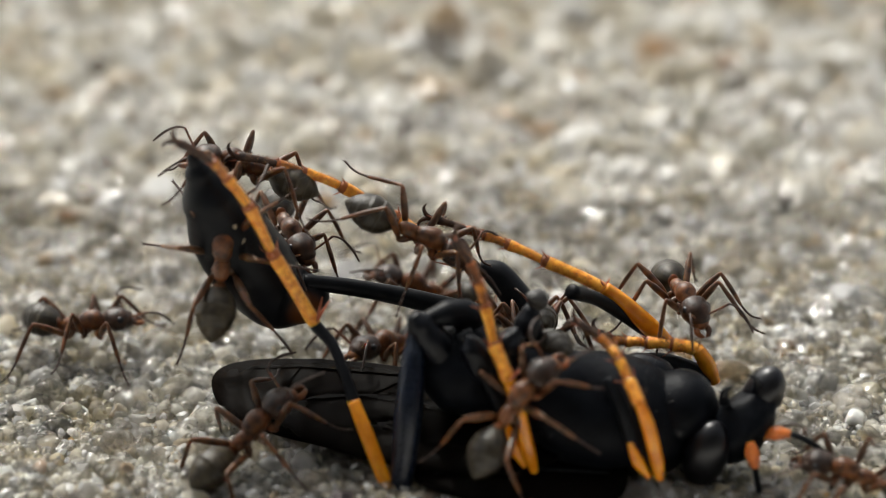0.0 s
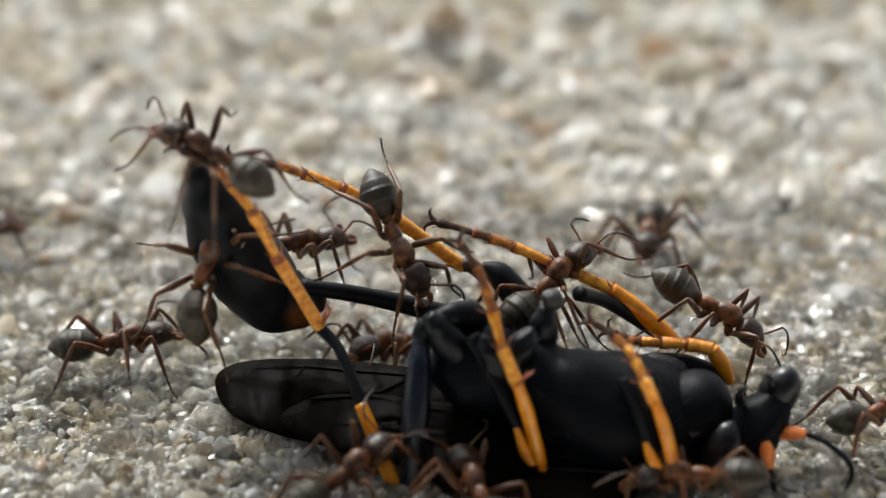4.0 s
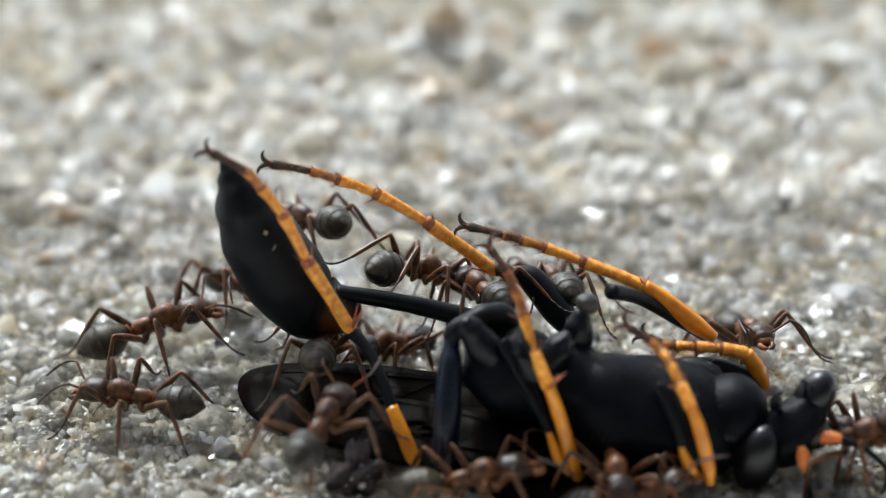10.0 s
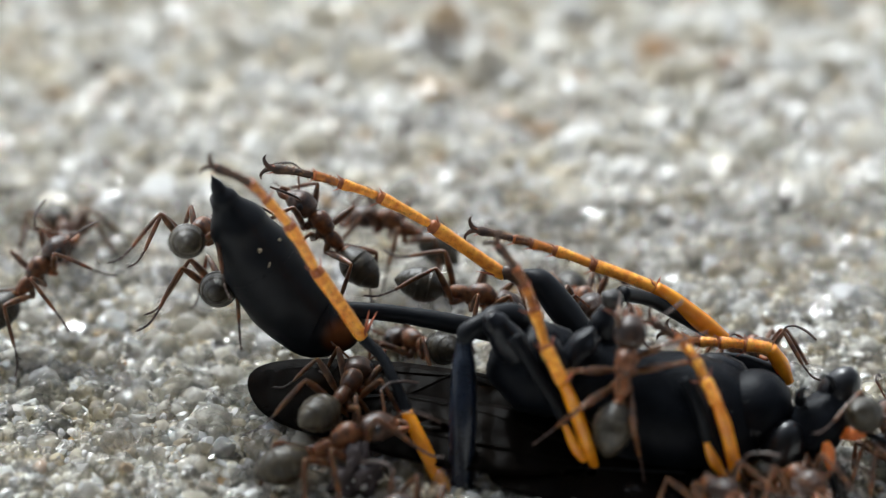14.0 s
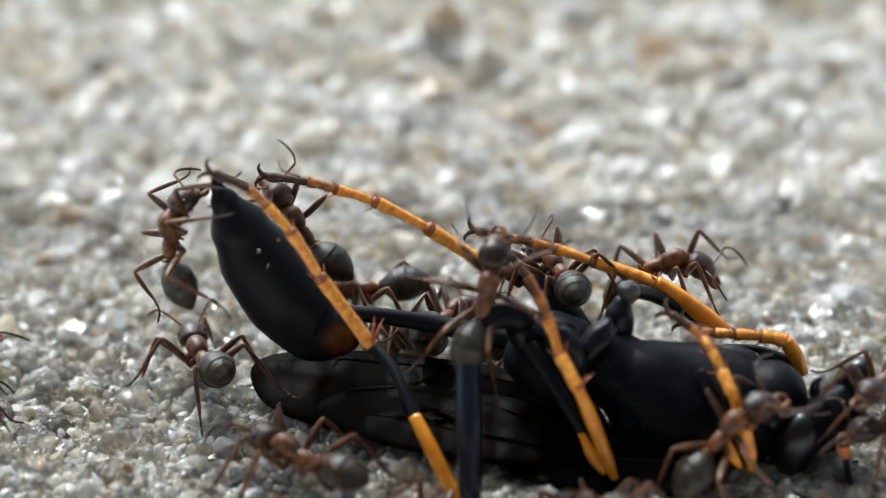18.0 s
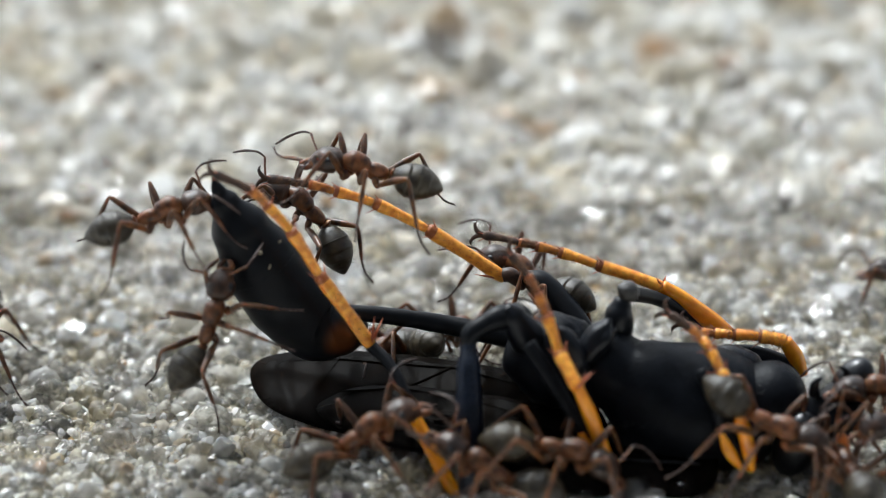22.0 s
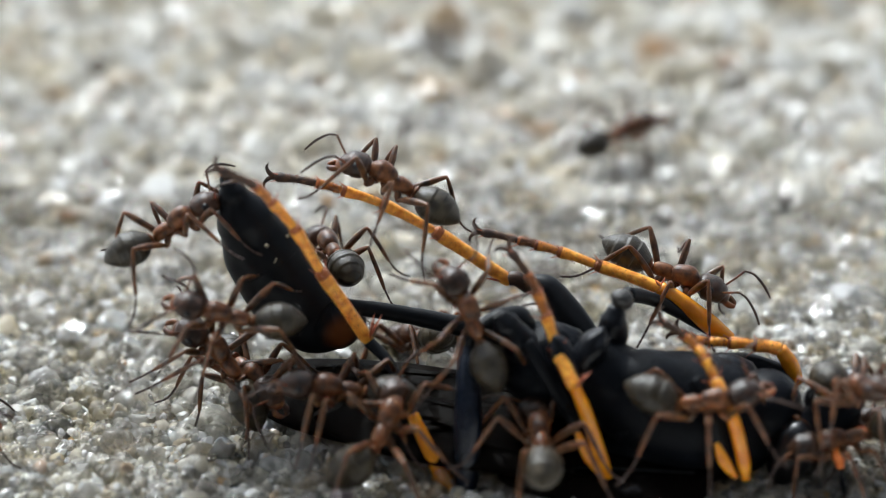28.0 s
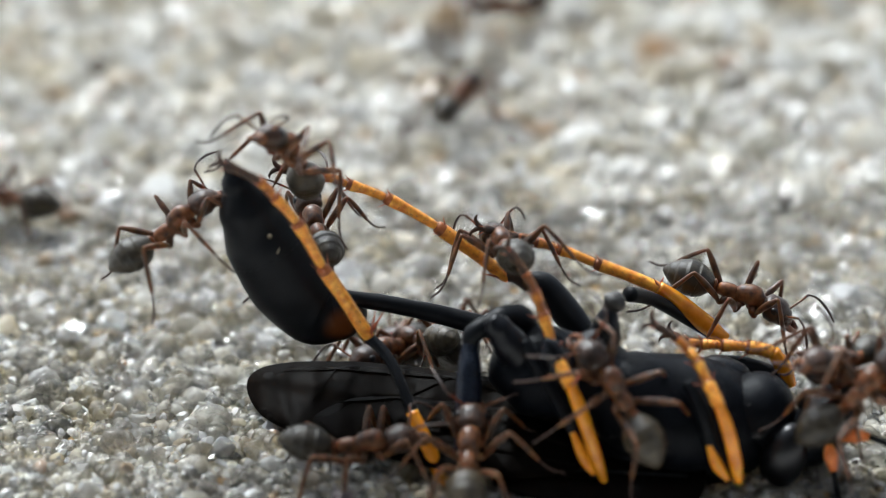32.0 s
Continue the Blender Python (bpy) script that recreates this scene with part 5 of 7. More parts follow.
    bend(ants[1], "gaster", [
        (0, -2, 6), (2, 8, 2), (3, 32, -7), (6, -3, 6), (7.5, -2, 5), (8, -18, 5), (8.5, -8, 5), (9, -16, 5), (10, 2, 2),
        (12, -3, 11), (12.5, 2, 5), (13, 31, -40), (13.5, -1, -5), (14, 1, 5), (17.5, 10, 18), (18, 11, 5), (18.5, 6, 5),
        (19, 10, -27), (20, -1, 14), (25, 1, 5), (28, -38, -16), (29, 2, 6), (32, 1, 14),
    ])
    gait(ants[1], rows, 1)
    # leg ant
    rows = [
        (0, mm(-0.94, -0.5, 8.17, 14, 23, -12)), (1, mm(-0.82, -0.5, 8.31, 14, 29, -16)), (2, mm(-0.7, -0.5, 8.63, 13, 15, -8)),
        (2.5, mm(-1.48, -0.5, 7.83, 12, 28, -45)), (3, mm(-2.27, -0.5, 7.02, 1, 37, -88)), (3.5, mm(-2.03, -0.5, 7.35, 15, 57, -53)),
        (5.5, mm(-1.83, -0.5, 8.39, 7, 0, -64)), (6, mm(-1.85, -0.5, 8.39, 7, -1, -66)), (6.25, mm(-2.43, -0.25, 7.46, 4, 25, -100)),
        (6.5, mm(-3.01, 0, 6.53, -19, 44, -147)), (7, mm(-4.17, 0, 6.95, -19, 45, -145)), (8, mm(-3.74, 0, 6.67, -18, 48, -141)),
        (8.5, mm(-3.02, 0, 5.98, -19, 46, -144)), (8.75, mm(-2.69, 1, 4.58, -15, 30, 165)), (9, mm(-2.36, 2, 3.18, 0, 22, 118)),
        (9.5, mm(-1.67, 2.5, 3.93, 0, 23, 78)), (10, mm(-0.98, 3, 4.69, 0, 24, 38)), (11, mm(1.92, 3, 3.48, 0, 15, -9)),
        (11.33, mm(0.28, 3, 3.58, 18, 4, 48)), (11.67, mm(-1.36, 3, 3.67, 19, -17, 102)), (12, mm(-3, 3, 3.77, 0, -30, 163)),
        (12.33, mm(-1.61, 3, 3.58, 19, -18, 102)), (12.67, mm(-0.22, 3, 3.38, 18, 3, 48)), (13, mm(1.16, 3, 3.19, 0, 14, -9)),
        (14, mm(1.29, 3, 3.34, 0, 12, -7)), (14.5, mm(1.29, 3, 3.34, 0, 12, -7)), (17, mm(-0.59, 1, 3.88, 17, -17, 10)),
        (18, mm(0.4, 2, 2.89, 0, 13, 63)), (18.5, mm(1.04, 2.5, 2.9, 0, 14, 27)), (19, mm(1.67, 3, 2.9, 0, 15, -9)), (20, mm(1.54, 3, 2.55, 0, 19, -12)),
        (21, mm(0.41, 3, 1.74, 0, -9, 5)), (23, mm(0.41, 3, 1.44, 0, -5, 2)), (24, mm(1.42, 3, 2.61, 0, 14, -8)), (25, mm(0.53, 3, 1.39, 0, 21, 50)),
        (26.5, mm(1.11, 3, 1.27, -10, 0, 1)), (28, mm(1.68, 3, 1.15, 0, -20, -48)), (28.33, mm(0.91, 4, 1.47, -14, -10, 7)),
        (28.67, mm(0.14, 5, 1.79, -13, 6, 58)), (29, mm(-0.62, 6, 2.11, 0, 16, 112)), (30, mm(0.15, 3.95, 0.9, 0, 9, 97)),
        (32, mm(0.41, 3.95, 0.9, 0, 13, 99)),
    ]
    walk(ants[2], rows)
    bend(ants[2], "head", [
        (0, -1, 2), (2, -2, 3), (3, -12, 47), (3.5, 4, 0), (6, 12, 18), (6.5, 7, 6), (8, 10, 6), (8.5, -5, -1), (10, -13, 8),
        (11, 2, -4), (14.5, -3, 5), (17, 30, -24), (18, 1, 7), (20, 3, -5), (21, -12, 20), (24, -2, 4), (25, -19, 0), (28, 11, 1),
        (29, 1, -1), (30, 3, -7), (32, -2, 3),
    ])
    bend(ants[2], "gaster", [
        (0, 1, 5), (2, 2, 4), (3, 9, -36), (3.5, -4, 6), (8, -8, 1), (9, 0, 11), (10, 11, -1), (13, -1, 9), (14.5, 3, 2),
        (17, -25, 25), (18, -1, 0), (20, -2, 10), (21, 10, -11), (24, 2, 3), (25, 16, 6), (30, -3, 12), (32, 2, 4),
    ])
    gait(ants[2], rows, 2)
    # right ant
    rows = [
        (0, mm(10.35, 0, 5.15, 2, -3, -76)), (1, mm(10.21, 0, 4.3, 3, -1, -68)), (2, mm(12.47, 0, 3.31, 0, -11, -67)),
        (3, mm(11.87, 0.5, 3.94, 0, 16, -16)), (5.5, mm(12.99, 0.5, 3.88, 0, 32, -28)), (6, mm(13.27, 0.5, 4.16, 0, 32, -29)),
        (7, mm(12.48, 0.5, 4.16, 0, 27, -24)), (7.5, mm(10.01, 0.5, 4.3, 0, 19, -17)), (7.75, mm(8.72, -0.25, 4.66, -10, 9, -71)),
        (8, mm(7.43, -1, 5.01, -7, -5, -122)), (8.5, mm(9.31, 1, 4.02, 0, -13, -64)), (9, mm(13.75, 2, 2.02, 0, -20, -71)),
        (10, mm(13.62, 2, 2.02, 0, -23, -75)), (11, mm(13.77, 2, 1.73, 0, -27, -84)), (12, mm(14.29, 2, 1.44, 0, -23, -77)),
        (13, mm(13.75, 2, 2.02, 0, -23, -79)), (14, mm(13.8, 2, 1.15, 0, -27, -83)), (17, mm(14, 2, 2.02, 0, -23, -79)),
        (17.25, mm(12.74, 2.5, 3.04, -6, -2, -48)), (17.5, mm(11.48, 3, 4.06, 0, 18, -17)), (18, mm(9.93, 3, 4.91, 0, -13, 1)),
        (18.25, mm(7.62, 2, 5.31, -5, 2, 39)), (18.5, mm(5.31, 1, 5.72, 0, 17, 78)), (18.75, mm(5.44, 1, 5.72, 8, -2, 121)),
        (19, mm(5.56, 1, 5.72, 0, -22, 164)), (19.5, mm(3.79, 0.5, 7.37, 0, -18, 168)), (20, mm(2.09, 1, 8.07, 0, -15, 171)),
        (20.5, mm(0.51, 1, 8.89, 0, -18, 170)), (21, mm(-0.94, 0.5, 9.95, 0, -18, 171)), (21.5, mm(-2.25, 0.5, 10.57, 0, -15, 174)),
        (22, mm(-3.33, 0.5, 10.89, 0, -12, 175)), (23, mm(-4.41, 0.5, 10.95, 0, -13, 176)), (24, mm(-4.64, 0.5, 10.97, 0, -30, 167)),
        (25, mm(-5.69, 0, 11.4, -15, -46, 153)), (25.5, mm(-5.45, 0, 11.27, -15, -40, 158)), (27.5, mm(-2.49, 0.5, 10.89, 0, -22, 170)),
        (28, mm(-2.26, 0.5, 10.36, 0, -24, 169)), (29, mm(-4.16, 0.5, 11.03, 0, -19, 173)), (29.5, mm(-5.12, 0.5, 11.16, 0, -45, -150)),
        (30, mm(-4.84, 0, 12.06, -14, -49, -155)), (31, mm(-6.4, -1.5, 12.66, 0, -55, -113)), (32, mm(-6.33, -1.5, 12.6, 0, -50, -123)),
        
    ]
    walk(ants[3], rows)
    bend(ants[3], "head", [
        (0, 7, 20), (2, 8, 12), (3, -3, 5), (6, -6, 8), (7, -13, 19), (7.5, 5, -9), (8, -17, 10), (8.5, 5, 10), (11, -9, -3),
        (13, -3, 6), (14, 6, -2), (17.5, -12, 20), (18, -24, 36), (18.5, -60, -1), (19, -5, -9), (20, 7, 10), (23, 2, 1),
        (24, 10, 16), (25, 4, 4), (25.5, 13, 11), (29, 5, 7), (30, 33, 21), (31, -15, 28), (32, -12, 15),
    ])
    bend(ants[3], "gaster", [
        (0, -6, -10), (2, -7, -3), (3, 3, 3), (6, 5, 0), (7, 11, -10), (7.5, -4, 13), (8, 14, -2), (8.5, -4, -2), (11, 7, 8),
        (13, 3, 2), (14, -5, 8), (17.5, 10, -10), (18, 20, -25), (18.5, 55, 6), (19, 4, 13), (20, -5, -2), (23, -2, 5),
        (24, -8, -7), (25, -4, 3), (25.5, -10, -2), (29, -4, 0), (30, -27, -12), (31, 12, -18), (32, 10, -6),
    ])
    gait(ants[3], rows, 3)
    # ground ant
    rows = [
        (0, mm(-16.13, 3.15, 1.8, 0, -4, -6)), (0.5, mm(-15.27, 2.38, 1.8, 0, -3, 11)), (0.75, mm(-14.73, 0.78, 1.8, 0, -7, -32)),
        (1, mm(-14.2, -0.83, 1.8, 2, -9, -76)), (1.5, mm(-15.32, 4.97, 1.8, 0, -18, -89)), (1.75, mm(-15.01, 4.48, 2.84, 1, -19, -35)),
        (2, mm(-14.7, 4, 3.88, 0, -20, 20)), (2.17, mm(-14.93, 4.5, 3.19, 7, -16, -40)), (2.33, mm(-15.16, 5, 2.49, 7, -7, -97)),
        (2.5, mm(-15.39, 5.5, 1.8, 0, -3, -153)), (2.67, mm(-15.09, 4.09, 1.8, 0, -3, -94)), (2.83, mm(-14.8, 2.68, 1.8, 0, -2, -35)),
        (3, mm(-14.51, 1.28, 1.8, 0, -2, 24)), (3.5, mm(-14.71, 1.88, 1.8, 0, -3, 9)), (5.5, mm(-8.27, -3.88, 1.8, 0, -3, 21)),
        (6, mm(-6.04, -7, 2.76, 0, -2, 5)), (7, mm(-5.25, -6, 3.32, 4, 17, 65)), (8, mm(-5.26, -6, 3.05, 9, -19, 16)),
        (9, mm(-5.25, -7, 1.52, 0, 3, 2)), (9.5, mm(-10.2, -6.57, 1.8, 0, -2, -29)), (9.67, mm(-11.27, -5.36, 1.8, 0, -2, -83)),
        (9.83, mm(-12.35, -4.16, 1.8, 0, -2, -138)), (10, mm(-13.42, -2.96, 1.8, 0, -2, 168)), (10.5, mm(-16.14, -4.34, 1.8, 0, -3, -164)),
        (10.67, mm(-18.25, -1.41, 1.8, 0, -3, -109)), (10.83, mm(-20.35, 1.52, 1.8, 0, -3, -54)), (11, mm(-22.45, 4.44, 1.8, 0, -3, 1)),
        (11.5, mm(-22.97, 4.44, 1.8, 0, -3, -20)), (12, mm(-18.72, 6.19, 1.8, 0, -2, 17)), (13, mm(-18.52, 4, 3.74, 0, -22, 23)),
        (14, mm(-18.43, 4.5, 3.52, 0, -36, 33)), (14.5, mm(-19.06, 7.66, 1.8, 0, -2, 72)), (16.5, mm(-18.98, 7.11, 1.8, 0, -3, 36)),
        (17, mm(-23.54, 7.66, 1.8, 0, -3, 17)), (18, mm(-21.37, -4.56, 1.8, 0, -3, 4)), (19, mm(-17.34, -4.34, 1.8, 0, -2, 8)),
        (20, mm(-15.08, -7, 1.8, 0, -2, -11)), (20.5, mm(-13.61, -3.42, 1.8, 0, -2, 11)), (21, mm(-12.75, -0.53, 0.9, 0, -22, 22)),
        (21.5, mm(-11.01, -0.1, 1.8, 0, -2, 60)), (22, mm(-9.69, -3.5, 5.73, 12, -52, 54)), (23, mm(-8.64, -4.5, 6.57, 13, -38, 32)),
        (24, mm(-11, -2, 4.6, 0, -49, 48)), (25, mm(-11.01, -1.5, 4.31, 0, -34, 30)), (25.5, mm(-11.29, -1.5, 3.47, 0, -44, 41)),
        (26.5, mm(-10.4, -1.75, 4.04, -12, -18, 81)), (27.5, mm(-9.5, -2, 4.6, -6, 9, 115)), (27.75, mm(-9.25, -3.25, 5.59, -14, -4, 146)),
        (28, mm(-8.99, -4.5, 6.57, -28, -11, 179)), (28.5, mm(-14.47, 3.15, 1.8, 0, -2, 169)), (29, mm(-23.27, 1.88, 1.8, 0, -2, 168)),
        (29.17, mm(-18.67, -3.78, 1.8, 0, -3, 116)), (29.33, mm(-14.07, -9.44, 1.8, 0, -3, 63)), (29.5, mm(-9.47, -15.1, 1.8, 0, -3, 10)),
        (32, mm(-9.47, -15.1, 1.8, 0, -3, 10)),
    ]
    walk(ants[4], rows)
    bend(ants[4], "head", [
        (0, 30, 0), (0.5, 30, 1), (1, 2, 10), (3, 20, 2), (3.5, 7, 1), (5.5, 16, 1), (6, 5, -9), (7, -8, -10), (8, 10, -10),
        (9, 0, 0), (9.5, 20, 1), (10, 3, 2), (10.5, 27, 1), (11, -9, 1), (11.5, -12, 2), (12, 3, 1), (14, 4, -6), (14.5, 7, 2),
        (18, -2, 0), (19, -13, 2), (21.5, -3, 2), (22, 15, -6), (23, 6, -5), (24, 17, -14), (25, 15, -20), (27.5, 10, 5),
        (28, -10, -5), (28.5, 13, 2), (29.5, -3, 1), (32, -3, 1),
    ])
    bend(ants[4], "gaster", [
        (0, -25, 6), (0.5, -25, 5), (1, -1, -2), (3, -16, 4), (3.5, -5, 5), (5.5, -13, 5), (7, 7, 14), (8, -8, 15), (9, 0, 6),
        (9.5, -17, 5), (10, -2, 5), (10.5, -22, 6), (11, 7, 5), (11.5, 10, 5), (12, -3, 5), (21.5, 2, 5), (22, -12, 11),
        (23, -5, 10), (25, -12, 22), (27.5, -8, 2), (28, 8, 10), (28.5, -10, 5), (29.5, 2, 5), (32, 2, 5),
    ])
    gait(ants[4], rows, 4)
    # front ant
    rows = [
        (0, mm(-8.01, -5.91, 1.8, 0, -29, 37)), (0.5, mm(-8.35, -6.13, 1.8, 0, -3, 55)), (1, mm(-6.63, -3.05, 1.8, 0, -2, 40)),
        (2, mm(-7, -5, 4.15, 6, -44, 70)), (2.5, mm(-7.05, -5, 4.15, 4, -27, 75)), (3, mm(-7.07, -8, 1.56, 0, -8, 10)),
        (3.5, mm(-5.67, -8, 1.61, 0, -10, 10)), (4.17, mm(-3.27, -8.48, 1.37, 8, -16, 55)), (4.83, mm(-0.88, -8.96, 1.14, 9, -27, 101)),
        (5.5, mm(1.52, -9.44, 0.9, 0, -34, 152)), (7, mm(1.29, -9.44, 0.9, 0, -44, 138)), (7.5, mm(0.83, -9.22, 1.17, 15, -23, 64)),
        (8, mm(0.37, -9, 1.44, 0, -2, 2)), (8.33, mm(0.83, -9, 1.44, 7, -8, 55)), (8.67, mm(1.29, -9, 1.44, 7, -16, 108)),
        (9, mm(1.75, -9, 1.44, 0, -21, 164)), (9.33, mm(1.6, -9, 1.48, 4, -18, 110)), (9.67, mm(1.44, -9, 1.53, 4, -13, 58)),
        (10, mm(1.29, -9, 1.57, 0, -10, 6)), (11, mm(2.67, -9, 1.71, 0, -7, 3)), (11.5, mm(2.68, -9.01, 1.31, -3, -18, -29)),
        (12, mm(2.68, -9.02, 0.9, 0, -29, -64)), (13, mm(9.26, -9, 1.02, 0, -27, -76)), (14, mm(10.77, -9.02, 0.9, 0, -28, -65)),
        (15.5, mm(7.42, -9.02, 0.9, 9, -12, -124)), (17, mm(4.07, -9.02, 0.9, 0, 4, 180)), (18, mm(6.08, -10.26, 0.9, 0, 24, 121)),
        (19.59, mm(6.08, -10.26, 0.9, 0, 24, 121)), (20, mm(9.74, -10.26, 0.9, 0, 2, 97)), (20.25, mm(7.13, -9.38, 1.55, 1, 3, 46)),
        (20.5, mm(4.52, -8.5, 2.21, 0, 5, -6)), (21, mm(4.98, -8.5, 2.56, 0, 4, -6)), (22, mm(4.98, -8.5, 2.48, 0, 12, -11)),
        (22.33, mm(4.13, -8.33, 2.74, 15, -5, 38)), (22.67, mm(3.29, -8.17, 3, 11, -28, 88)), (23, mm(2.45, -8, 3.25, -13, -38, 149)),
        (24, mm(2.79, -8, 3.33, -13, 14, -173)), (24.5, mm(3.09, -7.5, 3.73, -26, -25, 135)), (25, mm(3.38, -7, 4.13, 14, -54, 54)),
        (28, mm(3.95, -8, 2.98, -1, -3, 93)), (29, mm(4.08, -8, 2.16, 2, -4, 85)), (30, mm(6.15, -8, 2.84, 1, -10, 86)),
        (31, mm(6.58, -8, 3.93, -7, -57, 103)), (32, mm(7, -8, 5.14, -22, -44, 139)),
    ]
    walk(ants[5], rows)
    bend(ants[5], "head", [
        (0, -12, -12), (0.5, -7, -7), (1, -17, 2), (2, 23, 18), (2.5, 17, 14), (3, 0, -2), (17, -2, -3), (18, 16, -4),
        (19.59, 16, -4), (20, 7, -14), (20.5, -3, 4), (22, -10, 14), (23, 19, 14), (24, -56, -38), (25, 9, -1), (31, 1, 1),
        (32, 8, 4),
    ])
    bend(ants[5], "gaster", [
        (0, 9, 16), (0.5, 5, 12), (1, 14, 5), (2, -19, -9), (3, 0, 8), (17, 2, 9), (18, -13, 10), (19.59, -13, 10), (20, -5, 18),
        (20.5, 2, 3), (22, 8, -5), (23, -15, -5), (24, 47, 38), (25, -8, 7), (31, -1, 5), (32, -7, 3),
    ])
    gait(ants[5], rows, 5)
    # thorax ant
    rows = [
        (0, mm(3.01, -7.8, 4.35, 19, -44, 35)), (0.5, mm(3.81, -7.8, 4.75, 20, -20, 11)), (1, mm(8.38, -8, 4.87, 13, 16, -15)),
        (1.5, mm(10.93, -8, 4.33, 13, 16, -17)), (1.75, mm(9.58, -7.25, 4.96, 4, 17, -58)), (2, mm(8.23, -6.5, 5.58, -3, 13, -97)),
        (2.33, mm(8.31, -7.34, 4.02, -3, 11, -146)), (2.67, mm(8.38, -8.18, 2.46, -1, 10, 166)), (3, mm(8.46, -9.02, 0.9, 0, 11, 118)),
        (4.25, mm(10.61, -8.51, 1.67, -1, 9, -173)), (5.5, mm(12.76, -8, 2.43, -3, 9, -105)), (6, mm(12.76, -8, 2.43, -3, 9, -105)),
        (6.33, mm(12.84, -8, 2.34, 10, 6, -46)), (6.67, mm(12.92, -8, 2.25, 13, -7, 12)), (7, mm(13.01, -8, 2.16, 4, -17, 72)),
        (8, mm(12.16, -8.5, 1.8, 1, -16, 85)), (8.33, mm(9.85, -8.5, 1.75, 5, -14, 28)), (8.67, mm(7.54, -8.5, 1.71, 6, -9, -27)),
        (9, mm(5.23, -8.5, 1.66, 2, -6, -82)), (10, mm(7.03, -8.5, 1.8, 1, -1, -85)), (10.33, mm(6.79, -8.27, 3.14, 19, -12, -32)),
        (10.67, mm(6.55, -8.03, 4.48, 22, -33, 22)), (11, mm(6.3, -7.8, 5.82, -1, -45, 92)), (12, mm(7.27, -7.8, 4.35, 8, -51, 73)),
        (12.33, mm(8.36, -7.87, 3.75, -28, -29, 128)), (12.67, mm(9.46, -7.93, 3.16, -32, 6, 162)), (13, mm(10.55, -8, 2.57, -14, 36, -160)),
        (13.33, mm(9.49, -7.83, 3.59, -34, 4, 162)), (13.67, mm(8.42, -7.67, 4.62, -32, -33, 131)), (14, mm(7.36, -7.5, 5.64, 10, -58, 70)),
        (14.5, mm(7.36, -7.5, 5.64, 10, -58, 70)), (15.5, mm(8.83, -8, 3.79, -5, -25, 95)), (16.5, mm(10.31, -8.5, 1.93, -5, 10, 110)),
        (17, mm(9.97, -8.5, 1.66, -1, -3, 93)), (17.5, mm(10.81, -8.4, 2.48, 0, -23, 62)), (18, mm(11.64, -8.3, 3.31, 14, -39, 24)),
        (19, mm(11.34, -8, 5.14, 13, 2, -9)), (20, mm(12.69, -8, 3.58, 13, 25, -25)), (21, mm(12.39, -8, 2.76, 12, 28, -28)),
        (22, mm(13.51, -8, 3.39, 13, 19, -21)), (23, mm(13.03, -8, 3.74, 13, 8, -13)), (24, mm(12.85, -8, 4.87, 13, 13, -16)),
        (25, mm(11.69, -8, 5.08, 13, 2, -9)), (28, mm(10.69, -8, 4.47, 13, -4, -5)), (29, mm(13.07, -8.3, 2.49, 14, -22, 6)),
        (30, mm(13.97, -8.3, 2.76, 14, -47, 33)), (31, mm(15.92, -8.3, 4.52, 14, -50, 37)), (32, mm(17, -8.3, 5.32, 15, -39, 18)),
        
    ]
    walk(ants[6], rows)
    bend(ants[6], "head", [
        (0, -11, 6), (0.5, -20, 15), (1, -8, 7), (2, -7, 19), (3, 16, -11), (6, -2, 23), (7, -14, -25), (8, 2, -20), (9, 1, 11),
        (11, -7, 28), (16.5, 12, -4), (18, -15, 10), (19, -2, 2), (20, -9, 9), (21, 5, -4), (28, 19, -19), (29, 10, -9),
        (31, 23, -8), (32, 5, -2),
    ])
    bend(ants[6], "gaster", [
        (0, 9, 1), (0.5, 16, -7), (1, 6, 1), (2, 5, -9), (3, -13, 15), (6, 2, -13), (7, 11, 26), (9, -1, -3), (11, 5, -17),
        (16.5, -10, 10), (18, 12, -2), (19, 2, 5), (20, 7, -1), (21, -4, 9), (28, -15, 21), (29, -8, 13), (31, -19, 12),
        (32, -4, 8),
    ])
    gait(ants[6], rows, 6)
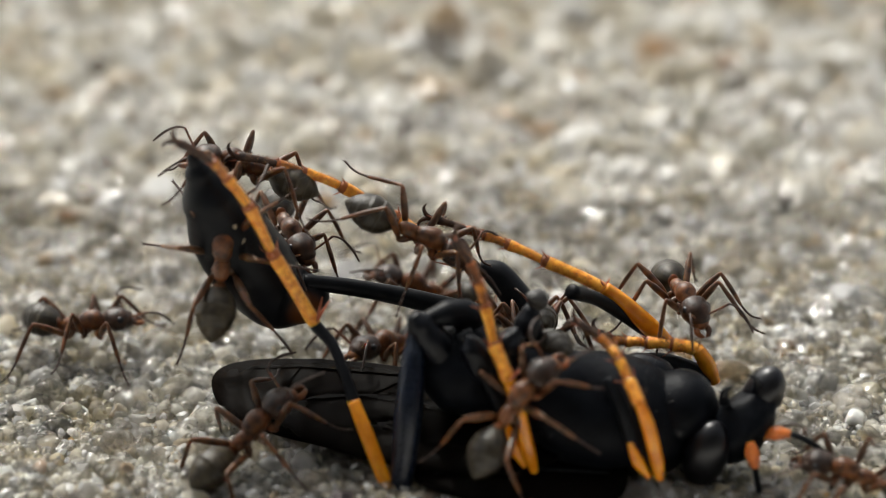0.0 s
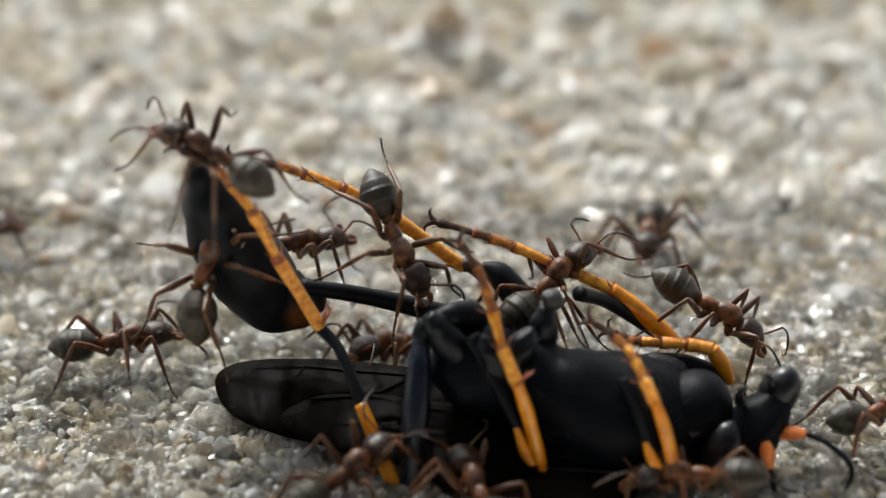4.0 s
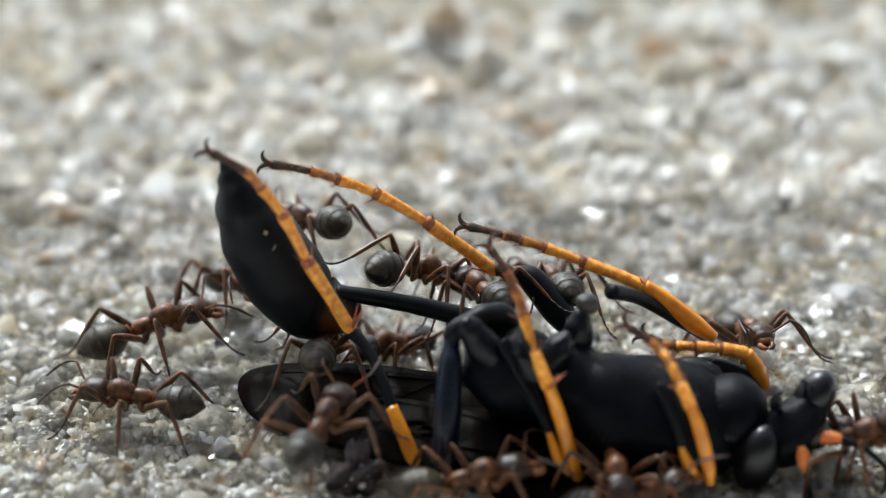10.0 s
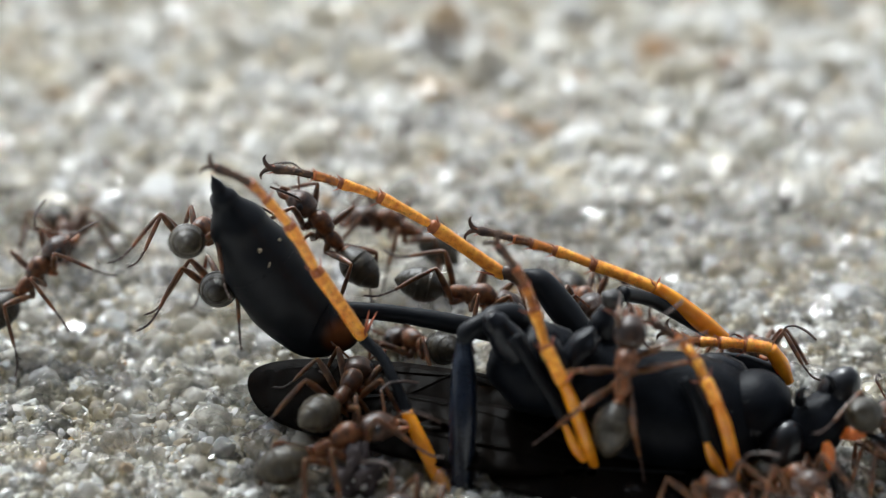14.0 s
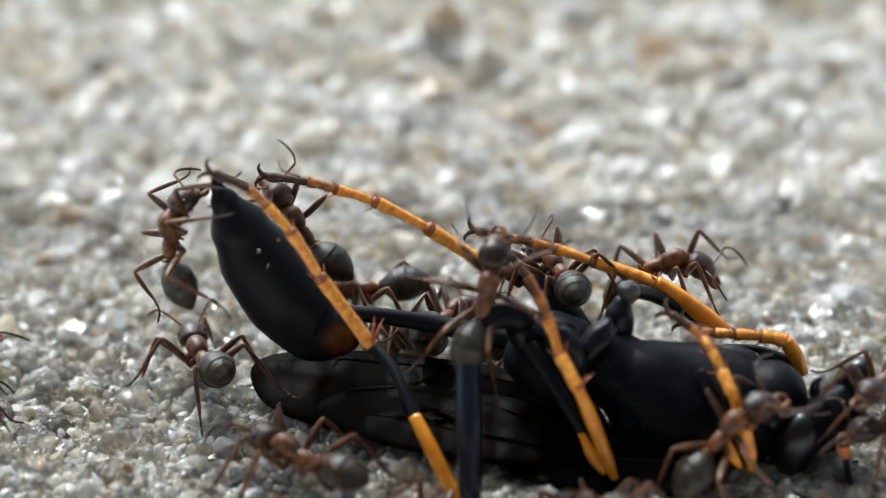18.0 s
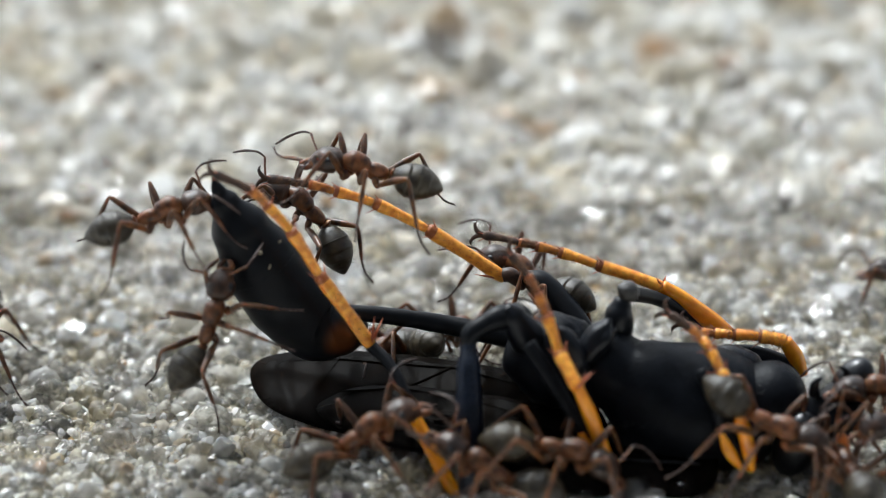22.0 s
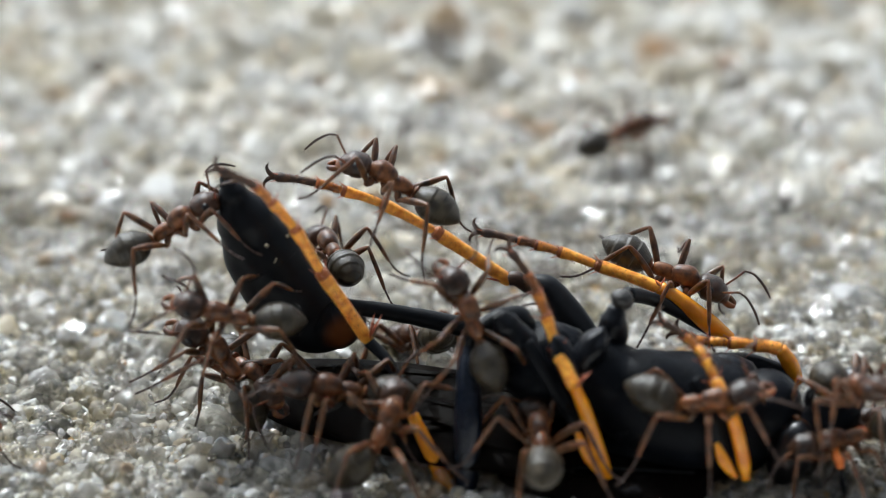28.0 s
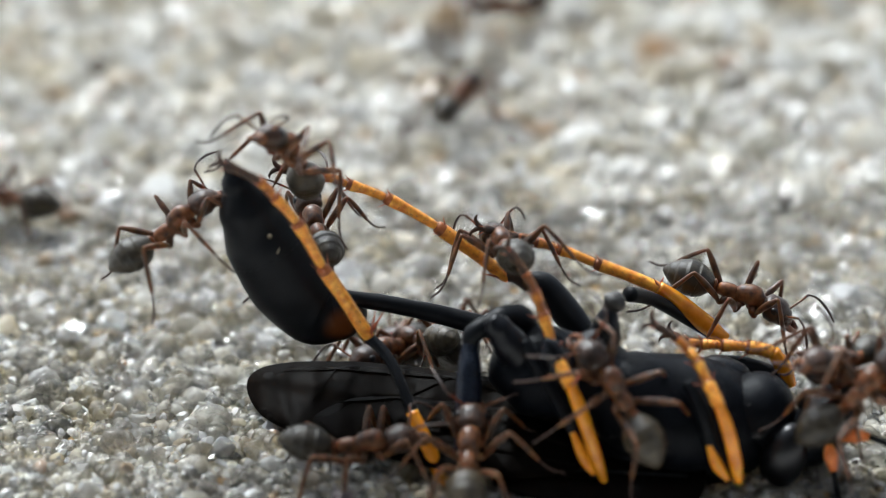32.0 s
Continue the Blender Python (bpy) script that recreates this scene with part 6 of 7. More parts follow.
    # head ant
    rows = [
        (0, mm(16.82, -8.5, 1.38, -9, -9, 163)), (0.5, mm(14.51, -5.25, 2.96, -3, -9, -129)), (1, mm(12.21, -2, 4.54, 0, -14, -61)),
        (1.33, mm(14.81, 1.18, 3.63, 5, -11, -119)), (1.67, mm(17.42, 4.37, 2.71, 5, -6, -175)), (2, mm(20.02, 7.55, 1.8, 0, -2, 129)),
        (2.5, mm(17.92, 2.89, 1.8, 0, -3, 150)), (2.67, mm(18.42, 0.71, 1.8, -1, -4, 92)), (2.83, mm(18.92, -1.47, 1.8, -1, -4, 33)),
        (3, mm(19.41, -3.65, 1.8, 0, -5, -26)), (3.83, mm(18.88, -4.43, 2.03, -8, 0, 22)), (4.67, mm(18.34, -5.22, 2.26, -10, 8, 69)),
        (5.5, mm(17.8, -6, 2.5, -5, 16, 117)), (6, mm(17.8, -6, 2.55, -9, -10, 163)), (9, mm(17.92, -6, 2.41, -9, -2, 167)),
        (10, mm(18.09, -6, 1.86, -9, -1, 168)), (12, mm(18.28, -6, 2.41, -5, 27, 119)), (14, mm(18.27, -6, 2.55, 5, 25, 60)),
        (15, mm(18.31, -6, 3.01, 18, 10, 118)), (16, mm(18.35, -6, 3.47, 13, -9, 173)), (17, mm(18.39, -6, 3.93, -6, -14, -129)),
        (20, mm(18.37, -6, 4.2, -6, -13, -125)), (22, mm(18.39, -6, 3.93, 6, 5, 176)), (24, mm(18.41, -6, 3.65, -5, 25, 115)),
        (28, mm(18.52, -6, 2.28, -4, 24, 110)), (30, mm(18.64, -6, 3.65, -4, 25, 110)), (32, mm(19.11, -6, 3.65, -3, 18, 106)),
        
    ]
    walk(ants[7], rows)
    bend(ants[7], "head", [
        (0, 0, 1), (1, 14, 19), (2, -3, 1), (2.5, -28, 0), (3, -12, -2), (5.5, 10, -9), (6, -9, -10), (9, 7, 9), (14, 10, -11),
        (17, -4, 7), (24, 15, -9), (30, 10, 11), (32, 12, -5),
    ])
    bend(ants[7], "gaster", [
        (0, 0, 6), (1, -11, -9), (2, 3, 5), (2.5, 23, 6), (3, 10, 8), (5.5, -8, 14), (6, 8, 14), (10, -4, 1), (14, -8, 15),
        (17, 4, 1), (24, -12, 14), (30, -8, -3), (32, -10, 10),
    ])
    gait(ants[7], rows, 7)
    # shadow ant
    rows = [
        (0, mm(-6.8, 3, 6.75, 0, 6, -70)), (1, mm(-7.1, 3, 7.2, 0, 1, -65)), (2, mm(-7.8, 2, 8.6, 0, 1, -68)), (3, mm(-7.9, 3, 7.2, 0, -1, -62)),
        (3.8, mm(-6.9, 4, 5.7, 0, 2, -5)), (4.6, mm(-5.9, 5, 4.1, 0, 5, 55)),
        (5.5, mm(-4.77, 6, 2.41, 0, 8, 112)), (6, mm(-3.95, 5, 2.96, 0, 14, 115)), (6.33, mm(-6.68, 5, 4.07, 8, 7, 165)),
        (6.67, mm(-9.41, 5, 5.17, 8, -3, -146)), (7, mm(-12.13, 5, 6.28, 0, -10, -96)), (7.5, mm(-8.78, 3, 7.45, 0, -1, -109)),
        (7.75, mm(-7.15, 2.5, 7.43, -2, 21, -70)), (8, mm(-5.51, 2, 7.41, 15, 39, -21)), (9, mm(-7.4, 6, 3.0, 0, -10, -61)),
        (9.33, mm(-7, 6, 3.7, 12, -7, -118)), (9.67, mm(-6.5, 6, 4.7, 12, 8, -173)), (10, mm(-6.12, 6, 5.62, 0, 16, 130)),
        (10.5, mm(-5.05, 7, 4.74, -2, 13, 63)), (11, mm(-3.98, 8, 3.85, 0, 11, -3)), (12, mm(-6.99, 1, 9.7, 0, -8, -64)),
        (12.33, mm(-6.05, 2.33, 7.94, -4, -5, -4)), (12.67, mm(-5.12, 3.67, 6.18, -4, 0, 55)), (13, mm(-4.19, 5, 4.41, 0, 2, 114)),
        (14, mm(-5.26, 4, 6.09, 0, -41, 155)), (14.5, mm(-5.14, 4, 5.52, 0, -39, 158)), (16.5, mm(-4.16, 4, 4.09, 0, -21, 170)),
        (17, mm(-4.1, 4, 4.37, 0, -21, 170)), (18, mm(-6.44, 3, 6.89, -18, -45, 152)), (19, mm(-4.53, 4, 4.52, -1, -62, 92)),
        (20, mm(-6.05, 3, 7.73, -15, -36, 161)), (21, mm(-5.93, 3, 7.26, -14, -36, 161)), (22, mm(-6.04, 3, 7.79, -15, -37, 161)),
        (23, mm(-5.6, 3, 5.48, -4, 9, 116)), (24, mm(-4.11, 3, 5, -14, -40, 156)), (25, mm(-6.09, 3, 6.05, 0, -39, 158)),
        (28, mm(-4.97, 3, 5.77, 0, 8, 109)), (29, mm(-5.39, 3, 4.06, 0, 5, 76)), (29.5, mm(-5.18, 2.5, 5.53, 2, -28, 93)),
        (30, mm(-4.98, 2, 7, -11, -60, 119)), (31, mm(-6.49, 2, 7.69, -13, -59, 123)), (32, mm(-5.56, 2, 7.41, -4, -8, 105)),
        
    ]
    walk(ants[8], rows)
    bend(ants[8], "head", [
        (0, 10, 13), (1, 9, -3), (2, 2, 1), (3, 9, -8), (5.5, -6, -12), (6, 6, -8), (7, -1, -7), (7.5, -3, 21), (8, -4, 4),
        (9, 18, 5), (10, 9, -6), (11, -8, 15), (12, 14, 13), (13, 7, -3), (18, -11, -5), (19, -28, 3), (20, 4, 4), (21, 8, 8),
        (22, 27, 22), (23, 4, 1), (25, 11, 14), (30, -2, 1), (31, -13, -1), (32, 1, -16),
    ])
    bend(ants[8], "gaster", [
        (0, -8, -5), (1, -7, 9), (5.5, 5, 16), (7, 1, 12), (7.5, 3, -12), (8, 3, 3), (9, -15, 3), (10, -7, 11), (11, 7, -6),
        (13, -6, 8), (18, 9, 11), (19, 23, 4), (20, -4, 3), (21, -7, 0), (22, -22, -13), (23, -3, 5), (25, -9, -6), (31, 11, 7),
        (32, 0, 19),
    ])
    gait(ants[8], rows, 8)
    # claw ant
    rows = [
        (0, mm(-26.91, 12.8, 1.8, 0, -3, -6)), (1, mm(-15.76, 22.3, 1.8, 0, -3, 45)), (1.5, mm(-15.28, 20.49, 1.8, 0, -3, -21)),
        (2, mm(-14.8, 18.67, 1.8, 0, -3, -87)), (2.17, mm(-14.87, 16.32, 1.8, 1, -3, -31)), (2.33, mm(-14.95, 13.97, 1.8, 1, -4, 25)),
        (2.5, mm(-15.02, 11.62, 1.8, 0, -4, 81)), (3, mm(-18.06, 13.09, 1.8, 0, -2, 12)), (3.5, mm(-20.81, 12.21, 1.8, 0, -3, 16)),
        (5.5, mm(-25.44, 12.21, 1.8, 0, -3, 19)), (6.5, mm(-19.3, 9.33, 1.8, 0, -2, -22)), (6.75, mm(-18.56, 10.77, 1.8, 3, -8, 35)),
        (7, mm(-17.81, 12.21, 1.8, 0, -14, 93)), (7.17, mm(-18.81, 12.8, 1.8, 4, -11, 41)), (7.33, mm(-19.8, 13.4, 1.8, 4, -6, -10)),
        (7.5, mm(-20.8, 13.99, 1.8, 0, -3, -61)), (8, mm(-23.22, 22.3, 1.8, 0, -2, -100)), (9, mm(-23.07, 22.3, 1.8, 0, -3, -96)),
        (9.5, mm(-13.88, 11.04, 1.8, 0, -9, -84)), (10, mm(-9.56, 6, 2.71, 0, -21, -66)), (11, mm(-9.96, 6, 2.41, 0, -13, -71)),
        (12, mm(-10.01, 2, 5.88, 0, -12, -54)), (13, mm(-10.26, 1, 6.83, 0, -15, 14)), (14, mm(-10.59, 1, 7.52, 0, 16, 71)),
        (14.5, mm(-10.39, 0, 10.07, -31, 2, 79)), (16.5, mm(-11.24, 0, 9.8, -22, -49, 43)), (17, mm(-11.47, -1, 9.51, -45, -60, 71)),
        (18, mm(-11.45, -1, 8.57, -49, -61, 78)), (19, mm(-11.27, -1, 9.72, -8, -33, 26)), (20, mm(-11.53, -1, 9.29, 0, -17, 16)),
        (21, mm(-11.5, -1, 9.83, 0, -10, 12)), (22, mm(-11.87, -1, 9.51, 0, -12, 14)), (23, mm(-11.27, -1, 9.78, 0, 18, 62)),
        (24, mm(-11.46, -1, 8.24, 0, -25, 22)), (25, mm(-11.25, -1, 9.24, 0, -29, 23)), (28, mm(-11.31, -1, 8.97, 0, -24, 20)),
        (29, mm(-11.51, -1, 9.64, 0, -15, 15)), (30, mm(-11.25, -1, 10.04, 0, -15, 15)), (31, mm(-11.27, -1, 9.78, 0, -17, 16)),
        (32, mm(-11.31, -1, 8.97, 0, -29, 23)),
    ]
    walk(ants[9], rows)
    bend(ants[9], "head", [
        (0, -4, 1), (2.5, -2, 0), (3, -35, 2), (3.5, -4, 2), (7.5, -1, 2), (8, 8, 3), (9, -2, 1), (9.5, -1, 19), (13, 0, 1),
        (14, -28, -6), (14.5, -6, 8), (18, -18, 34), (19, -14, 26), (20, 3, -6), (22, -1, 1), (23, -2, -8), (32, 1, -2),
        
    ])
    bend(ants[9], "gaster", [
        (0, 3, 5), (2.5, 1, 6), (3, 29, 5), (3.5, 3, 5), (7.5, 1, 5), (8, -7, 4), (9, 2, 5), (9.5, 1, -9), (13, 0, 5),
        (14, 23, 11), (14.5, 5, 0), (18, 14, -23), (19, 11, -16), (20, -3, 11), (22, 1, 5), (23, 2, 13), (32, 0, 8),
    ])
    gait(ants[9], rows, 9)
    # far ant
    rows = [
        (0, mm(27.43, 36.41, 1.8, 0, -3, 172)), (1, mm(25.82, 36.41, 1.8, 0, -3, -174)), (1.5, mm(22.13, 35.2, 1.8, 0, -2, -156)),
        (2, mm(21.05, 33.06, 1.8, 0, -2, -146)), (3, mm(21.05, 33.06, 1.8, 0, -2, -146)), (3.5, mm(13.54, 18.35, 1.8, 0, -2, -125)),
        (5.5, mm(7.1, 6, 4.46, 0, -20, -60)), (7, mm(6.43, 5, 3.69, 0, -5, -76)), (8, mm(5.57, 5, 1.78, 0, -16, -93)),
        (8.33, mm(5.16, 3.67, 3.19, 12, -6, -145)), (8.67, mm(4.74, 2.33, 4.59, 12, 9, 164)), (9, mm(4.45, 2.4, 5.2, 0, -22, 113)),
        (10, mm(4.98, 4, 3.51, 0, 21, 102)), (11, mm(6.62, 2, 4.75, 0, 25, 104)), (11.5, mm(5.27, 1, 7.66, 0, 19, 115)),
        (11.75, mm(4.36, -1, 7.64, -8, 21, 180)), (12, mm(3.45, -3, 7.62, -9, 28, -113)), (13, mm(6.28, 4, 2.63, 0, -15, -76)),
        (16.53, mm(6.28, 4, 2.63, 0, -15, -76)), (16.77, mm(5.61, 2.5, 3.96, -5, -22, -137)), (17, mm(4.95, 1, 5.29, 0, -29, 159)),
        (17.5, mm(3.38, -1.75, 6.47, -3, -45, 119)), (18, mm(1.82, -4.5, 7.64, 14, -58, 63)), (19, mm(2.67, -6.5, 6.38, 22, -44, 33)),
        (20, mm(4.15, -7.6, 5.48, 17, -21, 11)), (20.5, mm(3.47, -5.3, 4.5, 10, -42, 67)), (21, mm(2.79, -3, 3.51, -20, -46, 141)),
        (22, mm(3.7, 2.4, 4.8, 0, -12, 150)), (23, mm(3.6, 1.0, 6.2, 0, -18, 160)), (24, mm(3.69, 0.5, 6.54, 0, -23, 164)),
        (25, mm(2.7, 0.5, 7.51, 0, -28, 162)), (25.5, mm(3.56, 0.5, 6.54, 0, -27, 162)), (26.17, mm(5.61, 0.5, 6.36, 19, -15, 100)),
        (26.83, mm(7.65, 0.5, 6.17, 18, 6, 44)), (27.5, mm(9.69, 0.5, 5.99, 0, 17, -15)), (28, mm(10.07, 0.5, 5.71, 0, 18, -16)),
        (29, mm(9.93, 0.5, 5.99, 0, 30, -24)), (30, mm(10.37, 0.5, 4.53, 0, 29, -24)), (31, mm(12.84, 0, 3.31, 0, 31, -28)),
        (32, mm(12.94, 0.5, 4.73, 0, 16, -16)),
    ]
    walk(ants[10], rows)
    bend(ants[10], "head", [
        (0, -26, 1), (1, 4, 2), (2, -15, 1), (3, -15, 1), (3.5, -4, 2), (5.5, 4, 13), (7, 7, -1), (11, 1, 2), (11.5, 13, -2),
        (12, -14, 54), (13, -1, 9), (18, 8, 0), (19, -17, 8), (21, 12, 7), (22, 1, 2), (23, 15, -2), (24, 9, 12), (25, 7, 11),
        (25.5, 0, -1), (28, 2, -5), (29, -11, 16), (30, -2, 2), (32, -4, 5),
    ])
    bend(ants[10], "gaster", [
        (0, 21, 5), (1, -3, 5), (2, 12, 5), (5.5, -4, -4), (11, -1, 5), (11.5, -11, 8), (12, 11, -42), (13, 1, -1), (18, -7, 6),
        (19, 14, 0), (21, -10, 1), (22, -1, 4), (23, -12, 8), (24, -7, -4), (28, -1, 10), (29, 9, -7), (31, 1, 6), (32, 3, 3),
        
    ])
    gait(ants[10], rows, 10)
    # wander ant
    rows = [
        (0, mm(4.82, 53.51, 1.8, 0, -2, 110)), (6.25, mm(4.82, 53.51, 1.8, 0, -2, 110)), (7, mm(4.64, 46.8, 1.8, 0, -2, 111)),
        (7.5, mm(-3.09, 24.71, 1.8, 0, -3, 147)), (7.67, mm(-4.83, 32.08, 1.8, 0, -3, -165)), (7.83, mm(-6.58, 39.44, 1.8, 0, -2, -117)),
        (8, mm(-8.32, 46.8, 1.8, 0, -2, -69)), (10.1, mm(-8.32, 46.8, 1.8, 0, -2, -69)), (10.3, mm(-6.93, 45.89, 1.8, 0, -2, 0)),
        (10.5, mm(-5.53, 44.98, 1.8, 0, -2, 69)), (11, mm(-4.09, 28.66, 1.8, 0, -2, 44)), (11.5, mm(10.96, 39.31, 1.8, 0, -2, 8)),
        (11.75, mm(16.06, 33.99, 1.8, 0, -2, 62)), (12, mm(21.17, 28.66, 1.8, 0, -1, 116)), (12.5, mm(14.25, 32.44, 1.8, 0, -2, 116)),
        (12.75, mm(12.29, 26.87, 1.8, 0, -2, 174)), (13, mm(10.34, 21.29, 1.8, 0, -2, -128)), (14, mm(-2.24, 10, 3.25, 0, -19, 171)),
        (14.5, mm(-1.71, 10, 3.1, 0, -15, 173)), (16.5, mm(8.62, 12.5, 1.8, 0, -3, -164)), (17, mm(-1.58, 10, 2.65, 0, -22, -119)),
        (17.25, mm(-3.85, 22, 2.23, 7, -12, 175)), (17.5, mm(-6.12, 34, 1.8, 0, -2, 112)), (18, mm(-6.48, 52.52, 1.8, 0, -2, 140)),
        (18.89, mm(-6.48, 52.52, 1.8, 0, -2, 140)), (23, mm(30.52, 52.52, 1.8, 0, -2, -162)), (23.25, mm(25.25, 42.87, 1.8, 0, -2, 152)),
        (23.5, mm(19.97, 33.22, 1.8, 0, -1, 107)), (23.75, mm(24.75, 40.01, 1.8, 0, -2, 152)), (24, mm(29.53, 46.8, 1.8, 0, -2, -162)),
        (26.6, mm(7.61, 52.52, 1.8, 0, -2, -92)), (27.05, mm(6.89, 35.75, 1.8, 0, -2, -151)), (27.5, mm(6.17, 18.99, 1.8, 0, -2, 151)),
        (27.75, mm(7.82, 21.26, 1.8, 0, -2, 95)), (28, mm(9.46, 23.53, 1.8, 0, -2, 39)), (28.25, mm(15.75, 24.65, 1.8, 0, -2, 103)),
        (28.5, mm(22.03, 25.77, 1.8, 0, -3, 167)), (28.67, mm(22.67, 25.42, 1.8, -1, -3, 112)), (28.83, mm(23.31, 25.06, 1.8, -1, -4, 57)),
        (29, mm(23.95, 24.71, 1.8, 0, -4, 2)), (29.5, mm(23.95, 24.71, 1.8, 0, -5, 1)), (29.73, mm(24.55, 24.71, 1.8, 0, -5, 60)),
        (29.97, mm(25.14, 24.71, 1.8, 0, -5, 120)), (30.2, mm(25.74, 24.71, 1.8, 0, -5, 179)), (30.6, mm(15.74, 22.98, 1.8, 0, -2, 141)),
        (31, mm(5.05, 28.3, 1.8, 0, -1, 116)), (31.5, mm(4.77, 39.73, 1.8, 0, -2, 159)), (32, mm(3.48, 40.41, 1.8, 0, -4, -162)),
        
    ]
    walk(ants[11], rows)
    bend(ants[11], "head", [
        (0, 2, 2), (12, 1, 2), (12.5, 16, 2), (13, -4, 2), (14, 10, 17), (16.5, 6, 1), (17, -5, 17), (17.5, 8, 2), (18, -19, 2),
        (18.89, -19, 2), (23, 29, 2), (23.5, 1, 2), (24, 28, 2), (28, -5, 2), (28.5, -37, 3), (29, 14, -1), (29.5, 15, 0),
        (30.2, -16, 0), (30.6, 9, 2), (31, -4, 3), (31.5, 7, 2), (32, -28, -1),
    ])
    bend(ants[11], "gaster", [
        (0, -1, 5), (12, -1, 5), (12.5, -13, 5), (13, 3, 5), (14, -8, -8), (16.5, -5, 5), (17, 4, -7), (17.5, -7, 5), (18, 16, 4),
        (18.89, 16, 4), (23, -24, 4), (23.5, -1, 4), (24, -23, 4), (28, 4, 5), (28.5, 31, 3), (29, -12, 7), (29.5, -12, 6),
        (30.2, 13, 6), (30.6, -7, 5), (31, 3, 4), (31.5, -6, 5), (32, 23, 7),
    ])
    gait(ants[11], rows, 11)
    # back ant
    rows = [
        (0, mm(-1.01, 6, 2.11, 0, -13, 173)), (1, mm(-1.27, 6, 2.17, 0, 21, 126)), (1.33, mm(-0.33, 8.95, 2.05, -7, 14, 78)),
        (1.67, mm(0.61, 11.89, 1.92, -7, 4, 32)), (2, mm(1.55, 14.84, 1.8, 0, -2, -14)), (2.5, mm(4.48, 11.04, 1.8, 0, -3, 6)),
        (2.67, mm(4.24, 6.03, 3.73, 5, 11, -50)), (2.83, mm(4.01, 1.01, 5.65, -5, 22, -109)), (3, mm(3.77, -4, 7.58, -20, 20, -171)),
        (3.17, mm(4.27, -2.67, 7.05, -2, 20, -110)), (3.33, mm(4.77, -1.33, 6.51, 7, 6, -53)), (3.5, mm(5.26, 0, 5.98, 0, -10, 2)),
        (4.5, mm(3.74, -2.75, 7.15, 10, -35, 48)), (5.5, mm(2.21, -5.5, 8.33, -13, -58, 115)), (6, mm(2.21, -5.5, 8.46, -13, -58, 114)),
        (7, mm(1.24, -5.5, 8.8, -10, -60, 108)), (8, mm(1.29, -5.5, 8.72, 3, -61, 85)), (9, mm(1.1, -5.5, 8.41, -4, -61, 98)),
        (9.5, mm(2.01, -4, 7.9, 7, -60, 76)), (9.75, mm(1.83, -1, 6.11, -4, -24, 98)), (10, mm(1.65, 2, 4.32, 0, 13, 113)),
        (11, mm(-1.1, 0.93, 0.9, 0, 19, 126)), (14, mm(-1.12, 2.93, 0.9, 0, 18, 127)), (15.5, mm(0.86, -0.54, 4.13, -3, -17, 86)),
        (17, mm(2.83, -4, 7.36, 24, -44, 30)), (17.5, mm(3.89, -1.5, 6.61, 0, -26, 78)), (18, mm(4.94, 1, 5.86, -5, 0, 111)),
        (19, mm(6.52, 4, 3.22, 0, 21, 104)), (19.33, mm(3.07, 5.33, 2.48, 13, 11, 157)), (19.67, mm(-0.37, 6.67, 1.75, 12, -4, -154)),
        (20, mm(-3.81, 8, 1.01, 0, -14, -103)), (20.5, mm(-3.78, 6.75, 0.96, 13, 5, -168)), (21, mm(-3.74, 5.51, 0.9, 0, 25, 124)),
        (22, mm(4.3, 1.5, 2.4, 0, 8, 76)), (24.6, mm(4.6, 1, 2.6, 0, 8, 72)), (25, mm(4.64, 1, 2.6, 0, 8, 72)), (26.25, mm(2.85, -2, 4.72, 1, -25, 91)),
        (27.5, mm(1.07, -5, 6.85, -15, -56, 122)), (28, mm(1.12, -5, 6.85, -17, -54, 127)), (28.5, mm(0.64, -0.78, 3.88, 5, -17, 87)),
        (29, mm(0.15, 3.43, 0.9, 0, 24, 61)), (29.5, mm(0.15, 3.18, 0.9, -14, 0, 0)), (30, mm(0.15, 2.93, 0.9, 0, -24, -61)),
        (30.5, mm(0.15, 3.18, 0.9, -14, 0, 0)), (31, mm(0.15, 3.43, 0.9, 0, 24, 61)), (32, mm(2.57, 0, 7.5, 0, 13, 104)),
        
    ]
    walk(ants[12], rows)
    bend(ants[12], "head", [
        (0, -4, -6), (2, 38, 1), (3.5, -1, 3), (18, 11, -6), (20, -6, 10), (21, 14, -1), (22, 2, 8), (24.6, 2, 8), (25, 0, -7),
        (28, 13, 5), (30, -2, -3), (31, 0, 9), (32, 1, 0),
    ])
    bend(ants[12], "gaster", [
        (0, 3, 11), (2, -32, 5), (3.5, 1, 4), (18, -9, 11), (20, 4, -2), (21, -12, 7), (22, -2, 0), (24.6, -2, 0), (25, 0, 12),
        (31, 0, -1), (32, -1, 7),
    ])
    gait(ants[12], rows, 12)
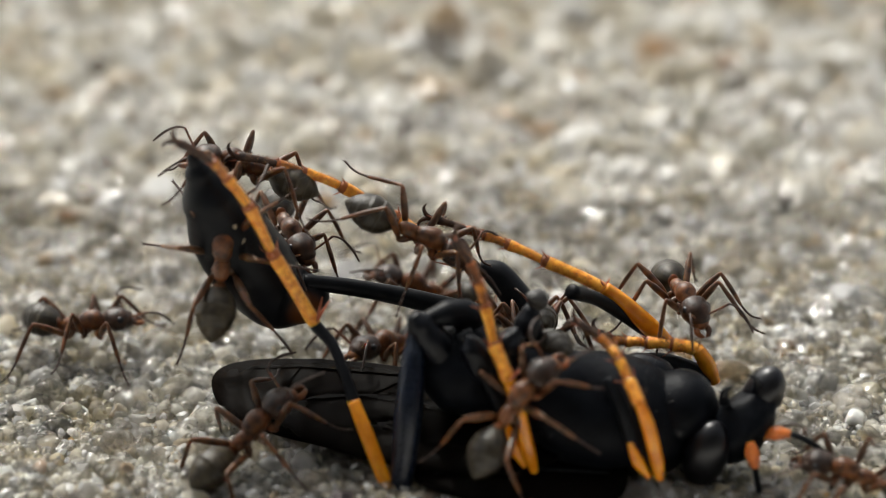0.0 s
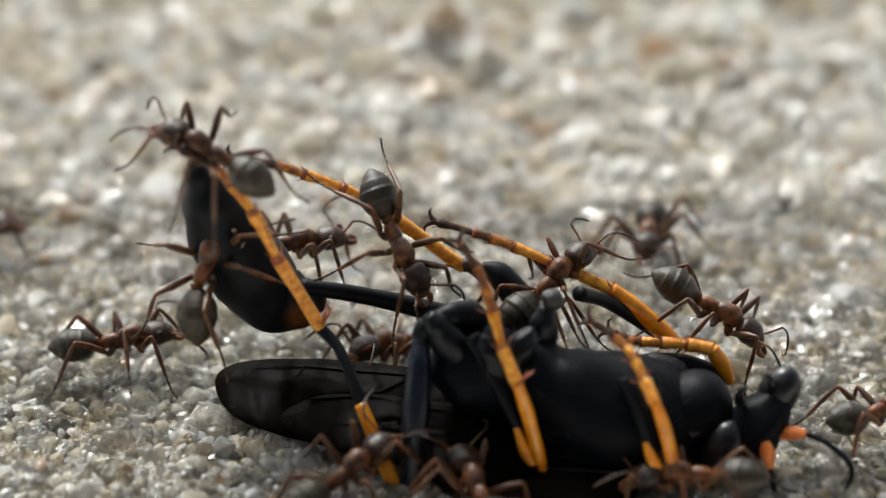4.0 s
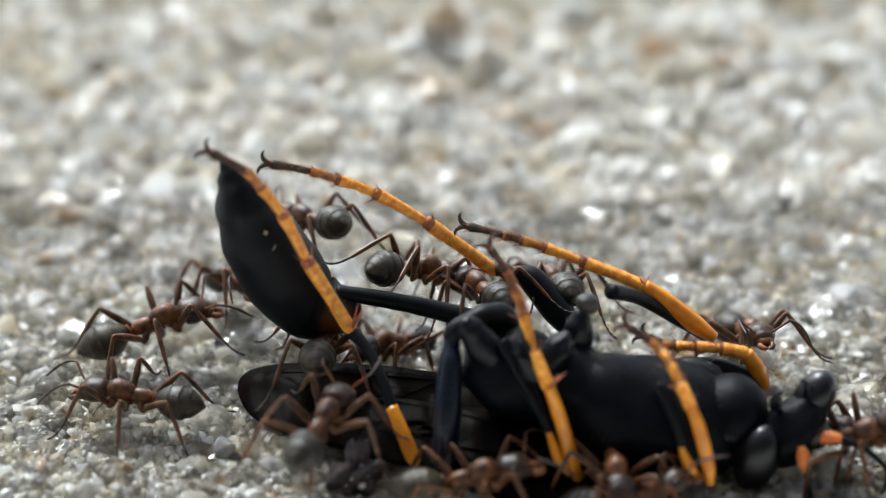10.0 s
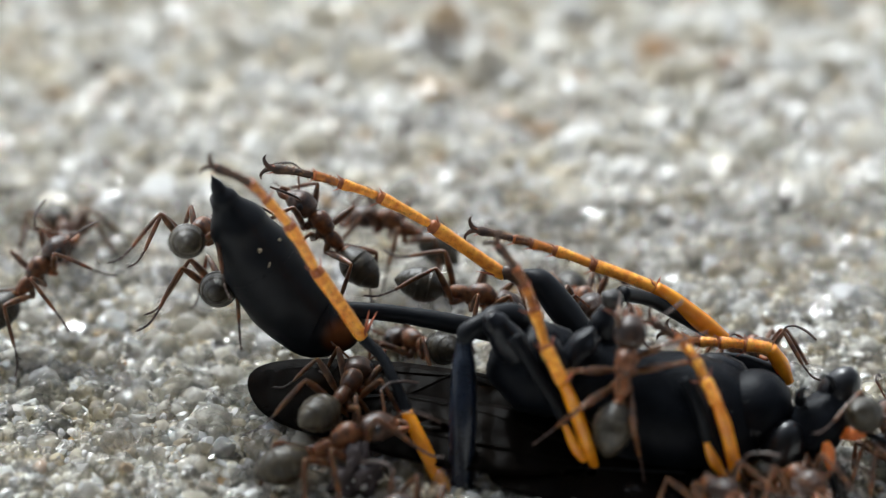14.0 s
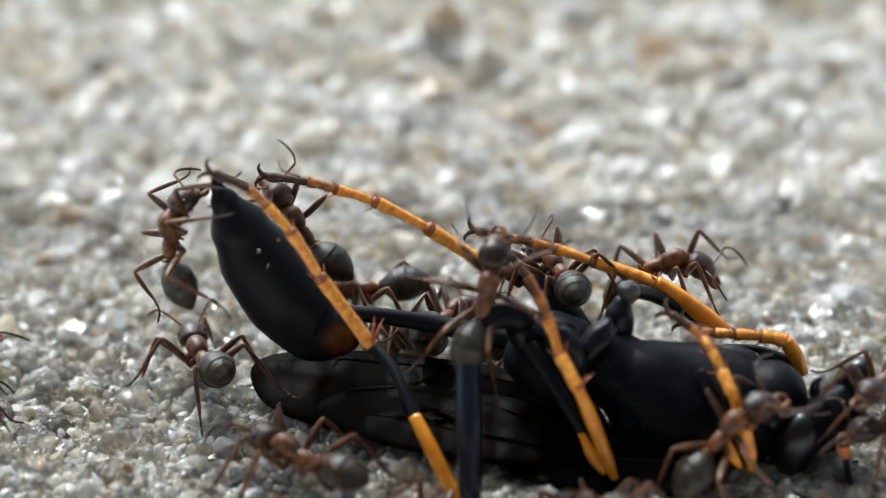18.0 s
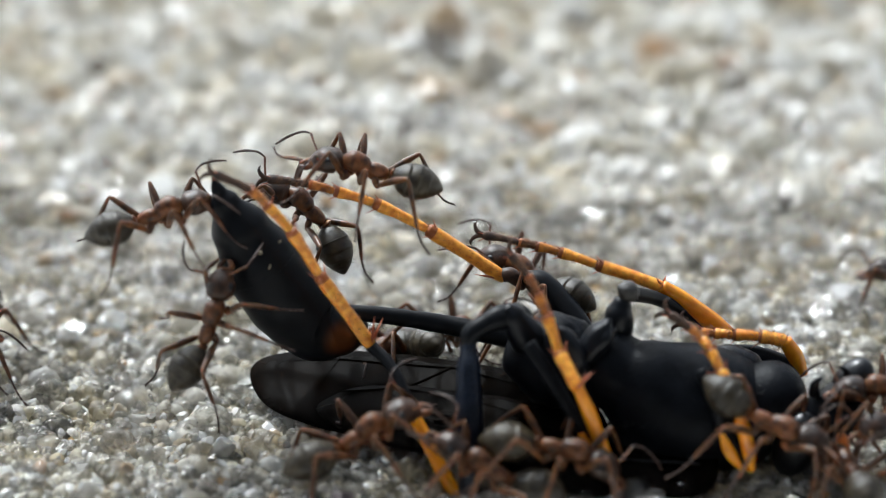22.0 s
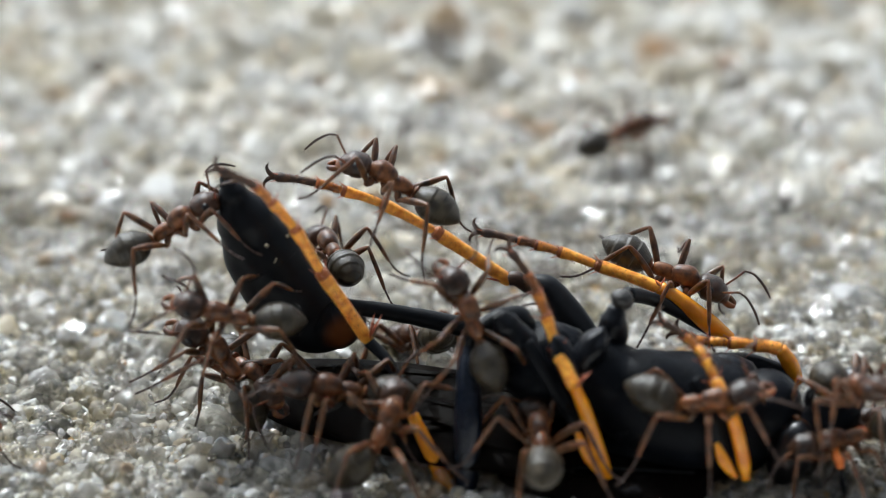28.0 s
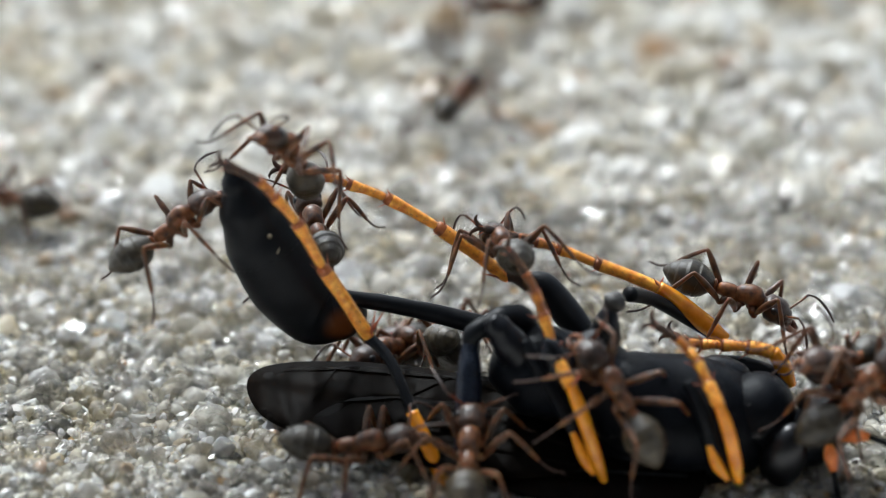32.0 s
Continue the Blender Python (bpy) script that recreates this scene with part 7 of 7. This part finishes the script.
    # low ant
    rows = [
        (0, mm(-11.99, -13.96, 1.8, 0, -3, 168)), (0.5, mm(-14.37, -10.79, 1.8, 0, -3, 146)), (1, mm(-15.07, -8.93, 1.8, 0, -12, 135)),
        (1.25, mm(-17.89, -9.24, 1.8, 2, -8, 88)), (1.5, mm(-20.71, -9.55, 1.8, 0, -4, 42)), (2, mm(-23.92, -9.55, 1.8, 0, -3, 30)),
        (12, mm(-23.92, -9.55, 1.8, 0, -3, 30)), (15.95, mm(-23.92, -9.55, 1.8, 0, -3, 30)), (17, mm(-23.4, -0.1, 1.8, 0, -3, -5)),
        (17.5, mm(-14.48, -0.1, 1.8, 0, -4, -7)), (17.75, mm(-12.58, 0.14, 1.8, -5, -1, 52)), (18, mm(-10.68, 0.39, 1.8, -5, 5, 110)),
        (18.5, mm(-10.43, 1.88, 1.8, 0, -3, 61)), (18.67, mm(-10.18, 0.59, 2.27, -3, -5, 9)), (18.83, mm(-9.93, -0.71, 2.74, -3, -8, -42)),
        (19, mm(-9.68, -2, 3.2, -1, -10, -94)), (19.17, mm(-11.42, -0.87, 2.74, -3, -8, -36)), (19.33, mm(-13.16, 0.25, 2.27, -2, -6, 22)),
        (19.5, mm(-14.9, 1.38, 1.8, 0, -5, 80)), (20, mm(-15.62, 1.13, 1.8, 0, -2, 113)), (20.5, mm(-16.15, -0.59, 1.8, 0, -3, 93)),
        (21, mm(-17.58, -0.1, 1.8, 0, -3, 84)), (21.5, mm(-22.26, 1.88, 1.8, 0, -2, 85)), (21.77, mm(-22.26, 1.88, 1.8, 0, -2, 85)),
        (22.38, mm(-17.07, 1.94, 3.7, -4, 5, 139)), (23, mm(-11.88, 2, 5.6, 0, 12, -166)), (23.17, mm(-16.16, 5.6, 4.33, 5, 8, -115)),
        (23.33, mm(-20.44, 9.2, 3.07, 5, 2, -64)), (23.5, mm(-24.73, 12.8, 1.8, 0, -2, -14)), (24.5, mm(-21.73, -3.88, 1.8, 0, -4, 44)),
        (24.75, mm(-19.2, -4.83, 1.8, -1, -3, 107)), (25, mm(-16.66, -5.77, 1.8, 0, -2, 171)), (25.5, mm(-20.77, -5.24, 1.8, 0, -3, 169)),
        (26.5, mm(-15, -4.12, 2.8, -11, -29, 121)), (27.5, mm(-9.22, -3, 3.79, 10, -52, 55)), (27.75, mm(-9.31, -3, 3.76, -8, -52, 107)),
        (28, mm(-9.41, -3, 3.73, -18, -43, 152)), (28.25, mm(-8.75, -2.5, 3.61, 1, -16, 116)), (28.5, mm(-8.09, -2, 3.48, 0, 15, 89)),
        (29, mm(-7.95, -1, 4.03, 1, 15, 85)), (29.17, mm(-9.03, 0, 4.97, -11, 6, 34)), (29.33, mm(-10.12, 1, 5.91, -12, -9, -15)),
        (29.5, mm(-11.2, 2, 6.86, 0, -19, -67)), (30, mm(-10.7, 2, 7.14, 0, -19, -52)), (30.5, mm(-19.02, 13.09, 1.8, 0, -4, 7)),
        (30.75, mm(-20.47, 14.93, 1.8, 0, -4, 73)), (31, mm(-21.92, 16.76, 1.8, 0, -4, 139)), (32, mm(-22.15, 16.45, 1.8, 0, -6, 153)),
        
    ]
    walk(ants[13], rows)
    bend(ants[13], "head", [
        (0, 3, 1), (0.5, -14, 2), (1, 7, -16), (1.5, -4, 0), (17.5, -6, 0), (18, -10, -16), (21, 11, 2), (21.77, -1, 2),
        (23.5, 15, 1), (25, -4, 1), (25.5, -1, 1), (27.5, -25, 12), (28, 24, 13), (28.5, -6, 2), (30, 5, 6), (32, -15, 0),
        
    ])
    bend(ants[13], "gaster", [
        (0, -2, 5), (0.5, 11, 5), (1, -6, 19), (1.5, 3, 6), (17.5, 5, 6), (18, 8, 19), (21, -9, 5), (21.77, 1, 5), (23.5, -13, 5),
        (27.5, 20, -4), (28, -19, -5), (28.5, 5, 4), (30, -4, 1), (32, 13, 6),
    ])
    gait(ants[13], rows, 13)
    # brood ant
    rows = [
        (0, mm(4.01, -2, 4.32, -1, 10, 94)), (1.15, mm(4.01, -2, 4.32, -1, 10, 94)), (2, mm(3.02, -9, 1.44, -1, -2, 94)),
        (3, mm(2.68, -9, 1.3, 1, -5, 86)), (4.5, mm(0.37, -9.25, 1.12, 3, -11, 128)), (6, mm(-1.93, -9.5, 0.94, 0, -16, 170)),
        (7, mm(-2.16, -9.5, 1.22, 0, -29, 160)), (8, mm(-2.92, -8.75, 1.76, 7, -19, 114)), (9, mm(-3.68, -8, 2.3, 4, -8, 71)),
        (10, mm(-4.88, -8, 3.66, 5, -6, 68)), (10.5, mm(-3.18, -8.75, 2.3, 5, -12, 119)), (11, mm(-1.47, -9.5, 0.94, 0, -16, 170)),
        (17, mm(-0.09, -11.47, 0.9, 0, -16, 169)), (21.6, mm(-0.09, -11.47, 0.9, 0, -16, 169)), (22, mm(1.75, -9, 1.98, 0, -21, 164)),
        (22.5, mm(-0.09, -8.75, 2.23, -9, -39, 130)), (23, mm(-1.94, -8.5, 2.48, 0, -57, 84)), (23.5, mm(-0.21, -8.75, 2.1, 18, -20, 30)),
        (24, mm(1.52, -9, 1.71, 0, 15, -11)), (25, mm(10.76, -8, 3.12, 8, 19, 59)), (26.5, mm(3.17, -7, 3.52, 4, 0, 118)),
        (28, mm(-4.42, -6, 3.93, -13, -6, 180)), (28.33, mm(-3.44, -7.42, 2.92, -14, -14, 125)), (28.67, mm(-2.45, -8.84, 1.91, -8, -19, 70)),
        (29, mm(-1.46, -10.26, 0.9, 0, -17, 13)), (29.33, mm(-2.25, -9.34, 1.44, -6, -13, 71)), (29.67, mm(-3.03, -8.42, 1.99, -6, -5, 126)),
        (30, mm(-3.81, -7.5, 2.53, 0, -1, -178)), (30.33, mm(-3.89, -7.5, 2.56, -3, -3, 124)), (30.67, mm(-3.97, -7.5, 2.58, -3, -7, 66)),
        (31, mm(-4.04, -7.5, 2.61, 0, -9, 8)), (32, mm(-3.35, -7.5, 2.12, 0, -2, 3)),
    ]
    walk(ants[14], rows)
    bend(ants[14], "head", [
        (0, -29, -4), (1.15, -29, -4), (2, 1, -8), (6, 1, 2), (9, -18, -14), (10, 2, 3), (21.6, 0, 0), (22, -8, -11), (23, 60, -5),
        (24, -5, 7), (29, 5, -7), (31, -5, 8), (32, 7, -12),
    ])
    bend(ants[14], "gaster", [
        (0, 24, 10), (1.15, 24, 10), (2, 0, 13), (9, 15, 18), (11, -1, 4), (21.6, 0, 6), (22, 6, 15), (23, -65, 9), (24, 4, 0),
        (31, 4, 0), (32, -6, 16),
    ])
    gait(ants[14], rows, 14)
    # left ant
    rows = [
        (0, mm(-26.91, 12.8, 1.8, 0, -3, -6)), (12.4, mm(-26.91, 12.8, 1.8, 0, -3, -6)), (13.1, mm(-28.12, 18.99, 1.8, 0, -3, -6)),
        (13.5, mm(-14.78, 22.71, 1.8, 0, -3, 33)), (13.75, mm(-16.5, 17.46, 1.8, -1, -4, -22)), (14, mm(-18.22, 12.21, 1.8, 0, -6, -77)),
        (14.5, mm(-18.47, 11.04, 1.8, 0, -9, -71)), (15.5, mm(-16.17, 6.33, 1.8, -2, -6, -11)), (16.5, mm(-13.87, 1.63, 1.8, 0, -3, 48)),
        (17, mm(-22.17, 1.38, 1.8, 0, -4, 19)), (27.21, mm(-22.17, 1.38, 1.8, 0, -4, 19)), (28, mm(-21.17, -5.68, 1.8, 0, -3, 15)),
        (28.5, mm(-8.25, -4.11, 1.8, 0, -2, 48)), (29, mm(-8.77, -3.65, 1.8, 0, -2, 45)), (29.5, mm(-12.88, -5.68, 1.8, 0, -3, 28)),
        (30, mm(-22.04, -6.13, 1.8, 0, -4, 16)), (32, mm(-22.04, -6.13, 1.8, 0, -4, 16)),
    ]
    walk(ants[15], rows)
    bend(ants[15], "head", [
        (0, -4, 1), (14, -16, 13), (14.5, -1, 3), (16.5, 8, 1), (17, 0, 0), (32, -4, 1),
    ])
    bend(ants[15], "gaster", [
        (0, 3, 5), (14, 13, -4), (14.5, 1, 4), (16.5, -6, 6), (17, 0, 6), (32, 3, 6),
    ])
    gait(ants[15], rows, 15)
    # crowd ant
    rows = [
        (0, mm(3.38, 1, 3.45, 0, 24, 118)), (4.98, mm(3.38, 1, 3.45, 0, 24, 118)), (5.32, mm(4.91, -1.5, 4.34, 4, 16, 73)),
        (5.66, mm(6.45, -4, 5.23, 11, 13, 29)), (6, mm(7.98, -6.5, 6.11, 19, 17, -15)), (6.33, mm(7.44, -7.48, 4.38, 1, 17, -77)),
        (6.67, mm(6.9, -8.46, 2.64, -8, 2, -136)), (7, mm(6.36, -9.44, 0.9, 0, -13, 167)), (8, mm(6.89, -9.44, 0.9, -1, -14, 113)),
        (9, mm(7.43, -9.44, 0.9, -1, -14, 59)), (10, mm(7.97, -9.44, 0.9, 0, -15, 5)), (13.3, mm(7.97, -9.44, 0.9, 0, -15, 5)),
        (13.65, mm(11.09, -9.22, 1.17, -2, -20, -30)), (14, mm(14.21, -9, 1.44, 0, -25, -65)), (17, mm(4.43, 1.42, 0.9, 0, 18, -14)),
        (20.6, mm(4.43, 1.42, 0.9, 0, 18, -14)), (20.73, mm(4.15, 0.62, 1.38, 21, 4, 41)), (20.87, mm(3.87, -0.19, 1.85, 23, -21, 91)),
        (21, mm(3.59, -1, 2.33, 0, -37, 152)), (22, mm(16.55, -8.6, 1.72, -3, 11, 102)), (22.5, mm(6.2, -8.05, 2.47, 1, 4, 52)),
        (23, mm(-4.15, -7.5, 3.21, 9, 2, 2)), (24, mm(8.86, -8.4, 3.5, 7, 4, 64)), (25, mm(5.21, -9.44, 0.9, 0, 20, 49)),
        (26.5, mm(10.95, -8.47, 2.87, -8, -3, -6)), (28, mm(16.7, -7.5, 4.83, 7, -22, -63)), (28.33, mm(16.03, -7.33, 4.82, -4, -20, -5)),
        (28.67, mm(15.36, -7.17, 4.81, -9, -10, 50)), (29, mm(14.69, -7, 4.8, -3, -1, 103)), (29.33, mm(15.01, -7, 4.62, -11, -11, 50)),
        (29.67, mm(15.34, -7, 4.44, -7, -23, -6)), (30, mm(15.66, -7, 4.26, 7, -26, -65)), (31, mm(15.99, -6.75, 4.92, 0, -19, -101)),
        (32, mm(16.32, -6.5, 5.58, -10, -17, -136)),
    ]
    walk(ants[16], rows)
    bend(ants[16], "head", [
        (0, 15, 5), (13.3, 7, -9), (14, -1, 6), (21, 10, 12), (24, -1, -11), (25, -10, -4), (29, 23, -3), (30, 1, -2),
        (32, -12, -1),
    ])
    bend(ants[16], "gaster", [
        (0, -12, 2), (13.3, -6, 14), (14, 1, 2), (21, -8, -4), (24, 1, 15), (25, 8, 9), (29, -19, 9), (30, -1, 8), (32, 10, 7),
        
    ])
    gait(ants[16], rows, 16)
    # runner ant
    rows = [
        (0, mm(26.87, 13.69, 1.8, 0, -3, 175)), (10, mm(26.87, 13.69, 1.8, 0, -3, 175)), (10.5, mm(24.63, 13.51, 1.8, 0, -3, 170)),
        (10.67, mm(21.97, 13.47, 1.8, 0, -2, 119)), (10.83, mm(19.31, 13.43, 1.8, 0, -2, 67)), (11, mm(16.65, 13.39, 1.8, 0, -2, 16)),
        (11.5, mm(24.36, 18.35, 1.8, 0, -2, 23)), (11.75, mm(21.54, 26.1, 1.8, 0, -3, 86)), (12, mm(18.73, 33.85, 1.8, 0, -4, 150)),
        (12.5, mm(14.93, 51.54, 1.8, 0, -2, 159)), (13, mm(6.05, 37.06, 1.8, 0, -2, 140)), (13.5, mm(-1.2, 53.51, 1.8, 0, -2, 156)),
        (16, mm(36.2, 54.51, 1.8, 0, -2, 154)), (21, mm(25.81, 8.21, 1.8, 0, -3, -175)), (22, mm(22.06, 7.93, 1.8, 0, -3, 173)),
        (23, mm(25.81, 8.21, 1.8, 0, -3, -175)), (26, mm(36.2, 54.51, 1.8, 0, -2, 154)), (27.5, mm(20.57, 56.04, 1.8, 0, -3, -167)),
        (29, mm(4.93, 57.58, 1.8, 0, -3, -127)), (31.3, mm(4.93, 57.58, 1.8, 0, -3, -127)), (31.53, mm(3.6, 47.82, 1.8, 0, -2, 178)),
        (31.77, mm(2.27, 38.06, 1.8, 0, -2, 124)), (32, mm(0.94, 28.3, 1.8, 0, -2, 69)),
    ]
    walk(ants[17], rows)
    bend(ants[17], "head", [
        (0, 4, 2), (11, 4, 2), (12, -26, 1), (12.5, 3, 2), (13, 10, 2), (32, -1, 2),
    ])
    bend(ants[17], "gaster", [
        (0, -3, 5), (11, -4, 4), (12, 21, 5), (12.5, -3, 5), (32, 1, 5),
    ])
    gait(ants[17], rows, 17)
    # climber ant
    rows = [
        (0, mm(-2.4, 2.93, 0.9, 0, -17, -130)), (11, mm(-2.4, 2.93, 0.9, 0, -17, -130)), (11.44, mm(-2.4, 2.93, 0.9, 0, -17, -130)),
        (12.5, mm(-8.49, -3, 5.17, 0, 17, -89)), (13, mm(-9.18, -3.6, 6.47, 0, 16, -89)), (13.5, mm(-9.72, -2, 5.15, 3, -7, -83)),
        (13.67, mm(-9.65, -0.67, 5.02, -7, -2, -28)), (13.83, mm(-9.58, 0.67, 4.88, -9, 9, 27)), (14, mm(-9.51, 2, 4.75, 0, 17, 83)),
        (17, mm(-3.88, 3, 3.63, 0, 16, 124)), (18, mm(-3.95, 3.67, 3.21, 6, 11, 178)), (19, mm(-4.02, 4.33, 2.79, 6, 4, -129)),
        (20, mm(-4.09, 5, 2.37, 0, 0, -77)), (21.6, mm(-4.09, 5, 2.37, 0, 0, -77)), (22, mm(-2.39, 2.42, 0.9, 0, -11, -126)),
        (27.12, mm(-2.39, 2.42, 0.9, 0, -11, -126)), (28, mm(-8.33, -2.5, 2.65, 7, 1, -59)), (29, mm(-2.39, 2.42, 0.9, 0, -11, -126)),
        (32, mm(-2.39, 2.42, 0.9, 0, -11, -126)),
    ]
    walk(ants[18], rows)
    bend(ants[18], "head", [
        (0, -9, 9), (12.5, -9, 14), (13.5, 10, 7), (14, -6, 1), (17, 7, -6), (20, 1, 16), (21.6, 1, 16), (22, -16, 14),
        (27.12, -16, 14), (28, 9, 20), (29, -16, 14), (32, -16, 14),
    ])
    bend(ants[18], "gaster", [
        (0, 8, -1), (12.5, 7, -5), (13.5, -8, 1), (14, 5, 6), (17, -5, 11), (20, -1, -7), (21.6, -1, -7), (22, 13, -5),
        (27.12, 13, -5), (28, -8, -10), (29, 13, -5), (32, 13, -5),
    ])
    gait(ants[18], rows, 18)
    # tangle ant
    rows = [
        (0, mm(24.01, -5, 3.6, 0, 15, 174)), (5, mm(24.01, -5, 3.6, 0, 15, 174)), (6, mm(16.1, -7, 4.53, -13, -12, 162)),
        (8, mm(16.79, -7, 4.53, -8, 21, 123)), (9, mm(16.99, -7, 3.44, -8, -3, 61)), (10, mm(17.19, -7, 2.35, 13, -13, -3)),
        (12, mm(17.41, -7, 2.63, 5, -10, -70)), (12.67, mm(17.98, -7, 2.26, 17, 3, -128)), (13.33, mm(18.56, -7, 1.89, 13, 20, 174)),
        (14, mm(19.13, -7, 1.52, -5, 25, 109)), (17, mm(18.95, -7, 2.35, 3, 6, 169)), (20, mm(18.76, -7, 3.17, -9, -11, -133)),
        (23.53, mm(18.76, -7, 3.17, -9, -11, -133)), (24, mm(14.67, -8, 3.25, 2, -5, -83)), (24.33, mm(15.06, -7.83, 3.51, 6, 2, -136)),
        (24.67, mm(15.45, -7.67, 3.77, 2, 10, 171)), (25, mm(15.84, -7.5, 4.03, -6, 12, 117)), (28, mm(16.42, -7.5, 2.39, -14, 17, -180)),
        (29, mm(17.63, -7.5, 1.84, -7, 21, 117)), (30.6, mm(17.63, -7.5, 1.84, -7, 21, 117)), (30.8, mm(17.12, -7, 3.37, 0, -1, 169)),
        (31, mm(16.6, -6.5, 4.91, -14, -20, -137)), (32, mm(16.85, -6.5, 4.77, -17, 10, 175)),
    ]
    walk(ants[19], rows)
    bend(ants[19], "head", [
        (0, 1, 3), (5, 1, 3), (6, -28, -25), (8, 20, -9), (10, 26, -22), (12, 3, 26), (14, 7, -2), (20, -11, 15), (23.53, -11, 15),
        (24, 0, -6), (25, 9, -15), (28, -6, -4), (29, 12, 1), (30.6, 12, 1), (31, -37, -21), (32, -39, -29),
    ])
    bend(ants[19], "gaster", [
        (0, -1, 4), (5, -1, 4), (6, 23, 27), (8, -16, 13), (10, -21, 24), (12, -3, -16), (14, -5, 8), (23.53, 9, -7), (25, -7, 18),
        (28, 5, 10), (29, -9, 5), (30.6, -9, 5), (31, 30, 23), (32, 32, 30),
    ])
    gait(ants[19], rows, 19)


motions()
